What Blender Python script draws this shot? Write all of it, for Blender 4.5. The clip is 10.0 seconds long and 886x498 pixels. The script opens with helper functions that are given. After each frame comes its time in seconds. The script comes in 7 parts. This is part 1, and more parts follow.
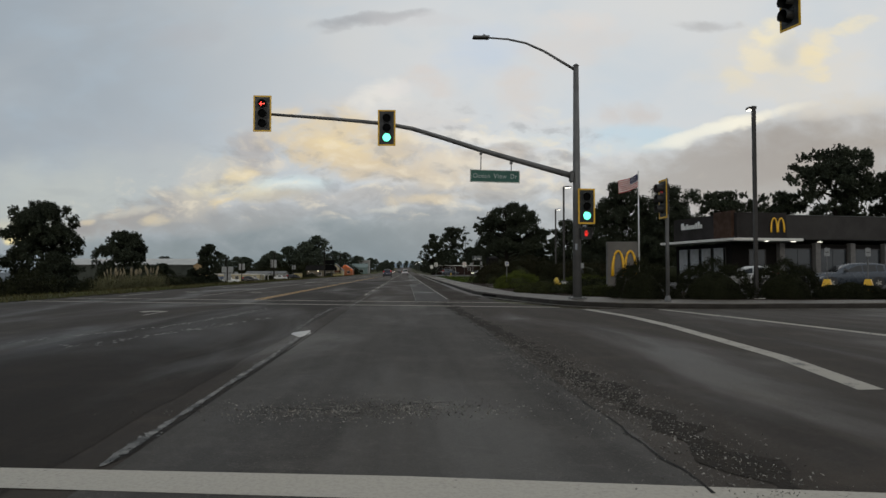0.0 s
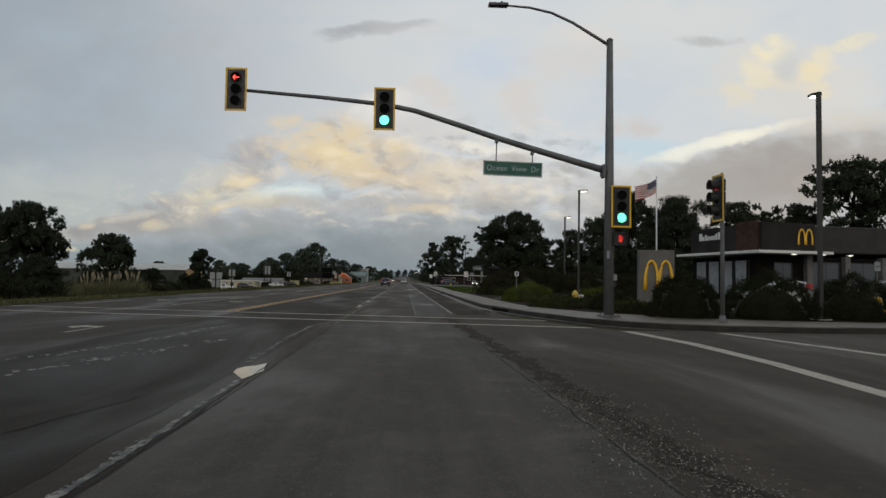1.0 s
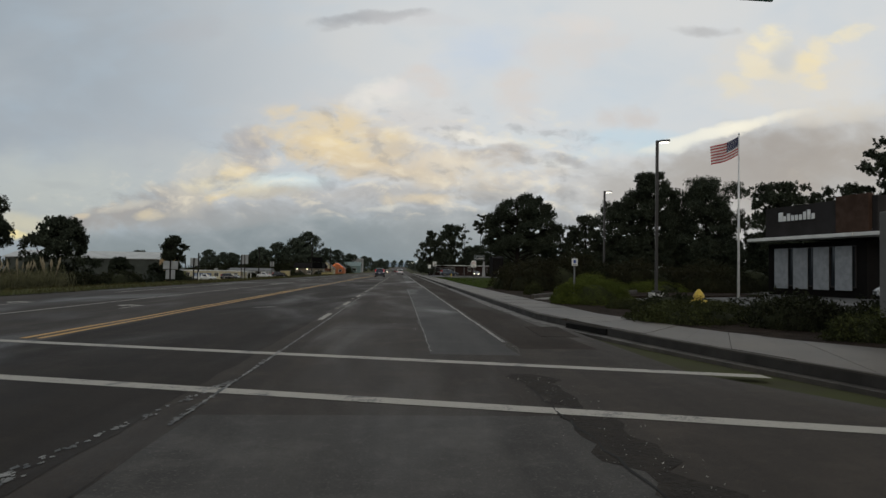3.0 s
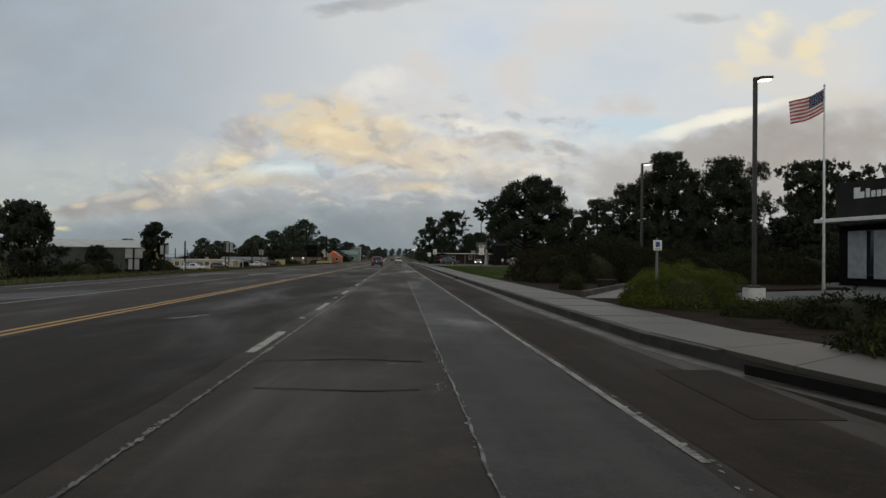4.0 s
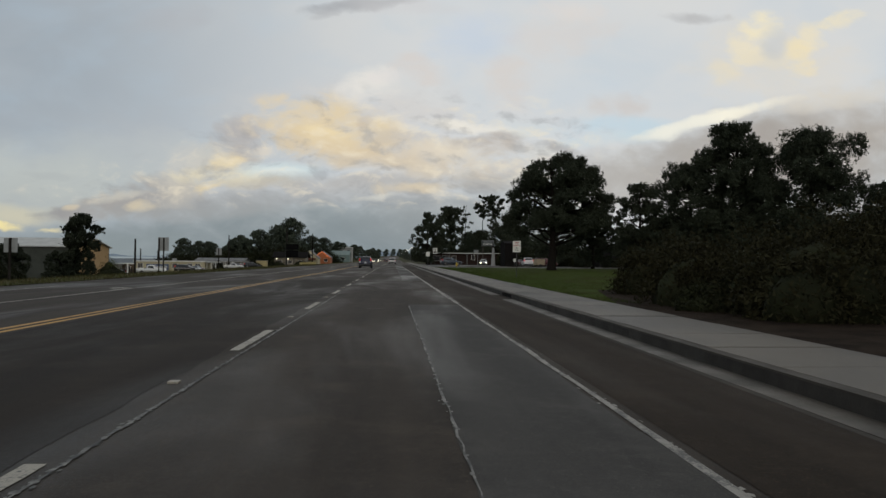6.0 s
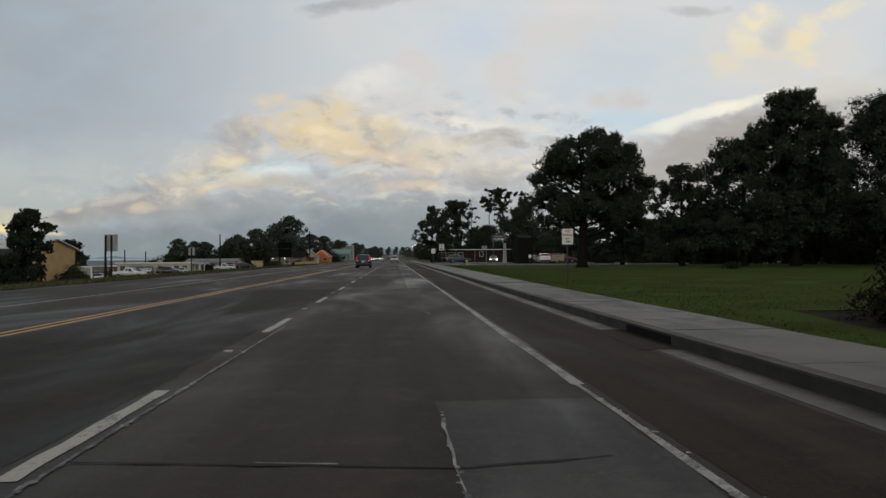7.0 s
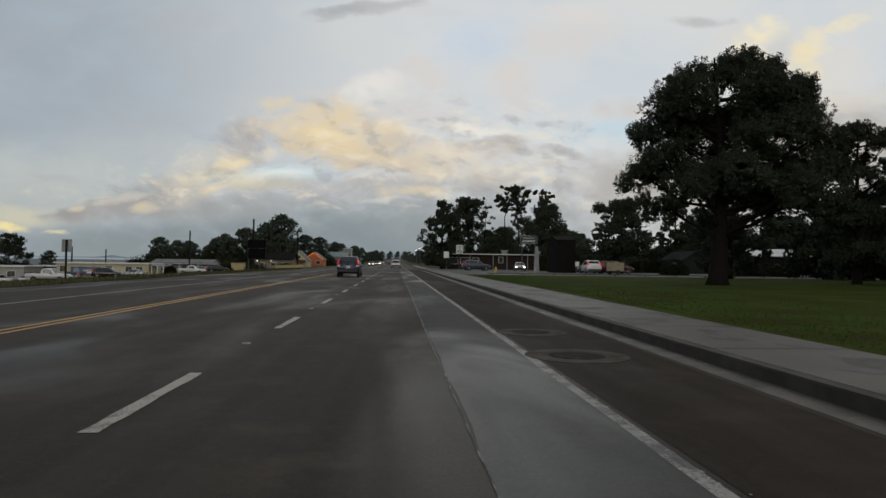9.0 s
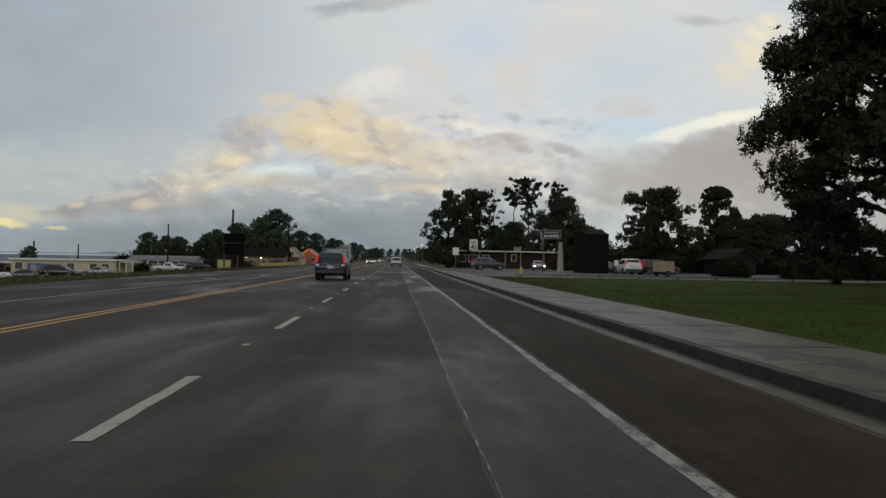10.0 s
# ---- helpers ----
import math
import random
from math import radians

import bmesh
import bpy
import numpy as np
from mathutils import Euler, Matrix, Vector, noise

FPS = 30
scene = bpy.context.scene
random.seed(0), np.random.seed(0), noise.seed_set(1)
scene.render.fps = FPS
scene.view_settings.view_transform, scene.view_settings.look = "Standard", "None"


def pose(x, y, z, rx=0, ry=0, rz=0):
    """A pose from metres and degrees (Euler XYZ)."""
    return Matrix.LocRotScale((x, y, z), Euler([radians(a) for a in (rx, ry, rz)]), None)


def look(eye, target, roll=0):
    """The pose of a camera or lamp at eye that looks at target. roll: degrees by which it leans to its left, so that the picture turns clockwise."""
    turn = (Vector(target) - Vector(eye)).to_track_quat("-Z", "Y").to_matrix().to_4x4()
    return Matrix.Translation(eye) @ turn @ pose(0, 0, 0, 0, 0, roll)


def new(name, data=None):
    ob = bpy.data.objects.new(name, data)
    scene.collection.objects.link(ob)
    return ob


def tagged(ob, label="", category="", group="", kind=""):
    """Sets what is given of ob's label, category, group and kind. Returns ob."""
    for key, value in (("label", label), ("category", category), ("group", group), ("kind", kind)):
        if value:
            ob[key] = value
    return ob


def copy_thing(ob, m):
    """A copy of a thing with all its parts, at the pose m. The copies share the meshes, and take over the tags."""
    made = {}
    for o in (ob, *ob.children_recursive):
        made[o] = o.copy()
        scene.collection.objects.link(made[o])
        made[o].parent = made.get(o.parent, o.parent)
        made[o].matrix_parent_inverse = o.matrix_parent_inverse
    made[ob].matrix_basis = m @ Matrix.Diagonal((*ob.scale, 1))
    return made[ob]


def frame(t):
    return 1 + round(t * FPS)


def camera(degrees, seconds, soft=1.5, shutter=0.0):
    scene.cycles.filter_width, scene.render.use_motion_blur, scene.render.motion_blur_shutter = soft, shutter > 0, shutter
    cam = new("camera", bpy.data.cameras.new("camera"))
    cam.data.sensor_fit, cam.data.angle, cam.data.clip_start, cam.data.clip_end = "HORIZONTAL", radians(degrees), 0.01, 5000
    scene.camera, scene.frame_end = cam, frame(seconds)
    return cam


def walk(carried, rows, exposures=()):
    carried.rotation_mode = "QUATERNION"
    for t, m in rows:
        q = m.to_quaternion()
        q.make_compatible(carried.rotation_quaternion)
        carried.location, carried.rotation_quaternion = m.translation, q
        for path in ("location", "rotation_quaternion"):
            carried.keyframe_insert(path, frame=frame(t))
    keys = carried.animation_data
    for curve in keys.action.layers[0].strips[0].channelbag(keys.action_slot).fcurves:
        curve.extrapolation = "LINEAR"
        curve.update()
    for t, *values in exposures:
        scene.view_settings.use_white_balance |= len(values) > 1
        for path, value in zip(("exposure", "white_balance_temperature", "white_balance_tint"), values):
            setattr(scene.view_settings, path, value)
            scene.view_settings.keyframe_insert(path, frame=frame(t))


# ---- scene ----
cam = camera(66.6, 10.0)
PATH = [
    (0, (0.106, -9.534, 1.182), -3.21, 1.92, 0.01),
    (0.5, (0.108, -7.744, 1.184), -3.26, 2.27, 0.49),
    (1, (0.107, -5.449, 1.197), -3.28, 2.73, 0.92),
    (1.5, (0.096, -2.674, 1.209), -3.34, 2.93, 1.50),
    (2, (0.084, 0.460, 1.216), -3.47, 2.51, 1.65),
    (2.5, (0.066, 3.930, 1.232), -3.52, 2.39, 1.27),
    (4, (-0.004, 15.455, 1.227), -3.80, 0.93, 0.80),
    (4.5, (-0.016, 19.851, 1.200), -4.09, 0.99, 0.75),
    (5, (-0.011, 25.329, 1.205), -4.15, 0.88, 0.60),
    (5.5, (0.041, 31.406, 1.171), -4.37, 1.03, 0.88),
    (7, (0.206, 49.797, 1.190), -4.09, 0.75, -0.31),
    (7.5, (0.230, 56.476, 1.155), -4.05, 0.66, -0.16),
    (8, (0.242, 63.493, 1.192), -4.03, 0.96, -0.23),
    (8.5, (0.215, 70.807, 1.194), -3.98, 1.05, 0.33),
    (9, (0.179, 78.107, 1.185), -3.95, 1.23, 0.81),
    (9.5, (0.138, 85.467, 1.196), -3.95, 1.12, 1.12),
    (10, (0.156, 92.893, 1.231), -3.94, 1.03, 1.04),
]
walk(cam, [(t, Matrix.Translation(e) @ pose(0, 0, 0, 90 + pitch, 0, yaw) @ pose(0, 0, 0, 0, 0, roll)) for t, e, yaw, pitch, roll in PATH])

# ---- light ----
SUN_EL, SUN_ROT = radians(14), radians(200)
world = bpy.data.worlds.new("evening_sky")
scene.world = world
world.use_nodes = True


class Graph:
    """Small helper to chain shader nodes."""

    def __init__(self, tree):
        self.t = tree

    def node(self, kind):
        return self.t.nodes.new(kind)

    def put(self, sock, v):
        if isinstance(v, bpy.types.NodeSocket):
            self.t.links.new(v, sock)
        else:
            sock.default_value = v

    def math(self, op, a, b=0.0, clamp=False):
        n = self.node("ShaderNodeMath")
        n.operation, n.use_clamp = op, clamp
        self.put(n.inputs[0], a)
        self.put(n.inputs[1], b)
        return n.outputs[0]

    def mix(self, fac, a, b, blend="MIX"):
        n = self.node("ShaderNodeMix")
        n.data_type, n.blend_type = "RGBA", blend
        self.put(n.inputs[0], fac)
        self.put(n.inputs[6], a if isinstance(a, bpy.types.NodeSocket) else (*a, 1))
        self.put(n.inputs[7], b if isinstance(b, bpy.types.NodeSocket) else (*b, 1))
        return n.outputs[2]

    def noise(self, vec, scale, detail=3.0, rough=0.55, distort=0.0):
        n = self.node("ShaderNodeTexNoise")
        self.put(n.inputs["Vector"], vec)
        n.inputs["Scale"].default_value = scale
        n.inputs["Detail"].default_value = detail
        n.inputs["Roughness"].default_value = rough
        n.inputs["Distortion"].default_value = distort
        return n.outputs[0]

    def ramp(self, fac, lo, hi, a=0.0, b=1.0):
        n = self.node("ShaderNodeMapRange")
        n.clamp, n.interpolation_type = True, "SMOOTHSTEP"
        for k, v in zip(("Value", "From Min", "From Max", "To Min", "To Max"), (fac, lo, hi, a, b)):
            self.put(n.inputs[k], v)
        return n.outputs[0]

    def scaled(self, vec, s):
        n = self.node("ShaderNodeVectorMath")
        n.operation = "MULTIPLY"
        self.put(n.inputs[0], vec)
        n.inputs[1].default_value = s
        return n.outputs[0]

    def join(self, x, y, z=0.0):
        n = self.node("ShaderNodeCombineXYZ")
        for i, v in enumerate((x, y, z)):
            self.put(n.inputs[i], v)
        return n.outputs[0]


def srgb(r, g, b):
    return tuple((c / 255 / 12.92) if c < 11 else ((c / 255 + 0.055) / 1.055) ** 2.4 for c in (r, g, b))


def build_sky():
    world.node_tree.nodes.clear()
    g = Graph(world.node_tree)
    co = g.node("ShaderNodeTexCoord").outputs["Generated"]
    sep = g.node("ShaderNodeSeparateXYZ")
    g.put(sep.inputs[0], co)
    x, y, z = sep.outputs
    ahead = g.math("MAXIMUM", g.math("ABSOLUTE", y), 0.12)
    u, v = g.math("DIVIDE", x, ahead), g.math("DIVIDE", z, ahead)
    flat = g.join(u, g.math("MULTIPLY", v, 1.7))
    # ragged cloud edges: bend the plane by noise
    n1 = g.node("ShaderNodeTexNoise")
    g.put(n1.inputs["Vector"], flat)
    n1.inputs["Scale"].default_value, n1.inputs["Detail"].default_value, n1.inputs["Roughness"].default_value = 11.0, 7, 0.56
    bend = g.node("ShaderNodeSeparateXYZ")
    g.put(bend.inputs[0], n1.outputs["Color"])
    ub = g.math("ADD", u, g.math("MULTIPLY", g.math("SUBTRACT", bend.outputs[0], 0.5), 0.050))
    vb = g.math("ADD", v, g.math("MULTIPLY", g.math("SUBTRACT", bend.outputs[1], 0.5), 0.034))
    spot = g.join(ub, vb)
    fine = g.noise(flat, 7.0, 5, 0.5, 0.3)
    puffs = g.noise(flat, 3.2, 5, 0.5, 0.3)
    lump = g.noise(flat, 17.0, 6, 0.55, 0.3)
    sky = g.node("ShaderNodeTexSky")
    sky.sky_type, sky.sun_disc, sky.sun_elevation, sky.sun_rotation = "NISHITA", False, SUN_EL, SUN_ROT
    clear = g.mix(0.9, g.scaled(sky.outputs[0], (0.11, 0.11, 0.11)), srgb(180, 202, 222))
    # high veil, grey-blue on the left and paler towards the right
    side = g.ramp(u, -0.56, 0.10)
    veil = g.mix(side, srgb(158, 168, 179), srgb(210, 214, 219))
    veil = g.mix(g.ramp(puffs, 0.40, 0.66, 0.0, 0.5), veil, g.mix(side, srgb(176, 182, 189), srgb(221, 219, 217)))
    col = g.mix(g.ramp(fine, 0.25, 0.55, 0.75, 0.97), clear, veil)
    shade = {"col": col, "spot": spot, "lump": lump, "count": 0}

    def cloud(cu, cv, wu, wv, tilt, strength, tint, ragged):
        """One soft bank of cloud: centre and half widths on the sky plane, its slant, cover, tint and raggedness."""
        if shade["count"] % 8 == 0:
            # each group of clouds hangs on the colour under it, so that the graph is worked through bank by bank
            for key, base in (("spot", spot), ("lump", lump)):
                tie = g.node("ShaderNodeVectorMath")
                tie.operation = "MULTIPLY_ADD"
                g.put(tie.inputs[0], shade["col"])
                tie.inputs[1].default_value = (1e-7, 1e-7, 1e-7)
                g.put(tie.inputs[2], base)
                shade[key] = tie.outputs[0]
        shade["count"] += 1
        place = g.node("ShaderNodeMapping")
        place.vector_type = "TEXTURE"
        g.put(place.inputs["Vector"], shade["spot"])
        place.inputs["Location"].default_value = (cu, cv, 0)
        place.inputs["Rotation"].default_value = (0, 0, math.atan(tilt))
        place.inputs["Scale"].default_value = (wu, wv, 1)
        dot = g.node("ShaderNodeVectorMath")
        dot.operation = "DOT_PRODUCT"
        g.put(dot.inputs[0], place.outputs[0])
        g.put(dot.inputs[1], place.outputs[0])
        d = g.math("ADD", dot.outputs["Value"], g.math("MULTIPLY", g.math("SUBTRACT", shade["lump"], 0.5), ragged * 1.5))
        shade["col"] = g.mix(g.ramp(d, -0.5, 2.2, strength, 0.0), shade["col"], srgb(*tint))

    # grey-blue floor of haze along the horizon
    cloud(-0.115, 0.004, 0.345, 0.0580, 0.00, 0.95, (112, 127, 136), 1.0)
    cloud(-0.066, 0.050, 0.273, 0.0375, 0.00, 0.75, (130, 141, 147), 1.5)
    cloud(-0.420, 0.013, 0.181, 0.0341, 0.00, 0.80, (136, 146, 150), 1.2)
    cloud(0.135, 0.063, 0.170, 0.0507, 0.00, 0.70, (147, 153, 157), 1.5)
    cloud(0.701, 0.081, 0.386, 0.1142, 0.00, 0.75, (160, 158, 156), 1.2)
    # pale warm light low on the left
    cloud(-0.514, 0.098, 0.147, 0.0468, 0.00, 0.60, (190, 194, 188), 1.5)
    cloud(-0.537, 0.058, 0.062, 0.0145, 0.00, 0.70, (208, 202, 178), 1.5)
    cloud(-0.413, 0.135, 0.189, 0.0407, 0.00, 0.50, (190, 197, 198), 1.5)
    cloud(-0.549, 0.042, 0.023, 0.0048, -0.10, 0.90, (244, 228, 168), 4.0)
    cloud(-0.487, 0.038, 0.017, 0.0032, 0.00, 0.80, (238, 224, 176), 4.0)
    # bank of cumulus rising from the left
    cloud(-0.475, 0.062, 0.031, 0.0105, 0.10, 0.95, (152, 152, 155), 4.0)
    cloud(-0.502, 0.063, 0.017, 0.0040, 0.00, 0.60, (150, 152, 156), 3.0)
    cloud(-0.420, 0.069, 0.041, 0.0154, 0.20, 0.95, (160, 158, 158), 4.0)
    cloud(-0.337, 0.091, 0.083, 0.0245, 0.28, 0.95, (164, 162, 162), 4.0)
    cloud(-0.278, 0.069, 0.112, 0.0131, 0.05, 0.85, (158, 161, 164), 3.0)
    cloud(-0.365, 0.074, 0.017, 0.0065, 0.10, 0.60, (226, 211, 180), 5.0)
    cloud(-0.460, 0.072, 0.012, 0.0040, 0.10, 0.60, (220, 206, 180), 4.0)
    cloud(-0.393, 0.086, 0.033, 0.0049, 0.25, 0.50, (214, 210, 198), 3.0)
    cloud(-0.270, 0.128, 0.063, 0.0296, 0.50, 0.75, (206, 201, 190), 4.0)
    cloud(-0.302, 0.140, 0.036, 0.0181, 0.60, 0.60, (200, 200, 198), 4.0)
    cloud(-0.221, 0.178, 0.039, 0.0264, 0.30, 0.80, (176, 172, 172), 4.0)
    cloud(-0.229, 0.120, 0.073, 0.0132, -0.02, 0.85, (232, 222, 192), 4.0)
    cloud(-0.263, 0.110, 0.021, 0.0099, 0.30, 0.90, (240, 219, 172), 4.0)
    cloud(-0.245, 0.140, 0.021, 0.0115, 0.30, 0.80, (236, 218, 178), 4.0)
    cloud(-0.189, 0.163, 0.016, 0.0091, 0.20, 0.70, (224, 216, 204), 4.0)
    cloud(-0.156, 0.131, 0.059, 0.0108, 0.00, 0.90, (206, 221, 226), 3.0)
    cloud(-0.164, 0.129, 0.033, 0.0058, 0.00, 0.70, (222, 230, 230), 3.0)
    # the great cream cloud and the white one over it
    cloud(-0.049, 0.209, 0.137, 0.0485, -0.05, 0.60, (205, 203, 204), 3.0)
    cloud(-0.091, 0.191, 0.092, 0.0367, -0.18, 0.90, (226, 209, 177), 4.0)
    cloud(-0.111, 0.216, 0.059, 0.0200, -0.10, 0.75, (224, 207, 176), 4.0)
    cloud(-0.095, 0.179, 0.038, 0.0150, -0.20, 0.80, (240, 221, 180), 4.0)
    cloud(-0.148, 0.185, 0.021, 0.0199, 0.30, 0.60, (214, 196, 166), 4.0)
    cloud(-0.033, 0.161, 0.100, 0.0184, -0.10, 0.70, (212, 196, 172), 3.0)
    cloud(-0.031, 0.255, 0.043, 0.0235, 0.12, 0.90, (228, 226, 223), 4.0)
    cloud(-0.007, 0.271, 0.028, 0.0109, 0.10, 0.60, (226, 222, 222), 3.0)
    cloud(0.005, 0.226, 0.050, 0.0168, -0.10, 0.55, (212, 210, 210), 3.0)
    cloud(-0.043, 0.201, 0.008, 0.0134, -0.90, 0.50, (190, 180, 172), 3.0)
    cloud(0.017, 0.182, 0.059, 0.0076, -0.05, 0.50, (196, 190, 184), 3.0)
    # layered grey and tan streaks under it
    cloud(-0.049, 0.114, 0.199, 0.0134, 0.02, 0.80, (176, 174, 173), 2.5)
    cloud(-0.115, 0.092, 0.189, 0.0116, 0.05, 0.70, (164, 166, 169), 2.5)
    cloud(0.001, 0.142, 0.109, 0.0134, -0.04, 0.75, (206, 194, 176), 3.0)
    cloud(0.076, 0.157, 0.076, 0.0186, 0.00, 0.70, (214, 202, 184), 3.0)
    cloud(0.038, 0.109, 0.059, 0.0076, 0.08, 0.80, (218, 204, 180), 3.0)
    cloud(-0.033, 0.092, 0.037, 0.0042, 0.15, 0.75, (214, 214, 208), 3.0)
    cloud(0.085, 0.130, 0.051, 0.0084, 0.05, 0.60, (206, 198, 186), 3.0)
    cloud(0.153, 0.121, 0.085, 0.0119, 0.05, 0.60, (180, 178, 176), 3.0)
    cloud(0.017, 0.086, 0.142, 0.0075, 0.02, 0.60, (152, 158, 164), 2.5)
    # bright seam and grey puffs right of the middle
    cloud(0.110, 0.200, 0.068, 0.0076, -0.05, 0.90, (236, 232, 224), 3.0)
    cloud(0.085, 0.168, 0.051, 0.0118, 0.00, 0.60, (226, 216, 200), 3.0)
    cloud(0.136, 0.183, 0.043, 0.0085, 0.15, 0.80, (182, 176, 172), 4.0)
    cloud(0.166, 0.169, 0.038, 0.0136, -0.10, 0.70, (190, 180, 170), 4.0)
    cloud(0.221, 0.163, 0.034, 0.0136, -0.10, 0.60, (222, 220, 214), 3.0)
    cloud(0.243, 0.176, 0.028, 0.0077, -0.20, 0.80, (170, 169, 171), 4.0)
    cloud(0.195, 0.146, 0.051, 0.0119, 0.10, 0.60, (196, 187, 178), 3.0)
    cloud(0.204, 0.203, 0.052, 0.0119, -0.10, 0.50, (206, 216, 222), 3.0)
    # clear pale blue between the veils
    cloud(0.352, 0.208, 0.097, 0.0138, 0.05, 0.80, (194, 214, 228), 2.5)
    cloud(0.334, 0.188, 0.070, 0.0103, 0.05, 0.60, (200, 218, 228), 2.5)
    cloud(0.115, 0.329, 0.060, 0.0357, 0.30, 0.55, (194, 208, 228), 2.5)
    cloud(0.282, 0.260, 0.070, 0.0206, 0.20, 0.35, (196, 210, 224), 2.5)
    # rosy wisps high up
    cloud(0.034, 0.286, 0.035, 0.0169, -0.30, 0.50, (216, 204, 198), 3.0)
    cloud(0.174, 0.271, 0.036, 0.0358, 0.90, 0.55, (216, 206, 200), 3.0)
    cloud(0.257, 0.345, 0.078, 0.0292, 0.20, 0.45, (216, 208, 204), 3.0)
    cloud(0.343, 0.239, 0.037, 0.0155, 0.00, 0.60, (205, 196, 192), 3.0)
    cloud(0.257, 0.380, 0.061, 0.0137, 0.00, 0.50, (224, 216, 212), 3.0)
    # wedge of grey cloud with a lit rim on the right
    cloud(0.611, 0.177, 0.227, 0.0630, 0.24, 1.00, (170, 164, 159), 1.2)
    cloud(0.520, 0.170, 0.117, 0.0348, 0.28, 0.90, (166, 161, 158), 1.5)
    cloud(0.387, 0.132, 0.141, 0.0413, 0.10, 0.70, (176, 173, 171), 2.0)
    cloud(0.498, 0.225, 0.112, 0.0087, 0.28, 1.00, (246, 242, 228), 2.0)
    cloud(0.440, 0.206, 0.044, 0.0104, 0.30, 0.80, (236, 236, 228), 2.5)
    cloud(0.685, 0.259, 0.110, 0.0141, 0.18, 0.50, (222, 216, 206), 2.5)
    # two cream plumes high on the right
    cloud(0.585, 0.313, 0.109, 0.0543, 0.00, 0.50, (222, 215, 204), 3.0)
    cloud(0.567, 0.368, 0.024, 0.0219, 0.30, 0.90, (240, 230, 202), 4.0)
    cloud(0.538, 0.330, 0.024, 0.0227, 0.70, 0.80, (238, 227, 200), 4.0)
    cloud(0.512, 0.297, 0.022, 0.0174, 0.50, 0.60, (230, 220, 196), 4.0)
    cloud(0.568, 0.315, 0.038, 0.0131, -0.10, 0.50, (228, 219, 198), 4.0)
    cloud(0.693, 0.381, 0.028, 0.0159, 0.50, 0.80, (236, 226, 200), 4.0)
    cloud(0.656, 0.355, 0.024, 0.0247, 0.80, 0.80, (238, 226, 196), 4.0)
    cloud(0.626, 0.318, 0.022, 0.0281, 0.40, 0.80, (238, 224, 190), 4.0)
    cloud(0.585, 0.343, 0.020, 0.0228, 0.20, 0.70, (200, 203, 206), 3.0)
    # thin dark scuds near the top
    cloud(-0.049, 0.377, 0.075, 0.0084, 0.14, 0.75, (158, 160, 166), 3.0)
    cloud(-0.099, 0.361, 0.023, 0.0059, 0.20, 0.50, (166, 168, 174), 3.0)
    cloud(0.018, 0.377, 0.067, 0.0101, 0.00, 0.50, (206, 206, 210), 3.0)
    cloud(0.464, 0.376, 0.046, 0.0078, 0.02, 0.60, (172, 172, 175), 3.0)
    cloud(-0.326, 0.341, 0.048, 0.0198, 0.20, 0.30, (178, 178, 184), 2.5)
    cloud(-0.491, 0.117, 0.031, 0.0057, 0.00, 0.40, (170, 176, 180), 3.0)
    col = shade["col"]
    # billows: brighter on the side that faces the low sun, greyer on the far side
    near_side = g.noise(g.join(g.math("ADD", ub, 0.012), g.math("MULTIPLY", g.math("ADD", vb, 0.012), 1.9)), 15.0, 6, 0.56, 0.25)
    far_side = g.noise(g.join(ub, g.math("MULTIPLY", vb, 1.9)), 15.0, 6, 0.56, 0.25)
    relief = g.math("SUBTRACT", near_side, far_side)
    top = g.math("ADD", v, g.math("MULTIPLY", g.math("MAXIMUM", g.math("SUBTRACT", -0.10, u), 0.0), 0.36))
    amount = g.math("MULTIPLY", g.ramp(v, 0.05, 0.10), g.math("MULTIPLY", g.ramp(top, 0.29, 0.20, 0.08, 1.0), g.ramp(u, 0.36, 0.22, 0.25, 1.0)))
    relief = g.math("MULTIPLY", relief, amount)
    col = g.mix(g.ramp(relief, 0.01, 0.22, 0.0, 0.50), col, srgb(238, 228, 208))
    col = g.mix(g.ramp(relief, -0.01, -0.22, 0.0, 0.42), col, srgb(146, 148, 153))
    below = g.ramp(z, -0.06, -0.01)
    col = g.mix(below, srgb(60, 62, 62), col)
    col = g.scaled(col, (1.0, 0.994, 0.962))
    bg = g.node("ShaderNodeBackground")
    g.put(bg.inputs["Color"], col)
    bg.inputs["Strength"].default_value = SKY
    g.put(g.node("ShaderNodeOutputWorld").inputs[0], bg.outputs[0])


SKY = 1.0
build_sky()
sun = new("sun", bpy.data.lights.new("sun", "SUN"))
sun.data.energy, sun.data.angle, sun.data.color = 0.5, radians(25), (1.0, 0.92, 0.8)
sun.matrix_world = look((0, 0, 50), (math.sin(SUN_ROT) * -60, math.cos(SUN_ROT) * -60, 50 - 60 * math.tan(SUN_EL)))

# ---- materials ----
MATS = {}


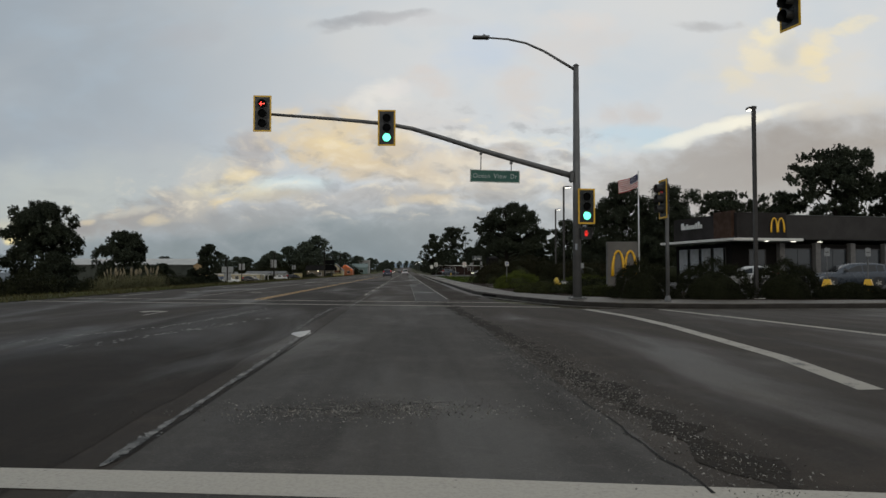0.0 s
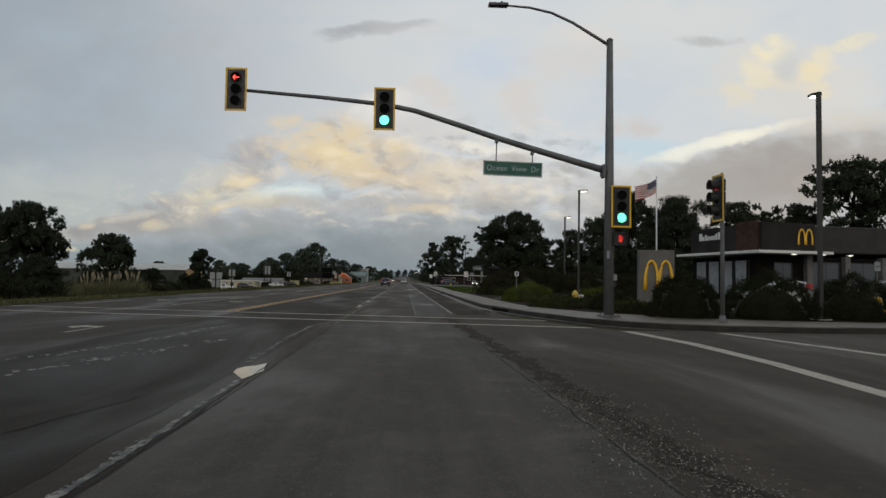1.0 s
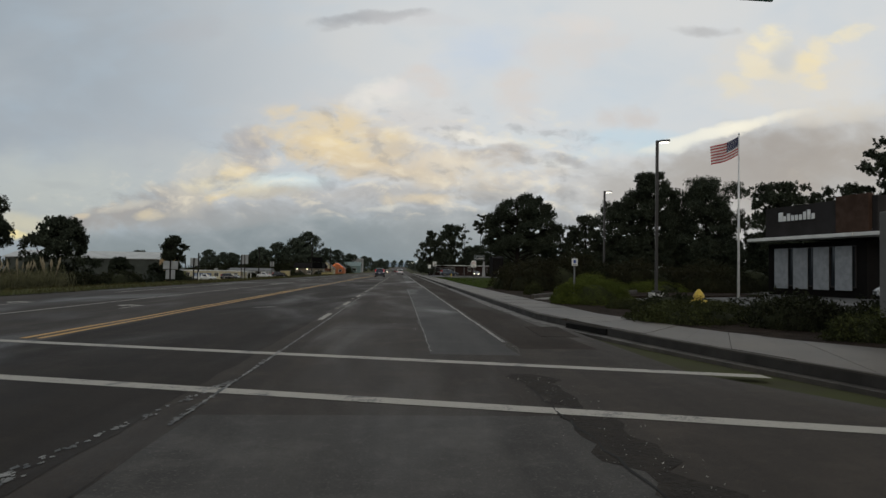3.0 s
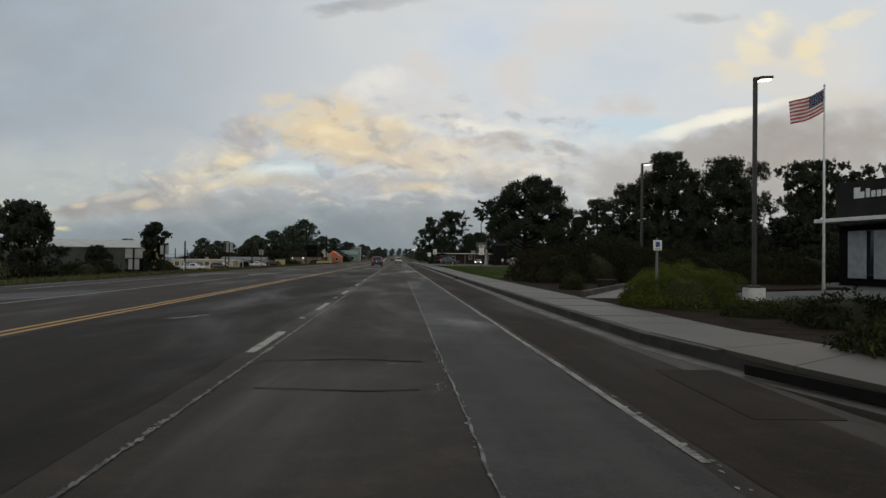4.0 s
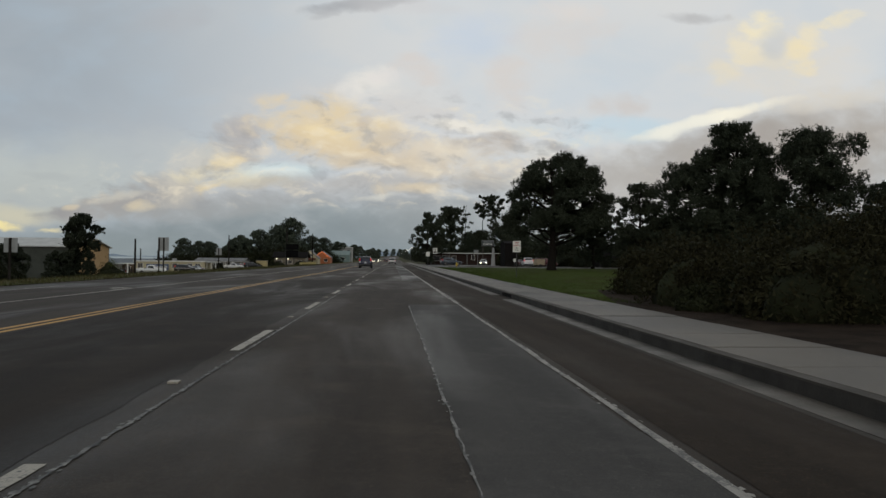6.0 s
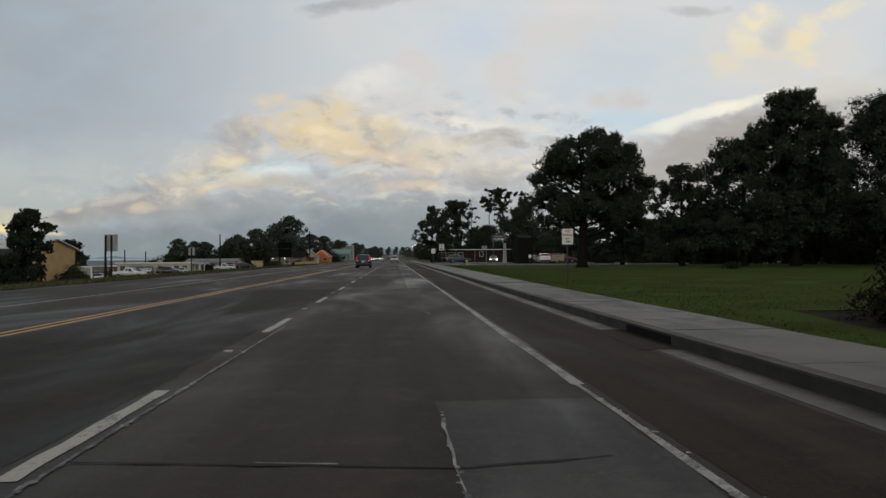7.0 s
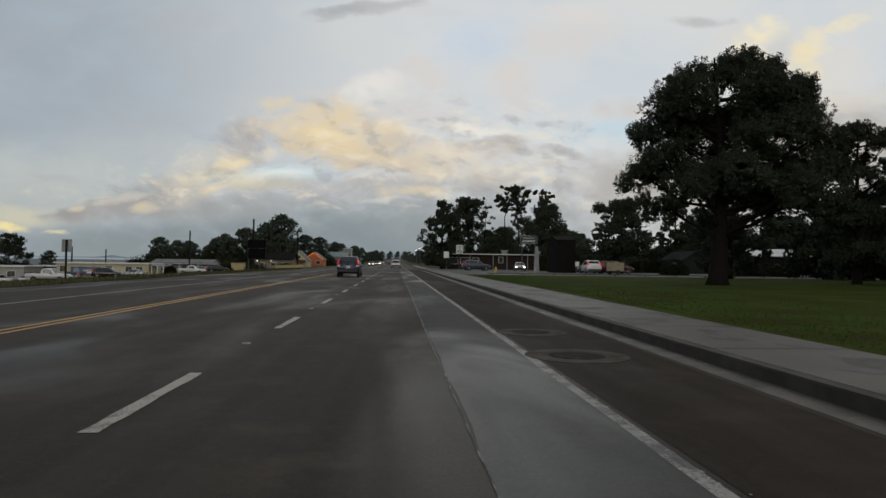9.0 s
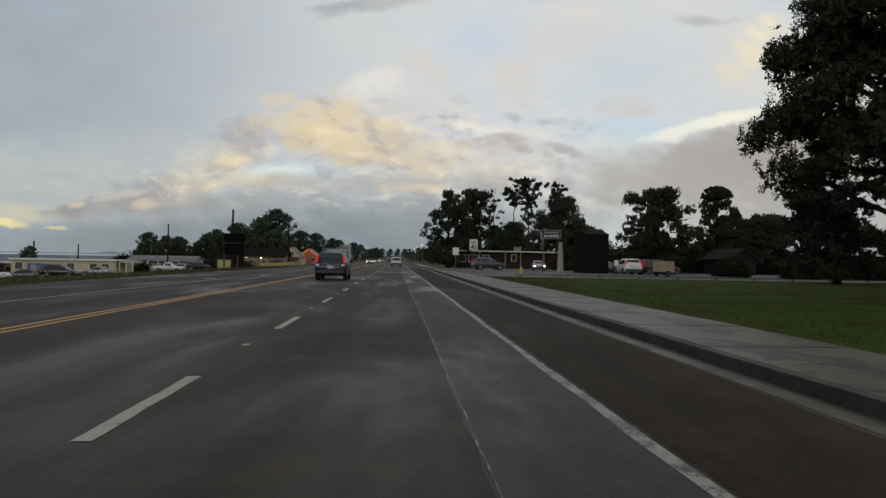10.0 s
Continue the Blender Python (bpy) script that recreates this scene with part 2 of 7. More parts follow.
def surface(name, colour, rough=0.7, metal=0.0, other=None, scale=3.0, fine=60.0, amount=0.35, bump=0.0, bump_scale=80.0, vary=0.0,
            spec=0.5, rough_vary=0.1, island=False, coords="Object"):
    """A worn surface: two scales of tint, roughness that varies with them, and fine relief."""
    if name in MATS:
        return MATS[name]
    m = bpy.data.materials.new(name)
    m.use_nodes = True
    m.node_tree.nodes.clear()
    g = Graph(m.node_tree)
    co = g.node("ShaderNodeTexCoord").outputs[coords]
    other = other or tuple(c * 0.6 for c in colour)
    big, small = g.noise(co, scale, 5), g.noise(co, fine, 3)
    col = g.mix(g.ramp(big, 0.35, 0.7, 0.0, amount * 1.6), colour, other)
    col = g.mix(g.ramp(small, 0.4, 0.75, 0.0, amount), col, other)
    if vary:
        rnd = g.node("ShaderNodeNewGeometry").outputs["Random Per Island"] if island else g.node("ShaderNodeObjectInfo").outputs["Random"]
        hsv = g.node("ShaderNodeHueSaturation")
        g.put(hsv.inputs["Value"], g.ramp(rnd, 0, 1, 1 - vary, 1 + vary))
        g.put(hsv.inputs["Color"], col)
        col = hsv.outputs[0]
    b = g.node("ShaderNodeBsdfPrincipled")
    g.put(b.inputs["Base Color"], col)
    g.put(b.inputs["Roughness"], g.ramp(big, 0.3, 0.7, max(rough - rough_vary, 0.03), min(rough + rough_vary, 1)))
    b.inputs["Metallic"].default_value = metal
    b.inputs["Specular IOR Level"].default_value = spec
    if bump:
        bn = g.node("ShaderNodeBump")
        bn.inputs["Strength"].default_value, bn.inputs["Distance"].default_value = bump, 0.02
        g.put(bn.inputs["Height"], g.noise(co, bump_scale, 4, 0.6))
        g.put(b.inputs["Normal"], bn.outputs[0])
    g.put(g.node("ShaderNodeOutputMaterial").inputs[0], b.outputs[0])
    MATS[name] = m
    return m


def glow(name, colour, strength):
    """The face of a lit lamp."""
    if name not in MATS:
        m = bpy.data.materials.new(name)
        m.use_nodes = True
        b = m.node_tree.nodes["Principled BSDF"]
        b.inputs["Base Color"].default_value = (*[min(c, 0.8) * 0.5 for c in colour], 1)
        b.inputs["Emission Color"].default_value = (*colour, 1)
        b.inputs["Emission Strength"].default_value = strength
        b.inputs["Roughness"].default_value = 0.3
        MATS[name] = m
    return MATS[name]


def glass(name="dark_glass", colour=(0.012, 0.014, 0.016), rough=0.06):
    if name not in MATS:
        m = bpy.data.materials.new(name)
        m.use_nodes = True
        b = m.node_tree.nodes["Principled BSDF"]
        b.inputs["Base Color"].default_value = (*colour, 1)
        b.inputs["Roughness"].default_value = rough
        b.inputs["IOR"].default_value = 1.5
        MATS[name] = m
    return MATS[name]


def asphalt(name, dark, light, wet=0.35, spec=0.2):
    """Damp worn asphalt: aggregate, long streaks along the lane, patches that dried or stayed wet."""
    m = bpy.data.materials.new(name)
    m.use_nodes = True
    m.node_tree.nodes.clear()
    g = Graph(m.node_tree)
    co = g.node("ShaderNodeTexCoord").outputs["Object"]
    grit, mott = g.noise(co, 34, 5, 0.75), g.noise(co, 1.1, 6, 0.66)
    streak = g.noise(g.scaled(co, (1.6, 0.07, 1)), 1.0, 5, 0.6)
    stain = g.noise(g.scaled(co, (0.5, 0.12, 1)), 0.8, 4, 0.55, 0.6)
    col = g.mix(g.ramp(streak, 0.32, 0.68), dark, light)
    col = g.mix(g.ramp(mott, 0.48, 0.72, 0.0, 0.6), col, tuple(c * 1.7 for c in light))
    col = g.mix(g.ramp(stain, 0.52, 0.72, 0.0, 0.4), col, tuple(c * 0.7 for c in dark))
    col = g.mix(g.ramp(g.noise(co, 6.5, 4, 0.7), 0.50, 0.72, 0.0, 0.45), col, tuple(c * 1.5 for c in light))
    col = g.mix(g.ramp(grit, 0.54, 0.68, 0.0, 0.75), col, tuple(min(c * 2.6, 0.4) for c in light))
    col = g.mix(g.ramp(g.noise(co, 140, 2, 0.5), 0.6, 0.75, 0.0, 0.5), col, tuple(c * 0.4 for c in dark))
    b = g.node("ShaderNodeBsdfPrincipled")
    g.put(b.inputs["Base Color"], col)
    r = g.ramp(stain, 0.42, 0.72, 0.85, wet + 0.12)
    g.put(b.inputs["Roughness"], g.math("ADD", r, g.ramp(grit, 0.3, 0.8, -0.06, 0.12), True))
    b.inputs["Specular IOR Level"].default_value = spec
    bn = g.node("ShaderNodeBump")
    bn.inputs["Strength"].default_value, bn.inputs["Distance"].default_value = 0.35, 0.008
    g.put(bn.inputs["Height"], grit)
    g.put(b.inputs["Normal"], bn.outputs[0])
    g.put(g.node("ShaderNodeOutputMaterial").inputs[0], b.outputs[0])
    MATS[name] = m
    return m


def paint_marking(name, colour, worn=0.0):
    """Road paint worn through to the asphalt in flakes."""
    m = bpy.data.materials.new(name)
    m.use_nodes = True
    m.node_tree.nodes.clear()
    g = Graph(m.node_tree)
    co = g.node("ShaderNodeTexCoord").outputs["Object"]
    wear, fine = g.noise(co, 2.2, 6, 0.7), g.noise(co, 38, 4, 0.7)
    f = g.ramp(g.math("ADD", wear, g.math("MULTIPLY", g.math("SUBTRACT", fine, 0.5), 0.6)), 0.58 - worn, 0.72 - worn)
    col = g.mix(f, colour, (0.05, 0.047, 0.044))
    col = g.mix(g.ramp(fine, 0.4, 0.7, 0, 0.3), col, (0.12, 0.115, 0.11))
    b = g.node("ShaderNodeBsdfPrincipled")
    g.put(b.inputs["Base Color"], col)
    b.inputs["Roughness"].default_value = 0.6
    g.put(g.node("ShaderNodeOutputMaterial").inputs[0], b.outputs[0])
    MATS[name] = m
    return m


ROAD = asphalt("road_asphalt", (0.0178, 0.0135, 0.0101), (0.0318, 0.0246, 0.0184), 0.34, 0.21)
SHOULDER = asphalt("shoulder_asphalt", (0.0150, 0.0108, 0.0075), (0.0250, 0.0185, 0.0132), 0.52, 0.09)
LANE = asphalt("lighter_asphalt", (0.030, 0.0272, 0.0240), (0.052, 0.047, 0.0415))
DAMP = asphalt("dark_damp_asphalt", (0.0115, 0.0090, 0.0071), (0.0205, 0.0161, 0.0124), 0.38, 0.14)
WET = surface("standing_water", (0.012, 0.011, 0.010), 0.06, 0, (0.02, 0.018, 0.016), 6, 30, 0.4, 0.05, 12, rough_vary=0.04)
PATCH = asphalt("smooth_asphalt", (0.0205, 0.0188, 0.0168), (0.035, 0.032, 0.0285), 0.22, 0.33)
WHITE = paint_marking("white_road_paint", (0.295, 0.268, 0.220), 0.06)
WORN = paint_marking("worn_white_road_paint", (0.23, 0.215, 0.187), 0.13)
FRESH = paint_marking("fresh_white_road_paint", (0.36, 0.33, 0.275), -0.06)
YELLOW = paint_marking("yellow_road_paint", (0.46, 0.24, 0.035), 0.02)
# pale crumbled edges; also used for painted glints on wet broken asphalt
SEAL = surface("crack_edge_and_wet_glint", (0.20, 0.19, 0.17), 0.6, 0, (0.04, 0.04, 0.038), 5, 22, 0.9)
HOLLOW_DARK = surface("unlit_hollow", (0.008, 0.0075, 0.007), 0.95, 0, (0.014, 0.013, 0.012), 6, 40, 0.5, spec=0.05)
CRACK = surface("old_crack", (0.022, 0.021, 0.020), 0.95, 0, (0.035, 0.034, 0.032), 2, 12, 0.5, spec=0.1)
BROKEN = surface("broken_asphalt", (0.019, 0.0158, 0.0130), 0.92, 0, (0.042, 0.036, 0.030), 5, 24, 0.5, 1.0, 22, spec=0.1)


def stained_concrete(name, colour, other):
    """Damp pale concrete; further along the street brown wet stains spread over it."""
    m = bpy.data.materials.new(name)
    m.use_nodes = True
    m.node_tree.nodes.clear()
    g = Graph(m.node_tree)
    co = g.node("ShaderNodeTexCoord").outputs["Object"]
    sep = g.node("ShaderNodeSeparateXYZ")
    g.put(sep.inputs[0], co)
    big, small = g.noise(co, 0.55, 5), g.noise(co, 26, 3)
    col = g.mix(g.ramp(big, 0.35, 0.7, 0.0, 0.8), colour, other)
    col = g.mix(g.ramp(small, 0.4, 0.75, 0.0, 0.5), col, other)
    tint = g.node("ShaderNodeHueSaturation")
    g.put(tint.inputs["Value"], g.ramp(g.node("ShaderNodeObjectInfo").outputs["Random"], 0, 1, 0.88, 1.12))
    g.put(tint.inputs["Color"], col)
    pool = g.noise(g.scaled(co, (1.0, 0.6, 1.0)), 0.9, 6, 0.6, 0.6)
    wet = g.math("MULTIPLY", g.ramp(pool, 0.49, 0.57), g.ramp(sep.outputs[1], 48, 64, 0.2, 0.95))
    col = g.mix(wet, tint.outputs[0], tuple(c * 0.45 for c in other))
    b = g.node("ShaderNodeBsdfPrincipled")
    g.put(b.inputs["Base Color"], col)
    g.put(b.inputs["Roughness"], g.ramp(wet, 0.0, 1.0, 0.52, 0.56))
    b.inputs["Specular IOR Level"].default_value = 0.42
    bn = g.node("ShaderNodeBump")
    bn.inputs["Strength"].default_value, bn.inputs["Distance"].default_value = 0.25, 0.02
    g.put(bn.inputs["Height"], g.noise(co, 70, 4, 0.6))
    g.put(b.inputs["Normal"], bn.outputs[0])
    g.put(g.node("ShaderNodeOutputMaterial").inputs[0], b.outputs[0])
    return m


CONCRETE = stained_concrete("damp_concrete", (0.072, 0.058, 0.040), (0.030, 0.0235, 0.0165))
KERB = surface("kerb_concrete", (0.041, 0.033, 0.024), 0.85, 0, (0.024, 0.0195, 0.015), 1.2, 30, 0.5, 0.3, 60, 0.1)
GUTTER = surface("gutter_concrete", (0.060, 0.049, 0.036), 0.6, 0, (0.027, 0.022, 0.016), 1.4, 24, 0.6, 0.3, 60, 0.12)
KERB_FACE = surface("dark_kerb", (0.024, 0.020, 0.0155), 0.9, 0, (0.013, 0.011, 0.009), 2.0, 30, 0.5, 0.3, 60, 0.1)
SOIL = surface("bark_mulch", (0.026, 0.018, 0.012), 0.95, 0, (0.014, 0.010, 0.008), 2.0, 40, 0.6, 0.8, 30, spec=0.04)
LAWN = surface("lawn_grass", (0.031, 0.052, 0.0035), 0.95, 0, (0.029, 0.029, 0.006), 0.35, 12, 0.6, 0.6, 50, spec=0.04)
VERGE = surface("rough_grass", (0.048, 0.055, 0.016), 0.95, 0, (0.055, 0.045, 0.022), 0.25, 8, 0.6, 0.6, 40, spec=0.04)
FIELD = surface("far_ground", (0.055, 0.060, 0.022), 0.95, 0, (0.045, 0.040, 0.028), 0.03, 0.6, 0.7, spec=0.04)
STEEL = surface("galvanised_steel", (0.13, 0.13, 0.13), 0.6, 0.3, (0.085, 0.085, 0.085), 1.5, 40, 0.4)
BRONZE = surface("dark_bronze_paint", (0.030, 0.027, 0.025), 0.5, 0.2, None, 2, 40, 0.3)
SIGNAL_BLACK = surface("black_signal_paint", (0.009, 0.010, 0.010), 0.55, 0, (0.016, 0.017, 0.017), 5, 40, 0.4)
SIGNAL_YELLOW = surface("yellow_reflective_border", (0.72, 0.42, 0.02), 0.45, 0, (0.45, 0.26, 0.02), 6, 40, 0.3)
BARK = surface("dark_bark", (0.014, 0.0115, 0.0095), 0.95, 0, (0.010, 0.0085, 0.007), 3, 20, 0.6, 0.8, 14, spec=0.06)
LEAF_PINE = surface("pine_needles", (0.040, 0.047, 0.030), 0.8, 0, (0.026, 0.032, 0.022), 0.4, 3, 0.6, vary=0.35, island=True, spec=0.06)
# far leaves made paler than the pine needles: distance haze in the colour
LEAF_EUC = surface("haze_pale_leaves", (0.060, 0.072, 0.050), 0.75, 0, (0.042, 0.052, 0.040), 0.3, 3, 0.6, vary=0.35, island=True, spec=0.06)
LEAF_SHRUB = surface("shrub_leaves", (0.085, 0.098, 0.022), 0.85, 0, (0.045, 0.054, 0.014), 0.8, 5, 0.6, vary=0.4, island=True, spec=0.06)
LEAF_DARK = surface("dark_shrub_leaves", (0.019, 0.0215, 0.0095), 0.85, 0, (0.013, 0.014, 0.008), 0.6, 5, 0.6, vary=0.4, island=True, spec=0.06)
PAMPAS = surface("pampas_plume", (0.30, 0.25, 0.16), 0.9, 0, (0.16, 0.13, 0.08), 2, 20, 0.5, vary=0.3, island=True)
RUBBER = surface("tyre_rubber", (0.014, 0.014, 0.014), 0.8, 0, (0.03, 0.03, 0.03), 4, 40, 0.4)
ALLOY = surface("alloy_rim", (0.42, 0.40, 0.36), 0.35, 0.7, (0.2, 0.19, 0.17), 5, 40, 0.3)
TRIM = surface("black_plastic_trim", (0.018, 0.018, 0.019), 0.6, 0, None, 4, 60, 0.3)
CHROME = surface("chrome_trim", (0.6, 0.6, 0.6), 0.15, 1.0, None, 4, 40, 0.1)
GLASS = glass()
RED_LIT = glow("lit_tail_lamp", (0.9, 0.01, 0.012), 0.40)
RED_LENS = surface("red_lens", (0.25, 0.012, 0.01), 0.2, 0, None, 4, 40, 0.2)
HEAD_LIT = glow("lit_headlamp", (1.0, 0.86, 0.6), 7.0)
LAMP_LIT = glow("lit_lamp", (1.0, 0.95, 0.82), 3.0)
PLATE = surface("number_plate", (0.62, 0.62, 0.6), 0.5, 0, (0.4, 0.4, 0.4), 6, 60, 0.3)
SIGN_WHITE = surface("white_sign_face", (0.66, 0.65, 0.6), 0.5, 0, (0.45, 0.44, 0.4), 2, 30, 0.3)
DARK_TIMBER = surface("dark_timber", (0.022, 0.019, 0.016), 0.9, 0, None, 3, 30, 0.5, spec=0.1)
SIGN_BACK = surface("dull_aluminium", (0.24, 0.25, 0.25), 0.6, 0.2, (0.16, 0.16, 0.16), 2, 30, 0.3)
SIGN_GREEN = surface("green_sign_face", (0.010, 0.085, 0.062), 0.45, 0, (0.008, 0.06, 0.045), 2, 30, 0.3)
BLACK_INK = surface("black_lettering", (0.014, 0.014, 0.014), 0.6)
RED_INK = surface("red_lettering", (0.36, 0.03, 0.03), 0.6)
WOOD_POST = surface("weathered_post", (0.10, 0.085, 0.07), 0.9, 0, None, 3, 30, 0.5)
WINDOW = glass("window_glass", (0.02, 0.023, 0.026), 0.08)

# ---- building kit ----
def rise(y):
    """Height of the land: level along the drive, climbing gently far ahead."""
    return 0.0 if y < 230 else 0.0000075 * (y - 230) ** 2 if y < 830 else 2.7 + 0.009 * (y - 830)


def land(x, y):
    """Height of the ground beside the road: it falls away towards the sea."""
    return rise(y) * min(max((x + 190) / 110, 0), 1) - 0.072 * min(max(-18 - x, 0), 52) - 0.05 * min(max(-130 - x, 0), 80)


def kerb_x(y):
    return 3.72 + 0.0062 * max(y - 34, 0)


def walk_width(y):
    return 1.75 + 0.45 * min(max((y - 70) / 35, 0), 1)


def mesh_object(name, bm, mat, smooth=False):
    me = bpy.data.meshes.new(name)
    bm.to_mesh(me)
    bm.free()
    me.materials.append(mat)
    if smooth:
        me.polygons.foreach_set("use_smooth", [True] * len(me.polygons))
    return new(name, me)


def part(name, bm, mat, parent, label="", smooth=False):
    ob = mesh_object(name, bm, mat, smooth)
    ob.parent = parent
    if label:
        ob["label"] = label
    return ob


def thing(name, label, category, m=None, group="", kind=""):
    ob = new(name)
    ob.matrix_world = m or Matrix()
    ob.empty_display_size = 0.2
    return tagged(ob, label, category, group, kind)


def box(bm, centre, size, rz=0.0, bevel=0.0, rx=0.0, ry=0.0):
    m = Matrix.LocRotScale(centre, Euler((radians(rx), radians(ry), radians(rz))), size)
    out = bmesh.ops.create_cube(bm, size=1, matrix=m)
    if bevel:
        edges = {e for vert in out["verts"] for e in vert.link_edges}
        bmesh.ops.bevel(bm, geom=list(edges), offset=bevel, segments=2, affect="EDGES", profile=0.6)
    return bm


def boxes(*items):
    bm = bmesh.new()
    for it in items:
        box(bm, *it)
    return bm


def tube(bm, points, radii, seg=10, caps=True):
    """A round bar along points, its radius given at each."""
    rings = []
    pts = [Vector(p) for p in points]
    for i, p in enumerate(pts):
        ahead = (pts[min(i + 1, len(pts) - 1)] - pts[max(i - 1, 0)]).normalized()
        side = ahead.orthogonal().normalized() if abs(ahead.z) > 0.95 else ahead.cross(Vector((0, 0, 1))).normalized()
        up = side.cross(ahead).normalized()
        r = radii[i] if isinstance(radii, (list, tuple)) else radii
        rings.append([bm.verts.new(p + (side * math.cos(a) + up * math.sin(a)) * r) for a in (2 * math.pi * k / seg for k in range(seg))])
    for a, b in zip(rings, rings[1:]):
        for k in range(seg):
            bm.faces.new((a[k], a[(k + 1) % seg], b[(k + 1) % seg], b[k]))
    if caps:
        bm.faces.new(rings[0])
        bm.faces.new(rings[-1][::-1])
    bmesh.ops.recalc_face_normals(bm, faces=bm.faces)
    return bm


def tubes(*items):
    bm = bmesh.new()
    for points, radii, *seg in items:
        tube(bm, points, radii, *seg)
    return bm


def disc(bm, centre, r, depth, axis="y", seg=20, r2=None):
    """A short cylinder whose axis runs along x, y or z."""
    rot = {"x": Euler((0, radians(90), 0)), "y": Euler((radians(90), 0, 0)), "z": Euler((0, 0, 0))}[axis]
    bmesh.ops.create_cone(bm, cap_ends=True, segments=seg, radius1=r, radius2=r if r2 is None else r2, depth=depth, matrix=Matrix.LocRotScale(centre, rot, None))
    return bm


def discs(*items):
    bm = bmesh.new()
    for it in items:
        disc(bm, *it)
    return bm


def prism(outline, lo, hi, axis="z"):
    """A flat outline drawn out between two levels of the axis."""
    bm = bmesh.new()
    at = {"z": lambda p, h: (p[0], p[1], h), "y": lambda p, h: (p[0], h, p[1]), "x": lambda p, h: (h, p[0], p[1])}[axis]
    a, b = [bm.verts.new(at(p, lo)) for p in outline], [bm.verts.new(at(p, hi)) for p in outline]
    n = len(outline)
    bm.faces.new(a[::-1])
    bm.faces.new(b)
    for i in range(n):
        bm.faces.new((a[i], a[(i + 1) % n], b[(i + 1) % n], b[i]))
    bmesh.ops.recalc_face_normals(bm, faces=bm.faces)
    return bm


def sheet(left, right, ys, lift=0.0):
    """A ground strip between two edges given as functions of y."""
    bm = bmesh.new()
    rows = [(bm.verts.new((left(y), y, rise(y) + lift)), bm.verts.new((right(y), y, rise(y) + lift))) for y in ys]
    for (a, b), (c, d) in zip(rows, rows[1:]):
        bm.faces.new((a, b, d, c))
    return bm


def lettering(name, words, size, centre, mat, parent, rz=0.0, label="", width=None, bold=0.022):
    """Flat raised letters standing upright, read from -y when rz is 0."""
    cu = bpy.data.curves.new(name, "FONT")
    cu.body, cu.size, cu.align_x, cu.align_y, cu.extrude = words, size, "CENTER", "CENTER", 0.002
    cu.space_character, cu.offset = 1.08, size * bold
    tmp = bpy.data.objects.new(name, cu)
    scene.collection.objects.link(tmp)
    me = bpy.data.meshes.new_from_object(tmp.evaluated_get(bpy.context.evaluated_depsgraph_get()))
    bpy.data.objects.remove(tmp)
    me.materials.clear()
    me.materials.append(mat)
    ob = new(name, me)
    sx = 1.0
    if width:
        span = max(v.co.x for v in me.vertices) - min(v.co.x for v in me.vertices)
        sx = width / span
    ob.parent = parent
    ob.matrix_local = Matrix.LocRotScale(centre, Euler((radians(90), 0, radians(rz))), (sx, 1, 1))
    if label:
        ob["label"] = label
    return ob


def from_arrays(name, verts, faces, mat, parent=None, label=""):
    me = bpy.data.meshes.new(name)
    me.from_pydata(verts, [], faces)
    me.materials.append(mat)
    ob = new(name, me)
    if parent:
        ob.parent = parent
    if label:
        ob["label"] = label
    return ob


def leaf_soup(rng, centres, size, upright=0.0, slim=0.36):
    """Small leaf blades, three corners each, scattered at the centres."""
    n = len(centres)
    a = rng.normal(size=(n, 3))
    a[:, 2] += upright
    a /= np.linalg.norm(a, axis=1)[:, None]
    b = np.cross(a, rng.normal(size=(n, 3)))
    b /= np.linalg.norm(b, axis=1)[:, None] + 1e-9
    s = size * rng.uniform(0.6, 1.3, (n, 1))
    v = np.stack([centres + a * s, centres - a * s * 0.6 + b * s * slim, centres - a * s * 0.6 - b * s * slim], 1).reshape(-1, 3)
    f = np.arange(3 * n).reshape(-1, 3)
    return v, f


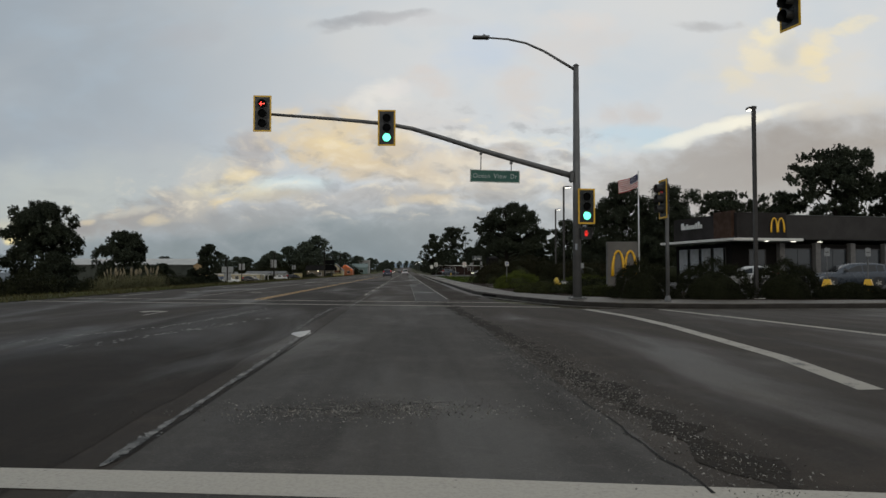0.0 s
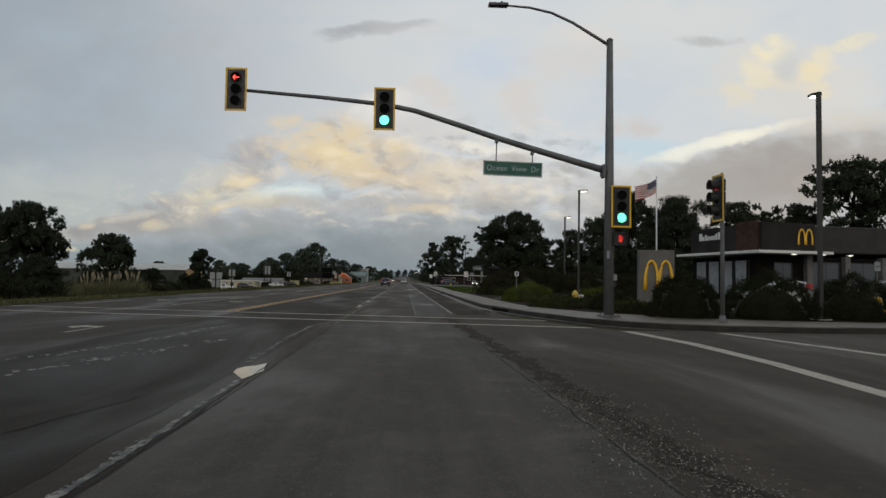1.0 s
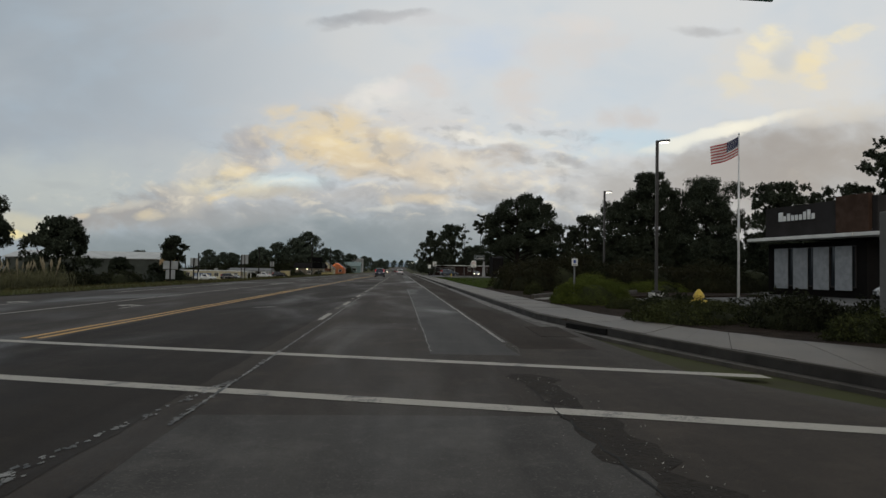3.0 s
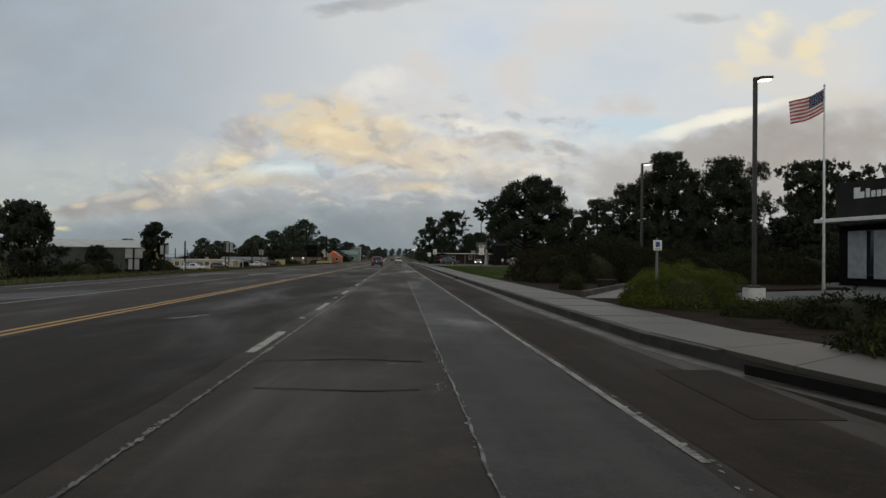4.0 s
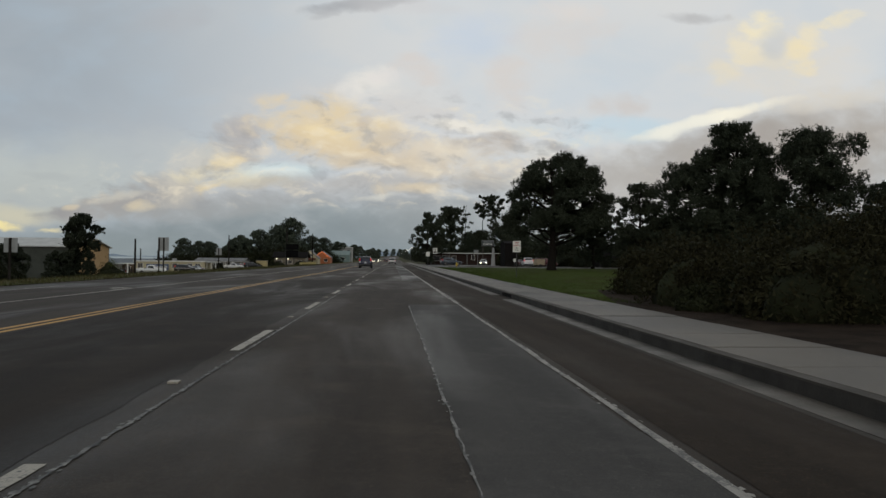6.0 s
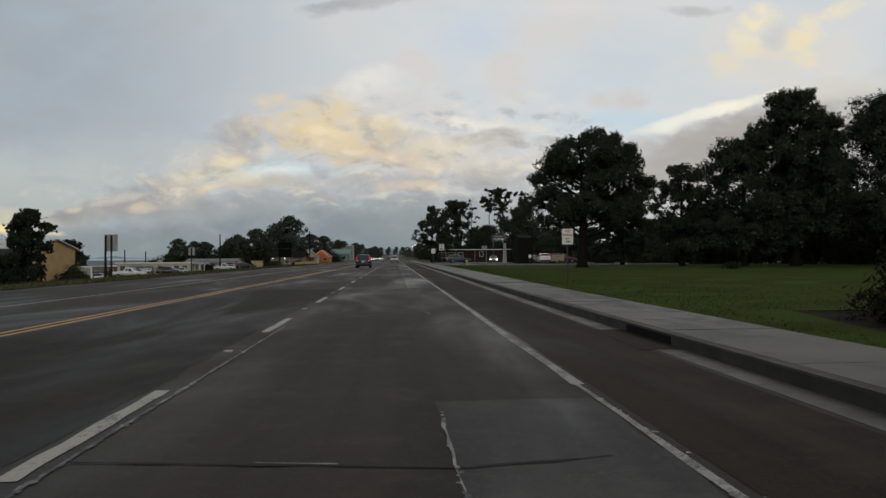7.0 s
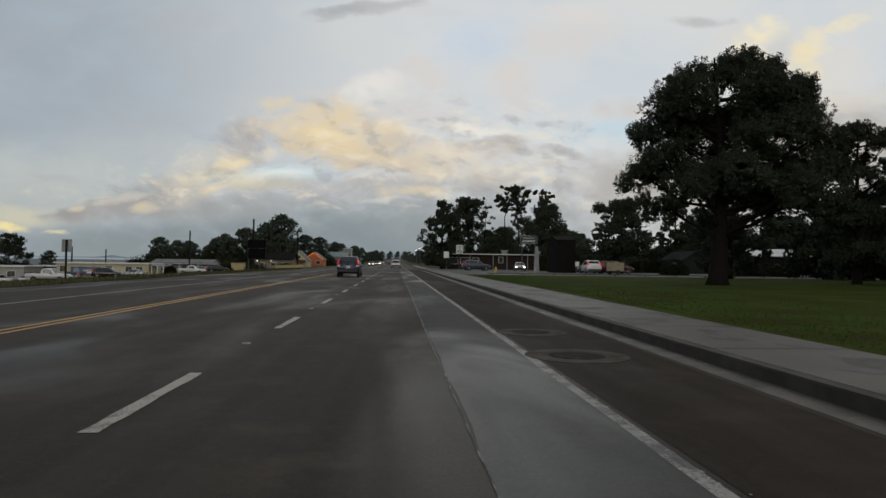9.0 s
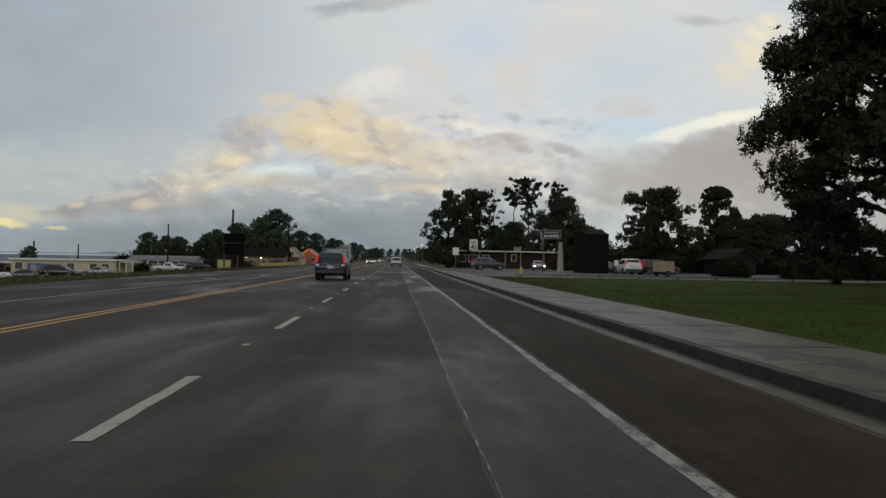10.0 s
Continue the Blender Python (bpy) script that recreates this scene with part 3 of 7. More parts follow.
def build_tree(name, label, seed, height, width, bare, pads, leaves, leaf, mat=None, flat=0.6, lean=0.0, group="", shape="dome", trunk=0.024, gaps=14, lobes=None, fill=0.35):
    """A tapered trunk with limbs; each limb ends in a lobe of foliage, built of boughs, built of small tufts."""
    rng = np.random.default_rng(seed)
    root = thing(name, label, "tree", group=group)
    holes = [(rng.uniform(-0.38, 0.38) * width, bare + (height - bare) * rng.uniform(0.0, 0.62), rng.uniform(-0.2, 0.6), rng.uniform(0.025, 0.06) * width) for _ in range(gaps)]

    def open_air(q):
        """Keep what lies outside the gaps, each a slanting hollow through the crown."""
        keep = np.ones(len(q), bool)
        for hx, hz, slant, rad in holes:
            keep &= ((q[:, 0] - hx - slant * q[:, 1]) / rad) ** 2 + ((q[:, 2] - hz) / (rad * 0.5)) ** 2 > 1
        return q[keep]

    def envelope(f, a):
        """Radius of the crown at a share f of its height, in the direction a."""
        if shape in ("dome", "broad"):
            r = width / 2 * max(1 - f ** (2.6 if shape == "dome" else 4.2), 0.0) ** 0.6 * min(1, 0.78 + 2.4 * f)
        elif shape == "cone":
            r = width / 2 * (1.02 - f) ** 0.62
        else:
            r = width / 2 * (0.35 + 0.65 * f) * math.sqrt(max(1 - max((f - 0.72) / 0.30, 0) ** 2, 0.05))
        return r * (0.97 + 0.13 * math.sin(a * 3 + seed + f * 4) + 0.11 * math.sin(a * 5 + f * 11 + seed))

    if lobes is None:
        lobes = []
        while len(lobes) < max(16, pads // 4):
            a, f = rng.uniform(0, 2 * math.pi), rng.random()
            r = envelope(f, a)
            if rng.random() > r / (width / 2) + 0.15:
                continue
            q = rng.uniform(0.62, 0.84) if rng.random() < 0.7 else rng.uniform(0.05, 0.6)
            size = width * rng.uniform(0.12, 0.19)
            lobes.append((math.cos(a) * r * q + lean * f, math.sin(a) * r * q, min(bare + (height - bare) * f, height - size * 0.75), size))
    weights = np.array([w[3] ** 2 for w in lobes])
    pick = rng.choice(len(lobes), pads, p=weights / weights.sum())
    pick[:len(lobes)] = np.arange(len(lobes))[:pads]
    tops = []
    for i in pick:
        if rng.random() < fill:
            a, f = rng.uniform(0, 2 * math.pi), rng.random()
            r = envelope(f, a) * 0.86 * math.sqrt(rng.random())
            tops.append((math.cos(a) * r + lean * f, math.sin(a) * r, min(bare + (height - bare) * f, height - 0.08 * width)))
            continue
        lx, ly, lz, size = lobes[i]
        d = rng.normal(size=3)
        d *= rng.random() ** 0.4 / np.linalg.norm(d)
        tops.append((lx + d[0] * size, ly + d[1] * size, lz + d[2] * size * flat - 0.16 * size * (d[0] ** 2 + d[1] ** 2)))
    bm = bmesh.new()
    r0 = height * trunk
    crook = [(0.0, 0.0, -0.1), (0.04 * lean, 0.0, 0.4)]
    rad = [r0 * 1.45, r0 * 1.08]
    for f in (0.2, 0.4, 0.6, 0.8, 0.95):
        crook.append((lean * f * 0.8 + rng.normal() * 0.02 * height * f, rng.normal() * 0.02 * height * f, height * f))
        rad.append(r0 * (1.02 - f) * 0.9 + 0.02)
    tube(bm, crook, rad, 10)
    for x, y, z, size in lobes[:44 if leaves > 30000 else 14]:
        z0 = max(bare * 0.72, z - rng.uniform(0.3, 0.6) * math.hypot(x, y) - 0.6)
        f = z0 / height
        x0, y0 = lean * f * 0.8, 0.0
        knee = ((x0 + x) * 0.5 + rng.normal() * 0.25, (y0 + y) * 0.5 + rng.normal() * 0.25, z0 + (z - z0) * rng.uniform(0.15, 0.5))
        tube(bm, [(x0, y0, z0), knee, (x, y, z - 0.1 * size)], [r0 * 0.27, r0 * 0.16, 0.03], 6, False)
        for _ in range(2):
            a = rng.uniform(0, 6.28)
            tube(bm, [knee, ((knee[0] + x) / 2, (knee[1] + y) / 2, (knee[2] + z) / 2 + 0.1), (x + math.cos(a) * size * 0.7, y + math.sin(a) * size * 0.7, z)], [r0 * 0.14, r0 * 0.1, 0.02], 5, False)
    part("trunk", bm, BARK, root, smooth=True)
    per = max(leaves // pads, 1)
    pts = []
    u = width / 12.0
    for x, y, z in tops:
        s = width * rng.uniform(0.055, 0.10)
        k = 20
        d = rng.normal(size=(k, 3)) + (0.5 * x / width, 0.5 * y / width, 0.3)
        d /= np.linalg.norm(d, axis=1)[:, None]
        tuft = d * rng.uniform(0.35, 1.0, (k, 1)) * (s, s, s * flat) + (x, y, z)
        g = rng.normal(size=(per, 3))
        g *= (rng.random((per, 1)) ** 0.45) / np.linalg.norm(g, axis=1)[:, None]
        g *= np.array((0.20, 0.20, 0.27)) * u
        g[:, 2] += 0.08 * u
        pts.append(tuft[rng.integers(0, k, per)] + g)
        # blunt leaders stand up from the bough
        e = np.clip(rng.normal(size=(4, 3)), -1.1, 1.1) * (s * 0.6, s * 0.6, 0.1 * u) + (x, y, z + s * flat * 0.6)
        n = max(per // 5, 4)
        h = rng.random((n, 1))
        g = rng.normal(size=(n, 3)) * (0.085 * u, 0.085 * u, 0.03 * u)
        g[:, 2:] += h * 0.5 * u
        pts.append(e[rng.integers(0, 4, n)] + g)
    pts = np.concatenate(pts)
    pts = open_air(pts[(pts[:, 2] > bare * 0.7) & (pts[:, 2] < height + 0.5 * u)])
    v, f = leaf_soup(rng, pts, leaf, 0.6, 0.42)
    # coarser sprays deep inside the boughs keep the crown dense
    deep = np.repeat(np.array(tops), max(leaves // pads // 14, 6), axis=0)
    deep = deep + np.clip(rng.normal(size=deep.shape), -1.0, 1.0) * (width * 0.042, width * 0.042, width * 0.040 * flat)
    deep = open_air(deep)
    v2, f2 = leaf_soup(rng, deep[deep[:, 2] > bare * 0.8], min(leaf * 2.4, width * 0.02), 0.3, 0.6)
    f = np.concatenate([f, f2 + len(v)])
    v = np.concatenate([v, v2])
    from_arrays("crown", v.tolist(), f.tolist(), mat or LEAF_PINE, root)
    return root


def build_shrub(name, label, seed, size, leaves, leaf, mat, category="shrub", group="", lumps=7, m=None):
    """A mounded shrub: a lumpy core, added as its dark inside against see-through, under many small leaves."""
    rng = np.random.default_rng(seed)
    root = thing(name, label, category, m, group)
    sx, sy, sz = size
    bm = bmesh.new()
    pts = []
    spots = [((0.0, 0.0), 1.0)] + [((rng.uniform(-0.62, 0.62), rng.uniform(-0.62, 0.62)), rng.uniform(0.5, 0.85)) for _ in range(lumps)]
    for (px, py), k in spots:
        reach = math.hypot(px, py)
        c = Vector((px * sx / 2, py * sy / 2, 0))
        r = Vector((sx / 2 * k * (1 - 0.45 * reach), sy / 2 * k * (1 - 0.45 * reach), sz * (1 - 0.45 * reach) * (0.72 + 0.28 * k)))
        bmesh.ops.create_icosphere(bm, subdivisions=2, radius=1, matrix=Matrix.LocRotScale(c, None, r * 0.8))
        n = leaves // len(spots)
        d = rng.normal(size=(n, 3))
        d /= np.linalg.norm(d, axis=1)[:, None]
        d[:, 2] = np.abs(d[:, 2])
        bumps = 1.02 + 0.15 * np.sin(d[:, 0] * 9 + px * 7) * np.sin(d[:, 1] * 8 + py * 5) + 0.07 * np.sin(d[:, 2] * 13 + px * 3) + np.abs(rng.normal(size=n)) * 0.07
        pts.append(d * np.array(r) * bumps[:, None] + np.array(c))
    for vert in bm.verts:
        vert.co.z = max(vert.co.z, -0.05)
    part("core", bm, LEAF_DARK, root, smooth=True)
    v, f = leaf_soup(rng, np.concatenate(pts), leaf, 0.6)
    from_arrays("foliage", v.tolist(), f.tolist(), mat, root)
    return root


# ---- ground, road, pavements ----
near = [-80 + 4 * i for i in range(100)] + [320 + 25 * i for i in range(70)]
far_rows = [-400, -80, 0, 80, 160, 230, 320, 450, 600, 830, 1100, 1500, 2000, 2600]
def land_sheet(cols, rows, lift):
    bm = bmesh.new()
    grid = [[bm.verts.new((x, y, land(x, y) + lift)) for x in cols] for y in rows]
    for a, b in zip(grid, grid[1:]):
        for i in range(len(cols) - 1):
            bm.faces.new((a[i], a[i + 1], b[i + 1], b[i]))
    return bm


tagged(mesh_object("ground", land_sheet((-2600, -300, -210, -190, -130, -80, -70, -18, 60, 300, 2600), far_rows, -0.06), FIELD), "rough grass and scrub land reaching the distance", "ground", kind="structure")
sea = bmesh.new()
box(sea, (-3300, 2000, -5.2), (6300, 12000, 0.4))
tagged(mesh_object("water", sea, surface("grey_sea", (0.06, 0.075, 0.085), 0.7, 0, (0.035, 0.05, 0.06), 0.02, 0.3, 0.5, 0.4, 0.4)), "flat grey sea under a cloudy sky", "sea", kind="structure")
road = tagged(mesh_object("road", sheet(lambda y: -15.2, lambda y: kerb_x(y) + 0.05 if y > 12 else 5.5, near), ROAD), "damp dark asphalt road with worn lane markings", "road", kind="structure")
cross = bmesh.new()
box(cross, (63, -0.4, -0.051), (115, 24.0, 0.1))
box(cross, (-72.7, -0.4, -0.051), (115, 24.0, 0.1))
tagged(mesh_object("road_crossing", cross, ROAD), "damp asphalt side street crossing the main road", "road", kind="structure")
tagged(mesh_object("verge", land_sheet((-110, -70, -40, -18, -15.1), [13 + 8 * i for i in range(46)] + [420 + 60 * i for i in range(20)], 0.03), VERGE), "unkempt roadside grass verge falling away from the road", "grass", kind="structure")


def flat_mark(name, outline, mat=WHITE, label="", lift=0.005):
    bm = bmesh.new()
    bm.faces.new([bm.verts.new((x, y, rise(y) + lift)) for x, y in outline])
    bmesh.ops.recalc_face_normals(bm, faces=bm.faces)
    return part(name, bm, mat, road, label)


def stripe(name, x, y0, y1, w, mat, wobble=0.0, seed=1, step=3.0, lift=0.005, edge=0.012):
    """A painted line along the road, its edges a little ragged."""
    rng = random.Random(seed)
    bm = bmesh.new()
    n = max(2, int((y1 - y0) / step))
    last = None
    for i in range(n + 1):
        y = y0 + (y1 - y0) * i / n
        cx = (x(y) if callable(x) else x) + rng.uniform(-wobble, wobble)
        row = (bm.verts.new((cx - w / 2 + rng.uniform(-edge, edge), y, rise(y) + lift)), bm.verts.new((cx + w / 2 + rng.uniform(-edge, edge), y, rise(y) + lift)))
        if last:
            bm.faces.new((last[0], last[1], row[1], row[0]))
        last = row
    return part(name, bm, mat, road)


P = 7.32
for k in range(-10, 40):
    y1 = 100 + P * k
    stripe("lane_dash", -1.89, y1 - 2.5, y1, 0.13, WHITE, 0, k + 50, 0.25, edge=0.010)
    if k % 2 == 0 or k < 6:
        part("lane_marker", boxes(((-1.93, y1 + P / 2 - 1.1, rise(y1) + 0.008), (0.10, 0.10, 0.018))), WHITE, road)
stripe("edge_line", lambda y: 1.9 + 0.0015 * max(y - 100, 0), 76, 420, 0.11, WORN, 0.012, 3, 1.2)
stripe("edge_line", 1.9, 19.5, 56, 0.06, WORN, 0.012, 33, 1.2)
stripe("edge_line", 1.9, 56, 76, 0.12, WORN, 0.012, 34, 1.2)
for dx in (-0.13, 0.13):
    stripe("centre_line", -6.06 + dx, 19.3, 700, 0.11, YELLOW, 0.008, 4, 2.5)
stripe("far_edge_line", -9.75, 24, 420, 0.11, WHITE, 0.01, 5, 2.5)
stripe("far_lane_line", -13.65, 23.8, 29.4, 0.14, WHITE, 0.01, 61, 1.0)
stripe("far_lane_line", -13.2, 40, 66, 0.11, WHITE, 0.01, 6, 2.0)
# crosswalk and stop bar, both askew to the lane
for y0 in (14.04, 17.07):
    bm = bmesh.new()
    bm.faces.new([bm.verts.new((x, y0 - 0.291 * x + dy, 0.005)) for x, dy in ((-15, -0.13), (-5, -0.15), (5.2 if y0 < 15 else 4.6, -0.14), (5.2 if y0 < 15 else 4.6, 0.14), (-5, 0.13), (-15, 0.15))])
    part("crosswalk_line", bm, WHITE, road)
flat_mark("stop_line", [(-6, -4.86), (-2.3, -5.30), (0.1, -5.60), (3.9, -6.25), (3.9, -6.66), (0.1, -6.0), (-2.3, -5.66), (-6, -5.2)], FRESH)
flat_mark("crosswalk_line", [(5.9, 11.4), (6.15, 8.0), (6.0, 4.8), (5.42, -0.5), (4.9, -3.0), (4.62, -3.0), (5.15, -0.5), (5.72, 4.8), (5.85, 8.0), (5.62, 11.4)])
flat_mark("crosswalk_line", [(8.2, 11.1), (8.75, 7.0), (8.9, 5.4), (9.3, 0.5), (9.05, 0.5), (8.65, 5.4), (8.5, 7.0), (7.95, 11.1)])
for ax, ay, turn in ((-7.0, 10.6, 1), (-8.1, 29.2, 1), (-12.0, 30.2, 1), (-10.2, 132, 1), (-10.0, 64, 1)):
    pts = [(0, -1.1), (0.12, -1.1), (0.12, 0.35), (-0.5, 0.35), (-0.5, 0.62), (-1.05, 0.2), (-0.5, -0.2), (-0.5, 0.08), (0, 0.08)]
    flat_mark("lane_arrow", [(ax + px * 0.7, ay + py * 1.3) for px, py in pts])


def flat_poly(points, lift):
    bm = bmesh.new()
    bm.faces.new([bm.verts.new((x, y, lift)) for x, y in points])
    bmesh.ops.recalc_face_normals(bm, faces=bm.faces)
    for face in bm.faces:
        if face.normal.z < 0:
            face.normal_flip()
    return bm


def ribbon(name, points, w, mat, seed, lift=0.007, jag=0.6, label=""):
    """A jagged crack or worn seam."""
    rng = random.Random(seed)
    bm = bmesh.new()
    last = None
    for (x0, y0), (x1, y1) in zip(points, points[1:]):
        n = max(2, int(math.hypot(x1 - x0, y1 - y0) / 0.22))
        for i in range(n):
            f = i / n
            x, y = x0 + (x1 - x0) * f + rng.uniform(-1, 1) * w * jag, y0 + (y1 - y0) * f
            ww = w * rng.uniform(0.15, 1.0) / 2
            ox, oy = (0, ww) if abs(x1 - x0) > abs(y1 - y0) else (ww, 0)
            row = (bm.verts.new((x - ox, y - oy, lift)), bm.verts.new((x + ox, y + oy, lift)))
            if last:
                bm.faces.new((last[0], last[1], row[1], row[0]))
            last = row
    return part(name, bm, mat, road, label)




def flecks(name, points, w, n, size, mat, seed, label=""):
    """Broken flakes along a seam: many small ragged chips lying on the asphalt."""
    rng = np.random.default_rng(seed)
    p = np.array(points)
    legs = np.hypot(*(p[1:] - p[:-1]).T)
    at = rng.random(n) * legs.sum()
    i = np.minimum(np.searchsorted(np.cumsum(legs), at), len(legs) - 1)
    f = ((at - np.r_[0, np.cumsum(legs)][i]) / legs[i])[:, None]
    c = p[i] + (p[i + 1] - p[i]) * f
    # the flakes gather in clumps
    c[:, 0] += rng.normal(size=n) * w * (0.35 + 0.65 * np.abs(np.sin(at * 2.3) * np.sin(at * 0.9 + 1)))
    k = 5
    turn = rng.uniform(0, 6.28, (n, 1)) + np.arange(k) * 2 * math.pi / k
    r = size * rng.uniform(0.3, 1.0, (n, 1)) * rng.uniform(0.5, 1.2, (n, k))
    v = np.stack([c[:, :1] + np.cos(turn) * r, c[:, 1:] + np.sin(turn) * r * 1.8, np.repeat(0.0074 + 0.0012 * rng.random((n, 1)), k, 1)], 2).reshape(-1, 3)
    ob = from_arrays(name, v.tolist(), np.arange(n * k).reshape(n, k).tolist(), mat, road, label)
    return tagged(ob, kind="stuff")


flecks("seam_flakes", [(-1.73, -5.3), (-1.75, 0.5), (-1.80, 2.6)], 0.024, 1500, 0.020, SEAL, 1, "crumbled lane seam in pale chips")
# next two trails: pale chips painted for sky mirrored in wet broken asphalt
flecks("seam_flakes", [(-2.08, 4.3), (-2.2, 8.0), (-2.22, 11.9), (-1.74, 15.2)], 0.045, 260, 0.030, SEAL, 2, "crumbled lane seam in pale chips")
flecks("seam_flakes", [(-2.25, 8.2), (-2.2, 11.9)], 0.05, 90, 0.03, SEAL, 12, "crumbled lane seam in pale chips")
# pale chips give the wet edge of the cross crack its shine
flecks("seam_flakes", [(0.35, 21.6), (0.55, 22.6), (0.50, 24.6)], 0.04, 70, 0.02, SEAL, 13, "pale chips painted as the wet glint ending a cross crack")
flecks("worn_flakes", [(-6.4, 2.0), (-4.9, 5.7), (-4.5, 9.0), (-4.3, 12.5)], 0.12, 170, 0.05, WORN, 3, "flakes of a worn lane line")
flecks("worn_flakes", [(-5.2, 1.0), (-4.2, 4.6), (-3.3, 8.0)], 0.18, 110, 0.05, WORN, 4, "flakes of a worn lane line")
flecks("seam_flakes", [(0.54, 18), (0.57, 34), (0.55, 55)], 0.022, 380, 0.020, SEAL, 5, "pale crumbled edge of the asphalt strip")
flecks("seam_flakes", [(-1.73, 13), (-1.70, 24), (-1.74, 45), (-1.72, 60)], 0.018, 2200, 0.024, SEAL, 7, "crumbled lane seam in pale chips")
flecks("edge_flakes", [(1.92, 18), (1.9, 40), (1.92, 76), (1.93, 120)], 0.045, 1500, 0.022, WORN, 8, "flakes of the worn edge line")
ribbon("crack", [(-1.69, -5.2), (-1.67, 0), (-1.75, 4.4)], 0.024, CRACK, 1, jag=0.4)
ribbon("lane_seam", [(-1.74, -5.2), (-1.72, 0), (-1.80, 3.0)], 0.05, SEAL, 9, 0.0066, 0.3)
ribbon("lane_seam", [(-1.72, 13), (-1.70, 24), (-1.74, 45), (-1.72, 62)], 0.028, SEAL, 2, jag=0.15)
ribbon("crack", [(-1.66, -5.1), (-1.64, 2), (-1.68, 12)], 0.022, CRACK, 3, jag=0.3)
ribbon("crack", [(0.54, 18), (0.57, 34), (0.55, 55)], 0.03, SEAL, 4, jag=0.4)
ribbon("crack", [(0.72, 76.5), (0.71, 90), (0.74, 104), (0.72, 150)], 0.024, SEAL, 6, jag=0.3)
ribbon("crack", [(-1.6, 23.6), (-0.4, 23.75), (0.5, 23.5)], 0.10, BROKEN, 7, jag=0.8)
# pale line painted as the reflection on the crack's wet edge
ribbon("crack", [(-0.1, 23.4), (0.55, 23.3)], 0.02, SEAL, 8, jag=1.5)
ribbon("crack", [(-1.3, 21.9), (-0.3, 21.75), (0.5, 21.85)], 0.06, BROKEN, 72, jag=0.8)
ribbon("crack", [(-1.65, 26.9), (-0.5, 26.7), (0.5, 26.8)], 0.03, CRACK, 73, jag=0.8)
ribbon("crack", [(-0.6, 37.0), (0.3, 36.8), (0.9, 37.0)], 0.035, CRACK, 9)
ribbon("crack", [(-1.7, 53.9), (0.6, 53.6), (1.8, 53.8)], 0.05, CRACK, 10, jag=1.2)
ribbon("crack", [(-0.6, 53.8), (0.1, 53.7)], 0.03, SEAL, 41, jag=1.2)
ribbon("crack", [(-1.2, 62.7), (0.3, 62.4), (1.6, 62.8)], 0.05, CRACK, 11)
ribbon("crack", [(-0.3, 63.9), (0.2, 63.8)], 0.03, SEAL, 12)
ribbon("crack", [(0.95, 64.0), (0.8, 65.3)], 0.03, SEAL, 13)
ribbon("crack", [(-3.2, 64.4), (-2.6, 66.6)], 0.03, SEAL, 14)
ribbon("broken_strip", [(2.15, -6.3), (2.1, -2), (1.95, 4), (1.75, 10), (1.6, 16)], 0.55, BROKEN, 15, 0.004, 0.12)
ribbon("crack", [(1.75, -6), (1.7, 0), (1.6, 8), (1.45, 15)], 0.028, CRACK, 25, jag=0.8)
ribbon("crack", [(0.5, -3.4), (-0.6, -3.7), (-1.4, -3.5)], 0.05, CRACK, 26, 0.004)
part("puddle", flat_poly([(-2.03, 3.3), (-2.06, 3.62), (-2.0, 3.85), (-1.9, 3.95), (-1.79, 4.22), (-1.74, 3.8), (-1.68, 3.45), (-1.73, 3.0), (-1.78, 2.7)], 0.006), WET, road, "small puddle mirroring the sky")
ribbon("worn_marking", [(-4.4, 29.0), (-3.9, 30.2)], 0.22, WORN, 55, jag=0.3)
ribbon("crack", [(-3.2, -1.5), (-2.4, 1.8)], 0.03, CRACK, 17)


def patch(x0, x1, y0, y1, seed, mat=PATCH, lift=0.003, label="smoother paler asphalt strip beside the edge line"):
    rng = random.Random(seed)
    bm = bmesh.new()
    last = None
    n = max(int((y1 - y0) / 0.6), 3)
    for i in range(n + 1):
        y = y0 + (y1 - y0) * i / n
        row = (bm.verts.new((x0 + rng.uniform(-0.02, 0.02) + 0.02 * math.sin(y * 0.31), y + rng.uniform(-.1, .1), lift)), bm.verts.new((x1 + 0.0015 * max(y - 100, 0) + rng.uniform(-0.04, 0.04), y, lift)))
        if last:
            bm.faces.new((last[0], last[1], row[1], row[0]))
        last = row
    return part("asphalt_patch", bm, mat, road, label)


patch(0.55, 1.86, 17.6, 55.4, 1)
patch(0.72, 1.90, 76.4, 190, 2)
patch(-1.2, 0.4, 25.5, 36.5, 3, ROAD, 0.003, "")
# lane asphalt lightened further to carry the damp sheen in its base colour
patch(-1.64, 1.75, -12, 13.4, 4, LANE, 0.0025, "lighter worn asphalt of the lane, damp sheen put into its colour")
patch(-5.75, -2.02, -12, 76, 5, DAMP, 0.0025, "darker damp asphalt of the inner lane")
part("shoulder", sheet(lambda y: 2.02 + 0.0015 * max(y - 100, 0), lambda y: kerb_x(y) - 0.42, [18.5 + 3 * i for i in range(60)], lift=0.003), SHOULDER, road, "darker brownish asphalt shoulder")
# crumbled asphalt along a broken wheel track
rng = np.random.default_rng(5)
n = 16000
cy = rng.uniform(-6.2, 15.5, n)
keep = rng.random(n) < np.clip(1.15 - np.abs(cy + 2.2) / 5.0, 0.06, 1)
cy = cy[keep]
cx = 2.05 - 0.03 * (cy + 5) * 0.7 + rng.normal(size=len(cy)) * 0.24
more = rng.normal(size=(2600, 2)) * (0.6, 0.22) + (-0.25, -3.7)
cx, cy = np.r_[cx, more[:, 0]], np.r_[cy, more[:, 1]]
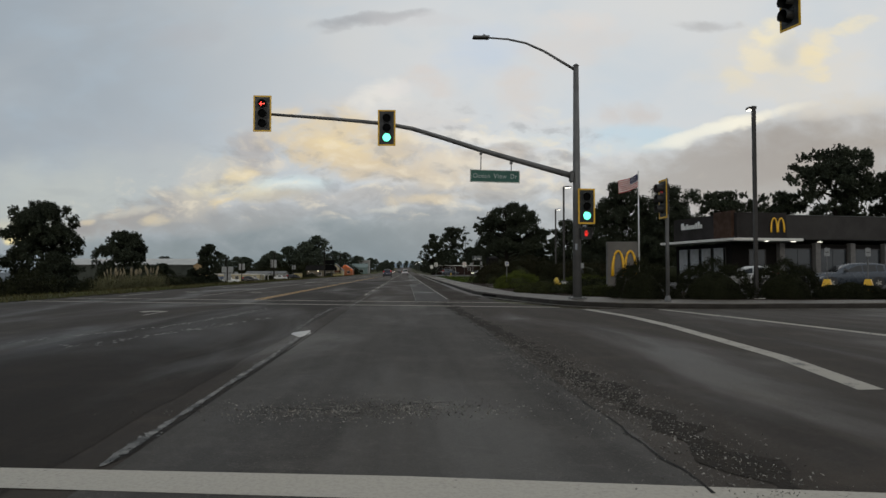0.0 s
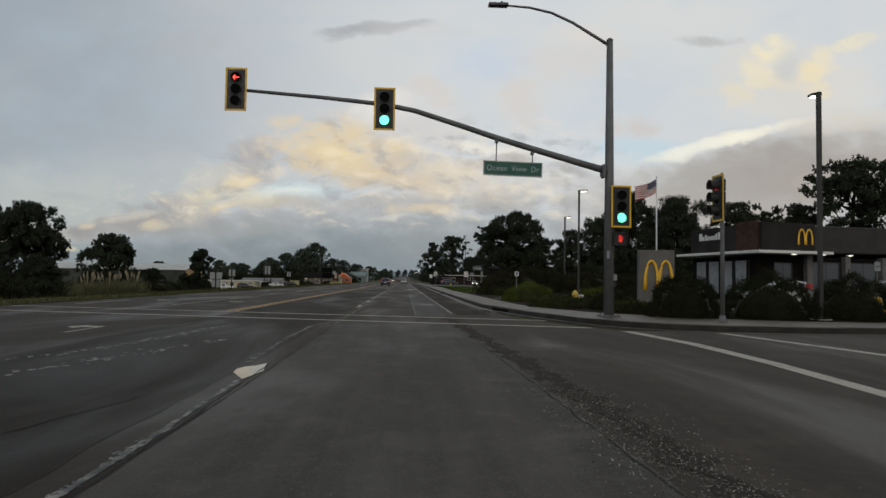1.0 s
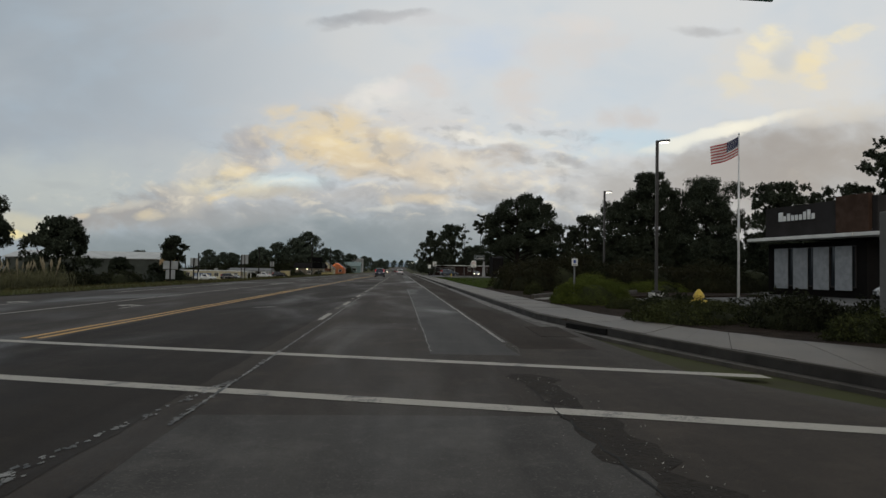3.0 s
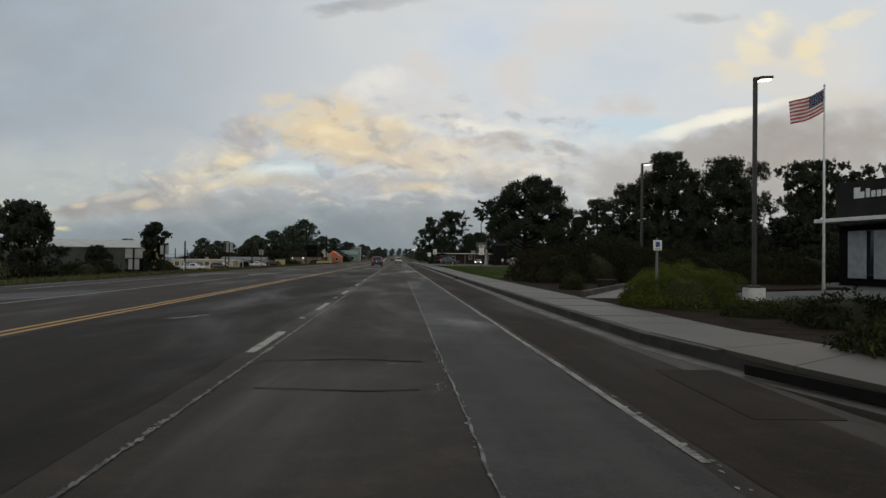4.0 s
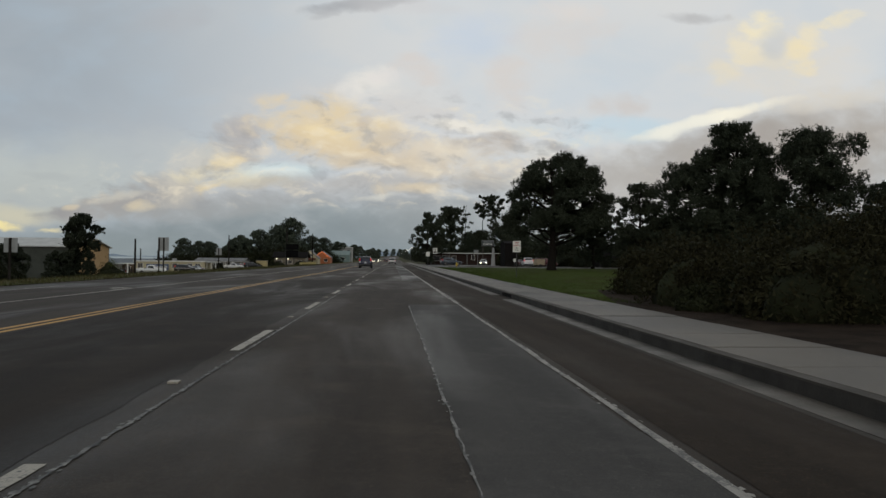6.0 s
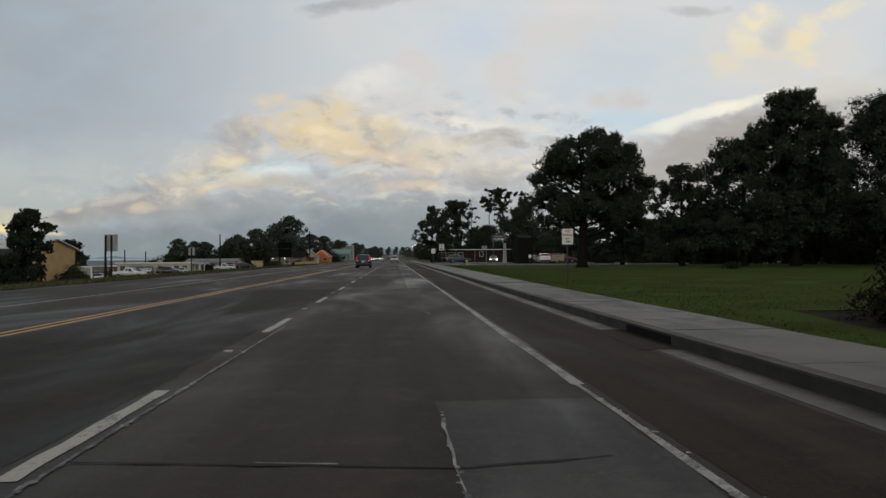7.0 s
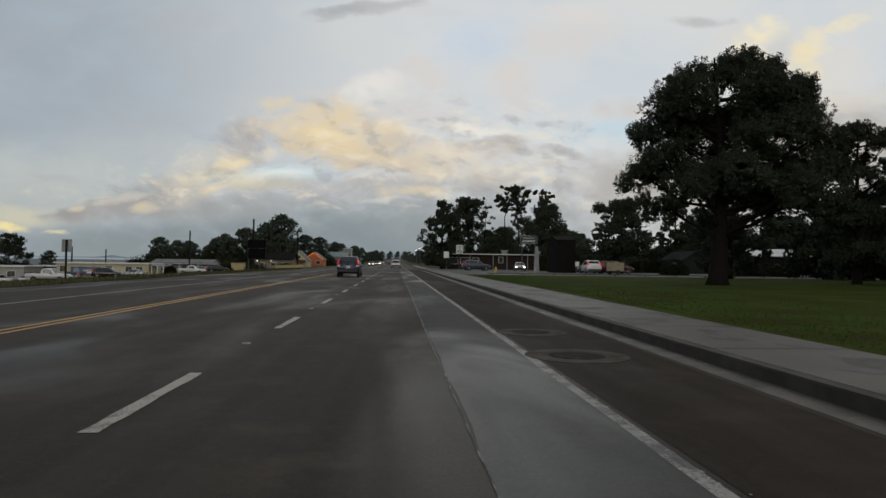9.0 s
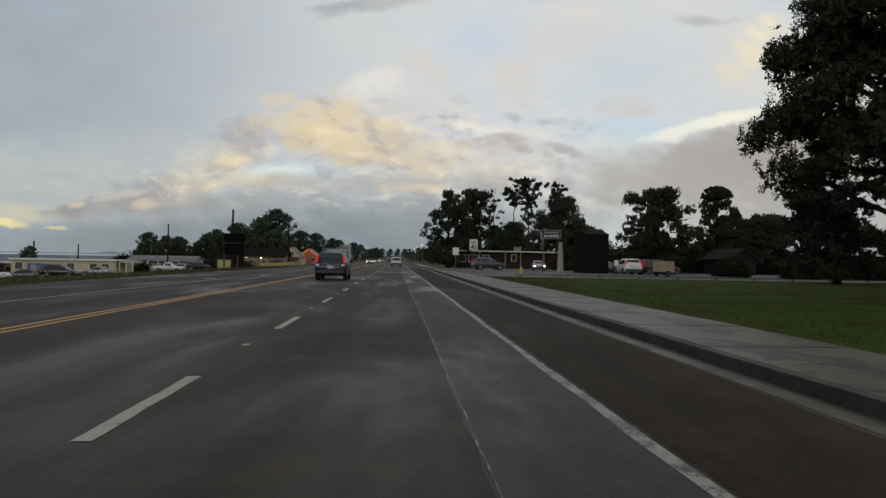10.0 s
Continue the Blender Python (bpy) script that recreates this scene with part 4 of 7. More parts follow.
v, f = leaf_soup(rng, np.stack([cx, cy, np.full(len(cx), 0.006)], 1), 0.014)
v[:, 2] = np.clip(v[:, 2], 0.002, 0.02)
tagged(from_arrays("asphalt_crumbs", v.tolist(), f.tolist(), surface("loose_aggregate", (0.24, 0.225, 0.20), 0.8, 0, (0.05, 0.048, 0.044), 3, 30, 0.5, vary=0.5, island=True)), "loose grey aggregate crumbled from the asphalt", "gravel", kind="stuff")

# ---- kerbs, pavement, beds, lawn, lots ----
pavement = thing("pavement", "damp pale concrete pavement in jointed slabs", "pavement", kind="structure")
CORNER = [((60, 12.6), (60, 14.7)), ((34, 12.0), (34, 14.3)), ((20, 11.7), (20, 14.0)), ((15, 11.5), (15, 13.95)), ((11.5, 11.35), (12.2, 14.1)),
          ((9.6, 11.4), (10.8, 14.6)), ((8.3, 11.6), (9.6, 15.4)), ((7.2, 12.1), (8.6, 16.4)), ((6.2, 13.1), (7.6, 17.6)),
          ((5.45, 14.8), (6.9, 18.8)), ((4.9, 17.2), (6.35, 20.2)), ((4.45, 19.6), (6.0, 21.8)), ((4.05, 22.2), (5.75, 23.5)), ((3.8, 25.0), (5.6, 25.4))]
pairs = []
for (a, b), (c, d) in zip(CORNER, CORNER[1:]):
    n = max(1, round(math.dist(a, c) / 1.6))
    for i in range(n):
        f = i / n
        pairs.append(((a[0] + (c[0] - a[0]) * f, a[1] + (c[1] - a[1]) * f), (b[0] + (d[0] - b[0]) * f, b[1] + (d[1] - b[1]) * f)))
y = 25.6
while y < 330:
    pairs.append(((kerb_x(y), y), (kerb_x(y) + walk_width(y), y)))
    y += 1.52 if y < 200 else 6


def toward(a, b, d):
    n = math.dist(a, b)
    return (a[0] + (b[0] - a[0]) * d / n, a[1] + (b[1] - a[1]) * d / n)


def slab(bm_pts, z0, z1, name, mat, parent, label=""):
    return part(name, prism(bm_pts, z0, z1), mat, parent, label)


jit = random.Random(8)
for (a, b), (c, d) in zip(pairs, pairs[1:]):
    e = 0.008 if b[1] > 25 else 0.006
    ka, kc = toward(a, b, 0.15), toward(c, d, 0.15)
    up = rise(a[1])
    s0, s1 = toward(ka, kc, e), toward(kc, ka, e)
    t0, t1 = toward(b, d, e), toward(d, b, e)
    slab([s0, t0, t1, s1], up - 0.1, up + 0.165 + jit.uniform(-0.006, 0.004), "paving_slab", CONCRETE, pavement)
    g0, g1 = toward(a, b, -0.34), toward(c, d, -0.34)
    dip = 0.06 if 20.6 < a[1] < 23 and a[0] < 5 else 0.0
    slab([a, ka, kc, c], up - 0.1, up + 0.158 - dip, "kerb_stone", KERB, pavement)
    # thin darker sheet over the kerb's upright face
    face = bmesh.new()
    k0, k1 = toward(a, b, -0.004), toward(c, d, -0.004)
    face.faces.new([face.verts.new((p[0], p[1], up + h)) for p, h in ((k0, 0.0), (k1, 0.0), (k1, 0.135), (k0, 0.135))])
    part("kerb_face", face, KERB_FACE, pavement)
    slab([g0, a, c, g1], up - 0.1, up + 0.004, "gutter_slab", GUTTER, pavement)

bed_edge = [b for a, b in pairs if b[1] < 62 and b[0] < 40]


def land_patch(name, outline, z, mat, label, category):
    return tagged(mesh_object(name, prism(outline, -0.3, z), mat), label, category, kind="structure")


land_patch("planting_bed", bed_edge + [(7.6, 62), (22, 60), (22, 47), (9.4, 40), (10.6, 33), (13, 26), (16, 20.5), (40, 19.0), (40, 14.3)], 0.15, SOIL, "dark bark mulch planting bed behind the pavement", "planting bed")
LOT = asphalt("lot_asphalt", (0.05, 0.05, 0.048), (0.075, 0.073, 0.07))
land_patch("parking_lot", [(40.2, 14.5), (40.2, 19.2), (16.2, 20.7), (13.2, 26.2), (10.8, 33.2), (9.6, 39.8), (22.2, 46.9), (22.2, 80), (120, 80), (120, 14.5)], 0.06, LOT, "damp asphalt car park of the restaurant", "car park")
lawn_edge = [(kerb_x(yy) + walk_width(yy), yy) for yy in (53.5, 60, 66, 72, 78, 84, 90, 96, 102, 108, 114, 120, 128, 136, 143)]
land_patch("lawn", lawn_edge + [(60, 143), (110, 120), (110, 62), (22.1, 62), (7.7, 62.1)], 0.155, LAWN, "wide bright green mown lawn", "lawn")
land_patch("driveway", [(kerb_x(148) + 2.7, 144), (60, 144), (110, 121), (110, 260), (kerb_x(230) + 2.7, 230)], 0.10, LOT, "damp asphalt forecourt beyond the lawn", "car park")
land_patch("side_path", [(5.5, 34.9), (7.3, 34.9), (8.75, 37.6), (14.0, 47.1), (12.2, 48.4), (5.75, 35.8)], 0.175, CONCRETE, "short concrete footpath joining the pavement", "path")
for (x0, y0), (x1, y1) in (((5.62, 35.7), (12.05, 48.4)), ((8.85, 37.5), (14.1, 47.0)), ((12.1, 48.5), (14.2, 47.15))):
    bm = bmesh.new()
    box(bm, ((x0 + x1) / 2, (y0 + y1) / 2, 0.17), (0.16, math.hypot(x1 - x0, y1 - y0), 0.34), math.degrees(math.atan2(y1 - y0, x1 - x0)) - 90, 0.02)
    tagged(mesh_object("low_wall", bm, KERB), "low weathered concrete edging beside the footpath", "wall", kind="structure")

# lawn blades near the pavement
rng = np.random.default_rng(11)
n = 30000
gy = rng.uniform(54, 142, n)
edge = 3.72 + 0.0062 * np.maximum(gy - 34, 0) + 1.75 + 0.85 * np.clip((gy - 70) / 35, 0, 1)
gx = edge - 0.03 + rng.exponential(3.2, n)
ok = (gy > 62) | (gx < 6.4)
c = np.stack([gx[ok], gy[ok], np.full(ok.sum(), 0.17)], 1)
v, f = leaf_soup(rng, c, 0.032, 1.2, 0.2)
tagged(from_arrays("lawn_blades", v.tolist(), f.tolist(), surface("grass_blade", (0.028, 0.055, 0.0035), 0.9, 0, (0.020, 0.033, 0.0035), 0.4, 8, 0.5, vary=0.4, island=True, spec=0.04)), "short green grass blades of the lawn", "grass", kind="stuff")
rng = np.random.default_rng(12)
n = 16000
gy = rng.uniform(14, 190, n)
gx = -15.0 - rng.exponential(2.5, n)
c = np.stack([gx, gy, np.array([land(a, b) for a, b in zip(gx, gy)]) + 0.06], 1)
v, f = leaf_soup(rng, c, 0.13, 2.5, 0.15)
tagged(from_arrays("verge_grass", v.tolist(), f.tolist(), surface("verge_blade", (0.046, 0.054, 0.018), 0.85, 0, (0.065, 0.052, 0.026), 0.3, 6, 0.6, vary=0.4, island=True, spec=0.04)), "tall unkempt verge grass", "grass", kind="stuff")


# ---- signals and street furniture at the corner ----
def signal_head(name, label, m, lit, symbol=None, lit_at=2, group="signal heads", visor_open=0.07):
    """Three lamps in a black housing on a yellow-edged backplate; the face looks to -y."""
    root = thing(name, label, "traffic light", m, group)
    part("housing", boxes(*[((0, 0.09, (1 - i) * 0.355), (0.33, 0.18, 0.345), 0, 0.02) for i in range(3)]), SIGNAL_BLACK, root)
    plate = bmesh.new()
    box(plate, (0, 0.02, 0), (0.54, 0.012, 1.22), 0, 0.004)
    part("backplate", plate, SIGNAL_BLACK, root)
    part("reflective_border", boxes(((-0.295, 0.02, 0), (0.055, 0.016, 1.32)), ((0.295, 0.02, 0), (0.055, 0.016, 1.32)), ((0, 0.02, 0.633), (0.536, 0.016, 0.055)), ((0, 0.02, -0.633), (0.536, 0.016, 0.055))), SIGNAL_YELLOW, root)
    for i in range(3):
        z = (1 - i) * 0.355
        on = i == lit_at
        lens = part("lens", discs(((0, -0.012, z), 0.145, 0.02)), lit if on and symbol is None else surface("dark_lens", (0.005, 0.005, 0.005), 0.8, spec=0.05), root)
        visor = bmesh.new()
        rings = [[visor.verts.new((math.cos(a) * 0.16, yy, z + math.sin(a) * 0.16)) for a in (math.pi * (-0.22 + 1.44 * k / 14) for k in range(15))] for yy in (-0.005, -visor_open)]
        for k in range(14):
            visor.faces.new((rings[0][k], rings[0][k + 1], rings[1][k + 1], rings[1][k]))
        v_ob = part("visor", visor, SIGNAL_BLACK, root)
        mod = v_ob.modifiers.new("thickness", "SOLIDIFY")
        mod.thickness = 0.006
        if on and symbol == "arrow":
            bm = boxes(((0.01, -0.026, z), (0.17, 0.006, 0.024)), ((-0.055, -0.026, z + 0.035), (0.10, 0.006, 0.024), 0, 0, 0, -45), ((-0.055, -0.026, z - 0.035), (0.10, 0.006, 0.024), 0, 0, 0, 45))
            part("arrow", bm, lit, lens)
    return root


GREEN_LIT = glow("lit_green_lamp", (0.14, 1.0, 0.60), 2.0)
RED_ARROW = glow("lit_red_arrow", (1.0, 0.05, 0.03), 3.0)
RED_HAND = glow("lit_red_hand", (1.0, 0.03, 0.02), 0.55)
RED_DIM = glow("lit_red_lamp", (0.7, 0.015, 0.015), 0.14)
PX, PY = 6.56, 15.5
pole = thing("signal_pole", "tall grey steel signal pole with mast arm and street light", "signal pole", pose(PX, PY, 0.16))
part("shaft", tubes(([(0, 0, 0.05), (0, 0, 4.6), (0, 0, 8.85)], [0.165, 0.14, 0.10], 16)), STEEL, pole, smooth=True)
part("base_plate", boxes(((0, 0, 0.03), (0.56, 0.56, 0.06), 0, 0.01)), STEEL, pole)
for dx in (-0.21, 0.21):
    for dy in (-0.21, 0.21):
        part("anchor_bolt", discs(((dx, dy, 0.085), 0.022, 0.07, "z", 6)), STEEL, pole)
part("cap", discs(((0, 0, 8.87), 0.12, 0.06, "z", 16, 0.05)), STEEL, pole)
arm_pts = [(-0.1, 0, 4.62), (-1.0, 0, 4.86), (-2.5, -0.02, 5.26), (-3.67, -0.05, 5.58), (-5.0, -0.1, 5.98), (-6.2, -0.15, 6.32), (-7.16, -0.2, 6.48), (-9.0, -0.25, 6.62), (-11.45, -0.3, 6.76)]
part("mast_arm", tubes((arm_pts, [0.115, 0.11, 0.10, 0.094, 0.086, 0.08, 0.074, 0.062, 0.05], 12)), STEEL, pole, smooth=True)
part("arm_flange", boxes(((-0.19, 0, 4.6), (0.06, 0.34, 0.42), 0, 0.01), ((-0.24, 0, 4.62), (0.04, 0.3, 0.36), 0, 0.01)), STEEL, pole)
part("luminaire_arm", tubes(([(0, 0, 8.66), (-0.55, 0, 8.98), (-1.2, 0, 9.36), (-1.9, 0, 9.66), (-2.6, 0, 9.80), (-3.35, 0, 9.84)], [0.055, 0.05, 0.045, 0.04, 0.036, 0.032], 10)), STEEL, pole, smooth=True)
head = part("lamp_head", boxes(((-3.62, 0, 9.845), (0.62, 0.28, 0.09), 0, 0.03), ((-3.42, 0, 9.86), (0.25, 0.16, 0.12), 0, 0.03)), STEEL, pole)
part("photocell", discs(((-3.5, 0, 9.93), 0.035, 0.07, "z", 10)), SIGNAL_BLACK, head)
part("push_button", boxes(((0.16, -0.06, 1.02), (0.10, 0.10, 0.15), 0, 0.015)), SIGNAL_BLACK, pole)
part("button_sign", boxes(((0.17, -0.10, 1.24), (0.12, 0.012, 0.19))), SIGN_BACK, pole)
part("sticker", boxes(((-0.07, -0.147, 1.95), (0.09, 0.006, 0.24))), surface("faded_sticker", (0.24, 0.26, 0.29), 0.6), pole)

signal_head("traffic_signal", "black traffic signal with yellow border showing a red arrow", pose(-5.07, 15.02, 6.90), RED_ARROW, "arrow", 0)
signal_head("traffic_signal", "black traffic signal with yellow border showing green on a mast arm", pose(-0.58, 15.04, 6.44), GREEN_LIT)
signal_head("traffic_signal", "black traffic signal with yellow border showing green on the pole", pose(6.86, 15.2, 3.62, 0, 0, 3), GREEN_LIT)
for x, z, zz in ((-5.07, 6.90, 6.76), (-0.58, 6.44, 6.48)):
    br = thing("signal_bracket", "steel clamp bracket holding a signal to the arm", "bracket", pose(x, 15.2, z), "signal brackets")
    part("clamp", boxes(((0, 0.06, zz - z + 0.14), (0.16, 0.12, 0.2), 0, 0.02), ((0, 0.04, 0), (0.08, 0.10, 0.5), 0, 0.02)), STEEL, br)
ped = thing("pedestrian_signal", "black pedestrian signal with a lit red hand", "pedestrian signal", pose(6.84, 15.28, 2.60))
part("housing", boxes(((0, 0.06, 0), (0.42, 0.2, 0.42), 0, 0.02)), SIGNAL_BLACK, ped)
for bz in (-0.1, 0.1):
    part("bracket", boxes(((-0.2, 0.13, bz), (0.14, 0.06, 0.06))), STEEL, ped)
part("visor", boxes(((0, -0.10, 0.215), (0.42, 0.14, 0.01)), ((-0.21, -0.09, 0.05), (0.01, 0.12, 0.33)), ((0.21, -0.09, 0.05), (0.01, 0.12, 0.33))), SIGNAL_BLACK, ped)
hand = bmesh.new()
box(hand, (0.0, -0.045, -0.05), (0.115, 0.01, 0.12), 0, 0.03)
for i, (hx, hh) in enumerate(((-0.045, 0.10), (-0.015, 0.13), (0.015, 0.13), (0.045, 0.10))):
    box(hand, (hx, -0.045, 0.02 + hh / 2), (0.022, 0.01, hh))
box(hand, (0.075, -0.045, -0.005), (0.022, 0.01, 0.10), 0, 0, 0, 35)
hand.transform(Matrix.Diagonal((0.85, 1, 0.85, 1)))
part("stop_symbol", hand, RED_HAND, ped, "glowing red stop symbol")

LETTER = surface("dull_white_lettering", (0.36, 0.40, 0.39), 0.5, 0, (0.24, 0.28, 0.27), 4, 40, 0.4)
sign = thing("street_name_sign", "green street name sign with white letters hung from the mast arm", "street sign", pose(3.41, 15.12, 4.70, 0, 1.2, 0))
part("panel", boxes(((0, 0, 0), (1.84, 0.03, 0.46), 0, 0.006)), SIGN_GREEN, sign)
part("border", boxes(((0, -0.018, 0.212), (1.80, 0.006, 0.016)), ((0, -0.018, -0.212), (1.80, 0.006, 0.016)), ((-0.9, -0.018, 0), (0.016, 0.006, 0.44)), ((0.9, -0.018, 0), (0.016, 0.006, 0.44))), SIGN_WHITE, sign)
for word, wx, ww in (("Ocean", -0.50, 0.62), ("View", 0.19, 0.48), ("Dr", 0.69, 0.24)):
    lettering("word", word, 0.25, (wx, -0.019, 0.0), LETTER, sign, width=ww, bold=0.0)
for dx, top in ((-0.53, 0.84), (0.60, 0.52)):
    part("hanger", tubes(([(dx, 0, 0.22), (dx, 0, top - 0.03)], 0.018, 8)), STEEL, sign)
    part("hanger_clamp", boxes(((dx, 0.05, top), (0.10, 0.14, 0.10), 0, 0.02)), STEEL, sign)

post2 = thing("signal_post", "short grey steel post carrying a traffic signal", "signal post", pose(9.09, 13.13, 0.16))
part("shaft", tubes(([(0, 0, 0), (0, 0, 4.2)], [0.062, 0.057], 12)), STEEL, post2, smooth=True)
part("collar", discs(((0, 0, 0.1), 0.13, 0.2, "z", 14, 0.075)), STEEL, post2)
part("cap", discs(((0, 0, 4.22), 0.06, 0.06, "z", 12, 0.02)), STEEL, post2)
for bz in (3.2, 3.95):
    part("bracket", boxes(((-0.10, -0.06, bz), (0.24, 0.06, 0.06), 30)), STEEL, post2)
signal_head("traffic_signal", "black traffic signal with yellow border showing red on a post", pose(8.88, 13.0, 3.66, 0, 0, -88), RED_DIM, None, 0, visor_open=0.24)
# near-side arm that reaches over the side street
arm2 = thing("signal_pole", "grey steel signal pole with an arm over the side street", "signal pole", pose(18.5, 6.2, 0.0))
part("shaft", tubes(([(0, 0, 0), (0, 0, 9.2)], [0.16, 0.12], 14)), STEEL, arm2, smooth=True)
part("mast_arm", tubes(([(0, 0, 7.4), (-4, 0, 8.2), (-8.8, 0, 8.5)], [0.1, 0.08, 0.05], 10)), STEEL, arm2, smooth=True)
signal_head("traffic_signal", "dark traffic signal seen from its side on an arm", pose(9.62, 6.5, 7.86, 0, 0, -75), RED_DIM, None, 0, visor_open=0.24)


# ---- lamps, flag, small signs ----
def lot_lamp(x, y, h, base=0.35, side=1, arm=0.29, w=0.13, turn=0):
    r = thing("lot_lamp", "tall dark bronze car park lamp, lit, on a concrete base", "lamp post", pose(x, y, 0.06), "car park lamps")
    part("shaft", boxes(((0, 0, base + (h - base) / 2), (w, w, h - base), 0, 0.02)), BRONZE, r)
    part("base", discs(((0, 0, base / 2), 0.32, base, "z", 18)), surface("pale_concrete", (0.5, 0.49, 0.46), 0.8, 0, (0.3, 0.29, 0.27), 3, 30, 0.4), r)
    part("base_cover", boxes(((0, 0, base + 0.04), (0.3, 0.3, 0.08), 0, 0.015)), BRONZE, r)
    hd = part("head", boxes(((side * arm, 0, h - 0.02), (0.42, 0.30, 0.09), 0, 0.025, 0, -4 * side), ((side * 0.12, 0, h - 0.03), (0.25, 0.08, 0.06))), BRONZE, r)
    part("lamp_face", boxes(((side * arm, 0, h - 0.08), (0.33, 0.23, 0.03), 0, 0, 0, -4 * side)), LAMP_LIT, hd)
    hd.matrix_local = pose(0, 0, 0, 0, 0, turn)
    return r


lot_lamp(13.5, 15.55, 7.5, 0.12, turn=80)
lot_lamp(10.75, 35.2, 6.85, 0.45, w=0.11)
lot_lamp(14.84, 55.8, 7.25)
flag = thing("flagpole", "white flagpole with a striped flag flying", "flagpole", pose(19.3, 44.9, 0.06))
part("shaft", tubes(([(0, 0, 0), (0, 0, 9.35)], [0.075, 0.035], 12)), surface("white_pole_paint", (0.62, 0.62, 0.6), 0.4), flag, smooth=True)
part("finial", discs(((0, 0, 9.4), 0.07, 0.1, "z", 10, 0.02)), CHROME, flag)
fl = part("flag_cloth", bmesh.new(), RED_INK, flag)


def cloth(u, v):
    """The flag's surface: u along the fly, v up the hoist, both 0 to 1."""
    return (-u * 1.72, 0.16 * math.sin(u * 5.2 + v * 0.8) * (0.3 + u), 9.24 - (1 - v) * 1.06 - u * 0.74 - 0.09 * math.sin(u * 4.0))


FLAG_WHITE, FLAG_BLUE = surface("white_cloth", (0.62, 0.6, 0.57), 0.9), surface("navy_cloth", (0.016, 0.022, 0.075), 0.9)
for i in range(13):
    v0, v1 = i / 13, (i + 1) / 13
    bm = bmesh.new()
    last = None
    start = 0.4 if i >= 6 else 0.0
    for k in range(19):
        u = start + (1 - start) * k / 18
        row = (bm.verts.new(cloth(u, v0)), bm.verts.new(cloth(u, v1)))
        if last:
            bm.faces.new((last[0], row[0], row[1], last[1]))
        last = row
    part("stripe", bm, RED_INK if i % 2 == 0 else FLAG_WHITE, fl)
bm = bmesh.new()
grid = [[bm.verts.new(cloth(0.4 * a / 8, 6 / 13 + 7 / 13 * b / 6)) for b in range(7)] for a in range(9)]
for a in range(8):
    for b in range(6):
        bm.faces.new((grid[a][b], grid[a + 1][b], grid[a + 1][b + 1], grid[a][b + 1]))
part("canton", bm, FLAG_BLUE, fl)
star = bmesh.new()
for r in range(5):
    for c in range(6):
        p = cloth(0.4 * (c + 0.5 + 0.25 * (r % 2)) / 6.6, 6 / 13 + 7 / 13 * (r + 0.5) / 5)
        box(star, (p[0], p[1] - 0.012, p[2]), (0.04, 0.006, 0.04), 0, 0, 0, 45)
tagged(part("star_dots", star, FLAG_WHITE, fl), kind="stuff")


def post_sign(name, label, x, y, panels, post_h, base=0.16, posts=(0.0,), face=SIGN_WHITE, wood=False, category="road sign", group="", rz=0.0, post_mat=None):
    r = thing(name, label, category, pose(x, y, base, 0, 0, rz), group)
    for px in posts:
        part("post", boxes(((px, 0.04, post_h / 2), (0.09 if wood else 0.05, 0.09 if wood else 0.05, post_h), 0, 0.006)), post_mat or (WOOD_POST if wood else STEEL), r)
    out = []
    for cx, cz, w, h in panels:
        out.append(part("panel", boxes(((cx, 0.0, cz), (w, 0.012, h), 0, 0.004)), face, r))
    return r, out


r, _ = post_sign("parking_sign", "small white accessible parking sign on a thin post", 6.34, 31.6, [(0, 1.50, 0.21, 0.25)], 1.68)
part("symbol", boxes(((0, -0.009, 1.52), (0.11, 0.006, 0.13))), surface("blue_ink", (0.03, 0.06, 0.22), 0.6), r)
part("bar", boxes(((0, -0.009, 1.41), (0.15, 0.006, 0.02))), BLACK_INK, r)
r, (pn,) = post_sign("no_parking_sign", "white no parking sign with red letters on a dark post", 7.95, 79.6, [(0, 1.95, 0.50, 0.70)], 2.3, post_mat=BRONZE)
for words, z, s, wd in (("NO", 2.19, 0.15, 0.22), ("PARKING", 2.02, 0.13, 0.44), ("ANY", 1.86, 0.11, 0.2), ("TIME", 1.72, 0.11, 0.24)):
    lettering("word", words, s, (0, -0.013, z), BLACK_INK if z < 2 else RED_INK, pn, width=wd)
r, (pn,) = post_sign("speed_sign", "white speed limit sign reading 40 on a post", 7.88, 160.3, [(0, 2.78, 0.80, 1.05)], 3.3)
lettering("word", "SPEED", 0.2, (0, -0.013, 3.1), BLACK_INK, pn, width=0.56)
lettering("word", "LIMIT", 0.2, (0, -0.013, 2.9), BLACK_INK, pn, width=0.46)
lettering("numerals", "40", 0.58, (0, -0.013, 2.52), BLACK_INK, pn, width=0.6)
r, (pn,) = post_sign("white_sign", "plain white sign board on a post", 8.35, 174.7, [(-1.0, 2.3, 0.75, 0.9)], 2.8, posts=(-1.0,))
post_sign("green_sign", "green guide sign on two posts beside the road", 7.9, 215.0, [(-0.6, 1.8, 2.2, 0.8)], 2.1, posts=(-1.5, 0.3), face=SIGN_GREEN)
post_sign("small_notice", "small white notice on a stake by the lawn", 22.6, 160.5, [(0, 1.2, 0.45, 0.55)], 1.5)
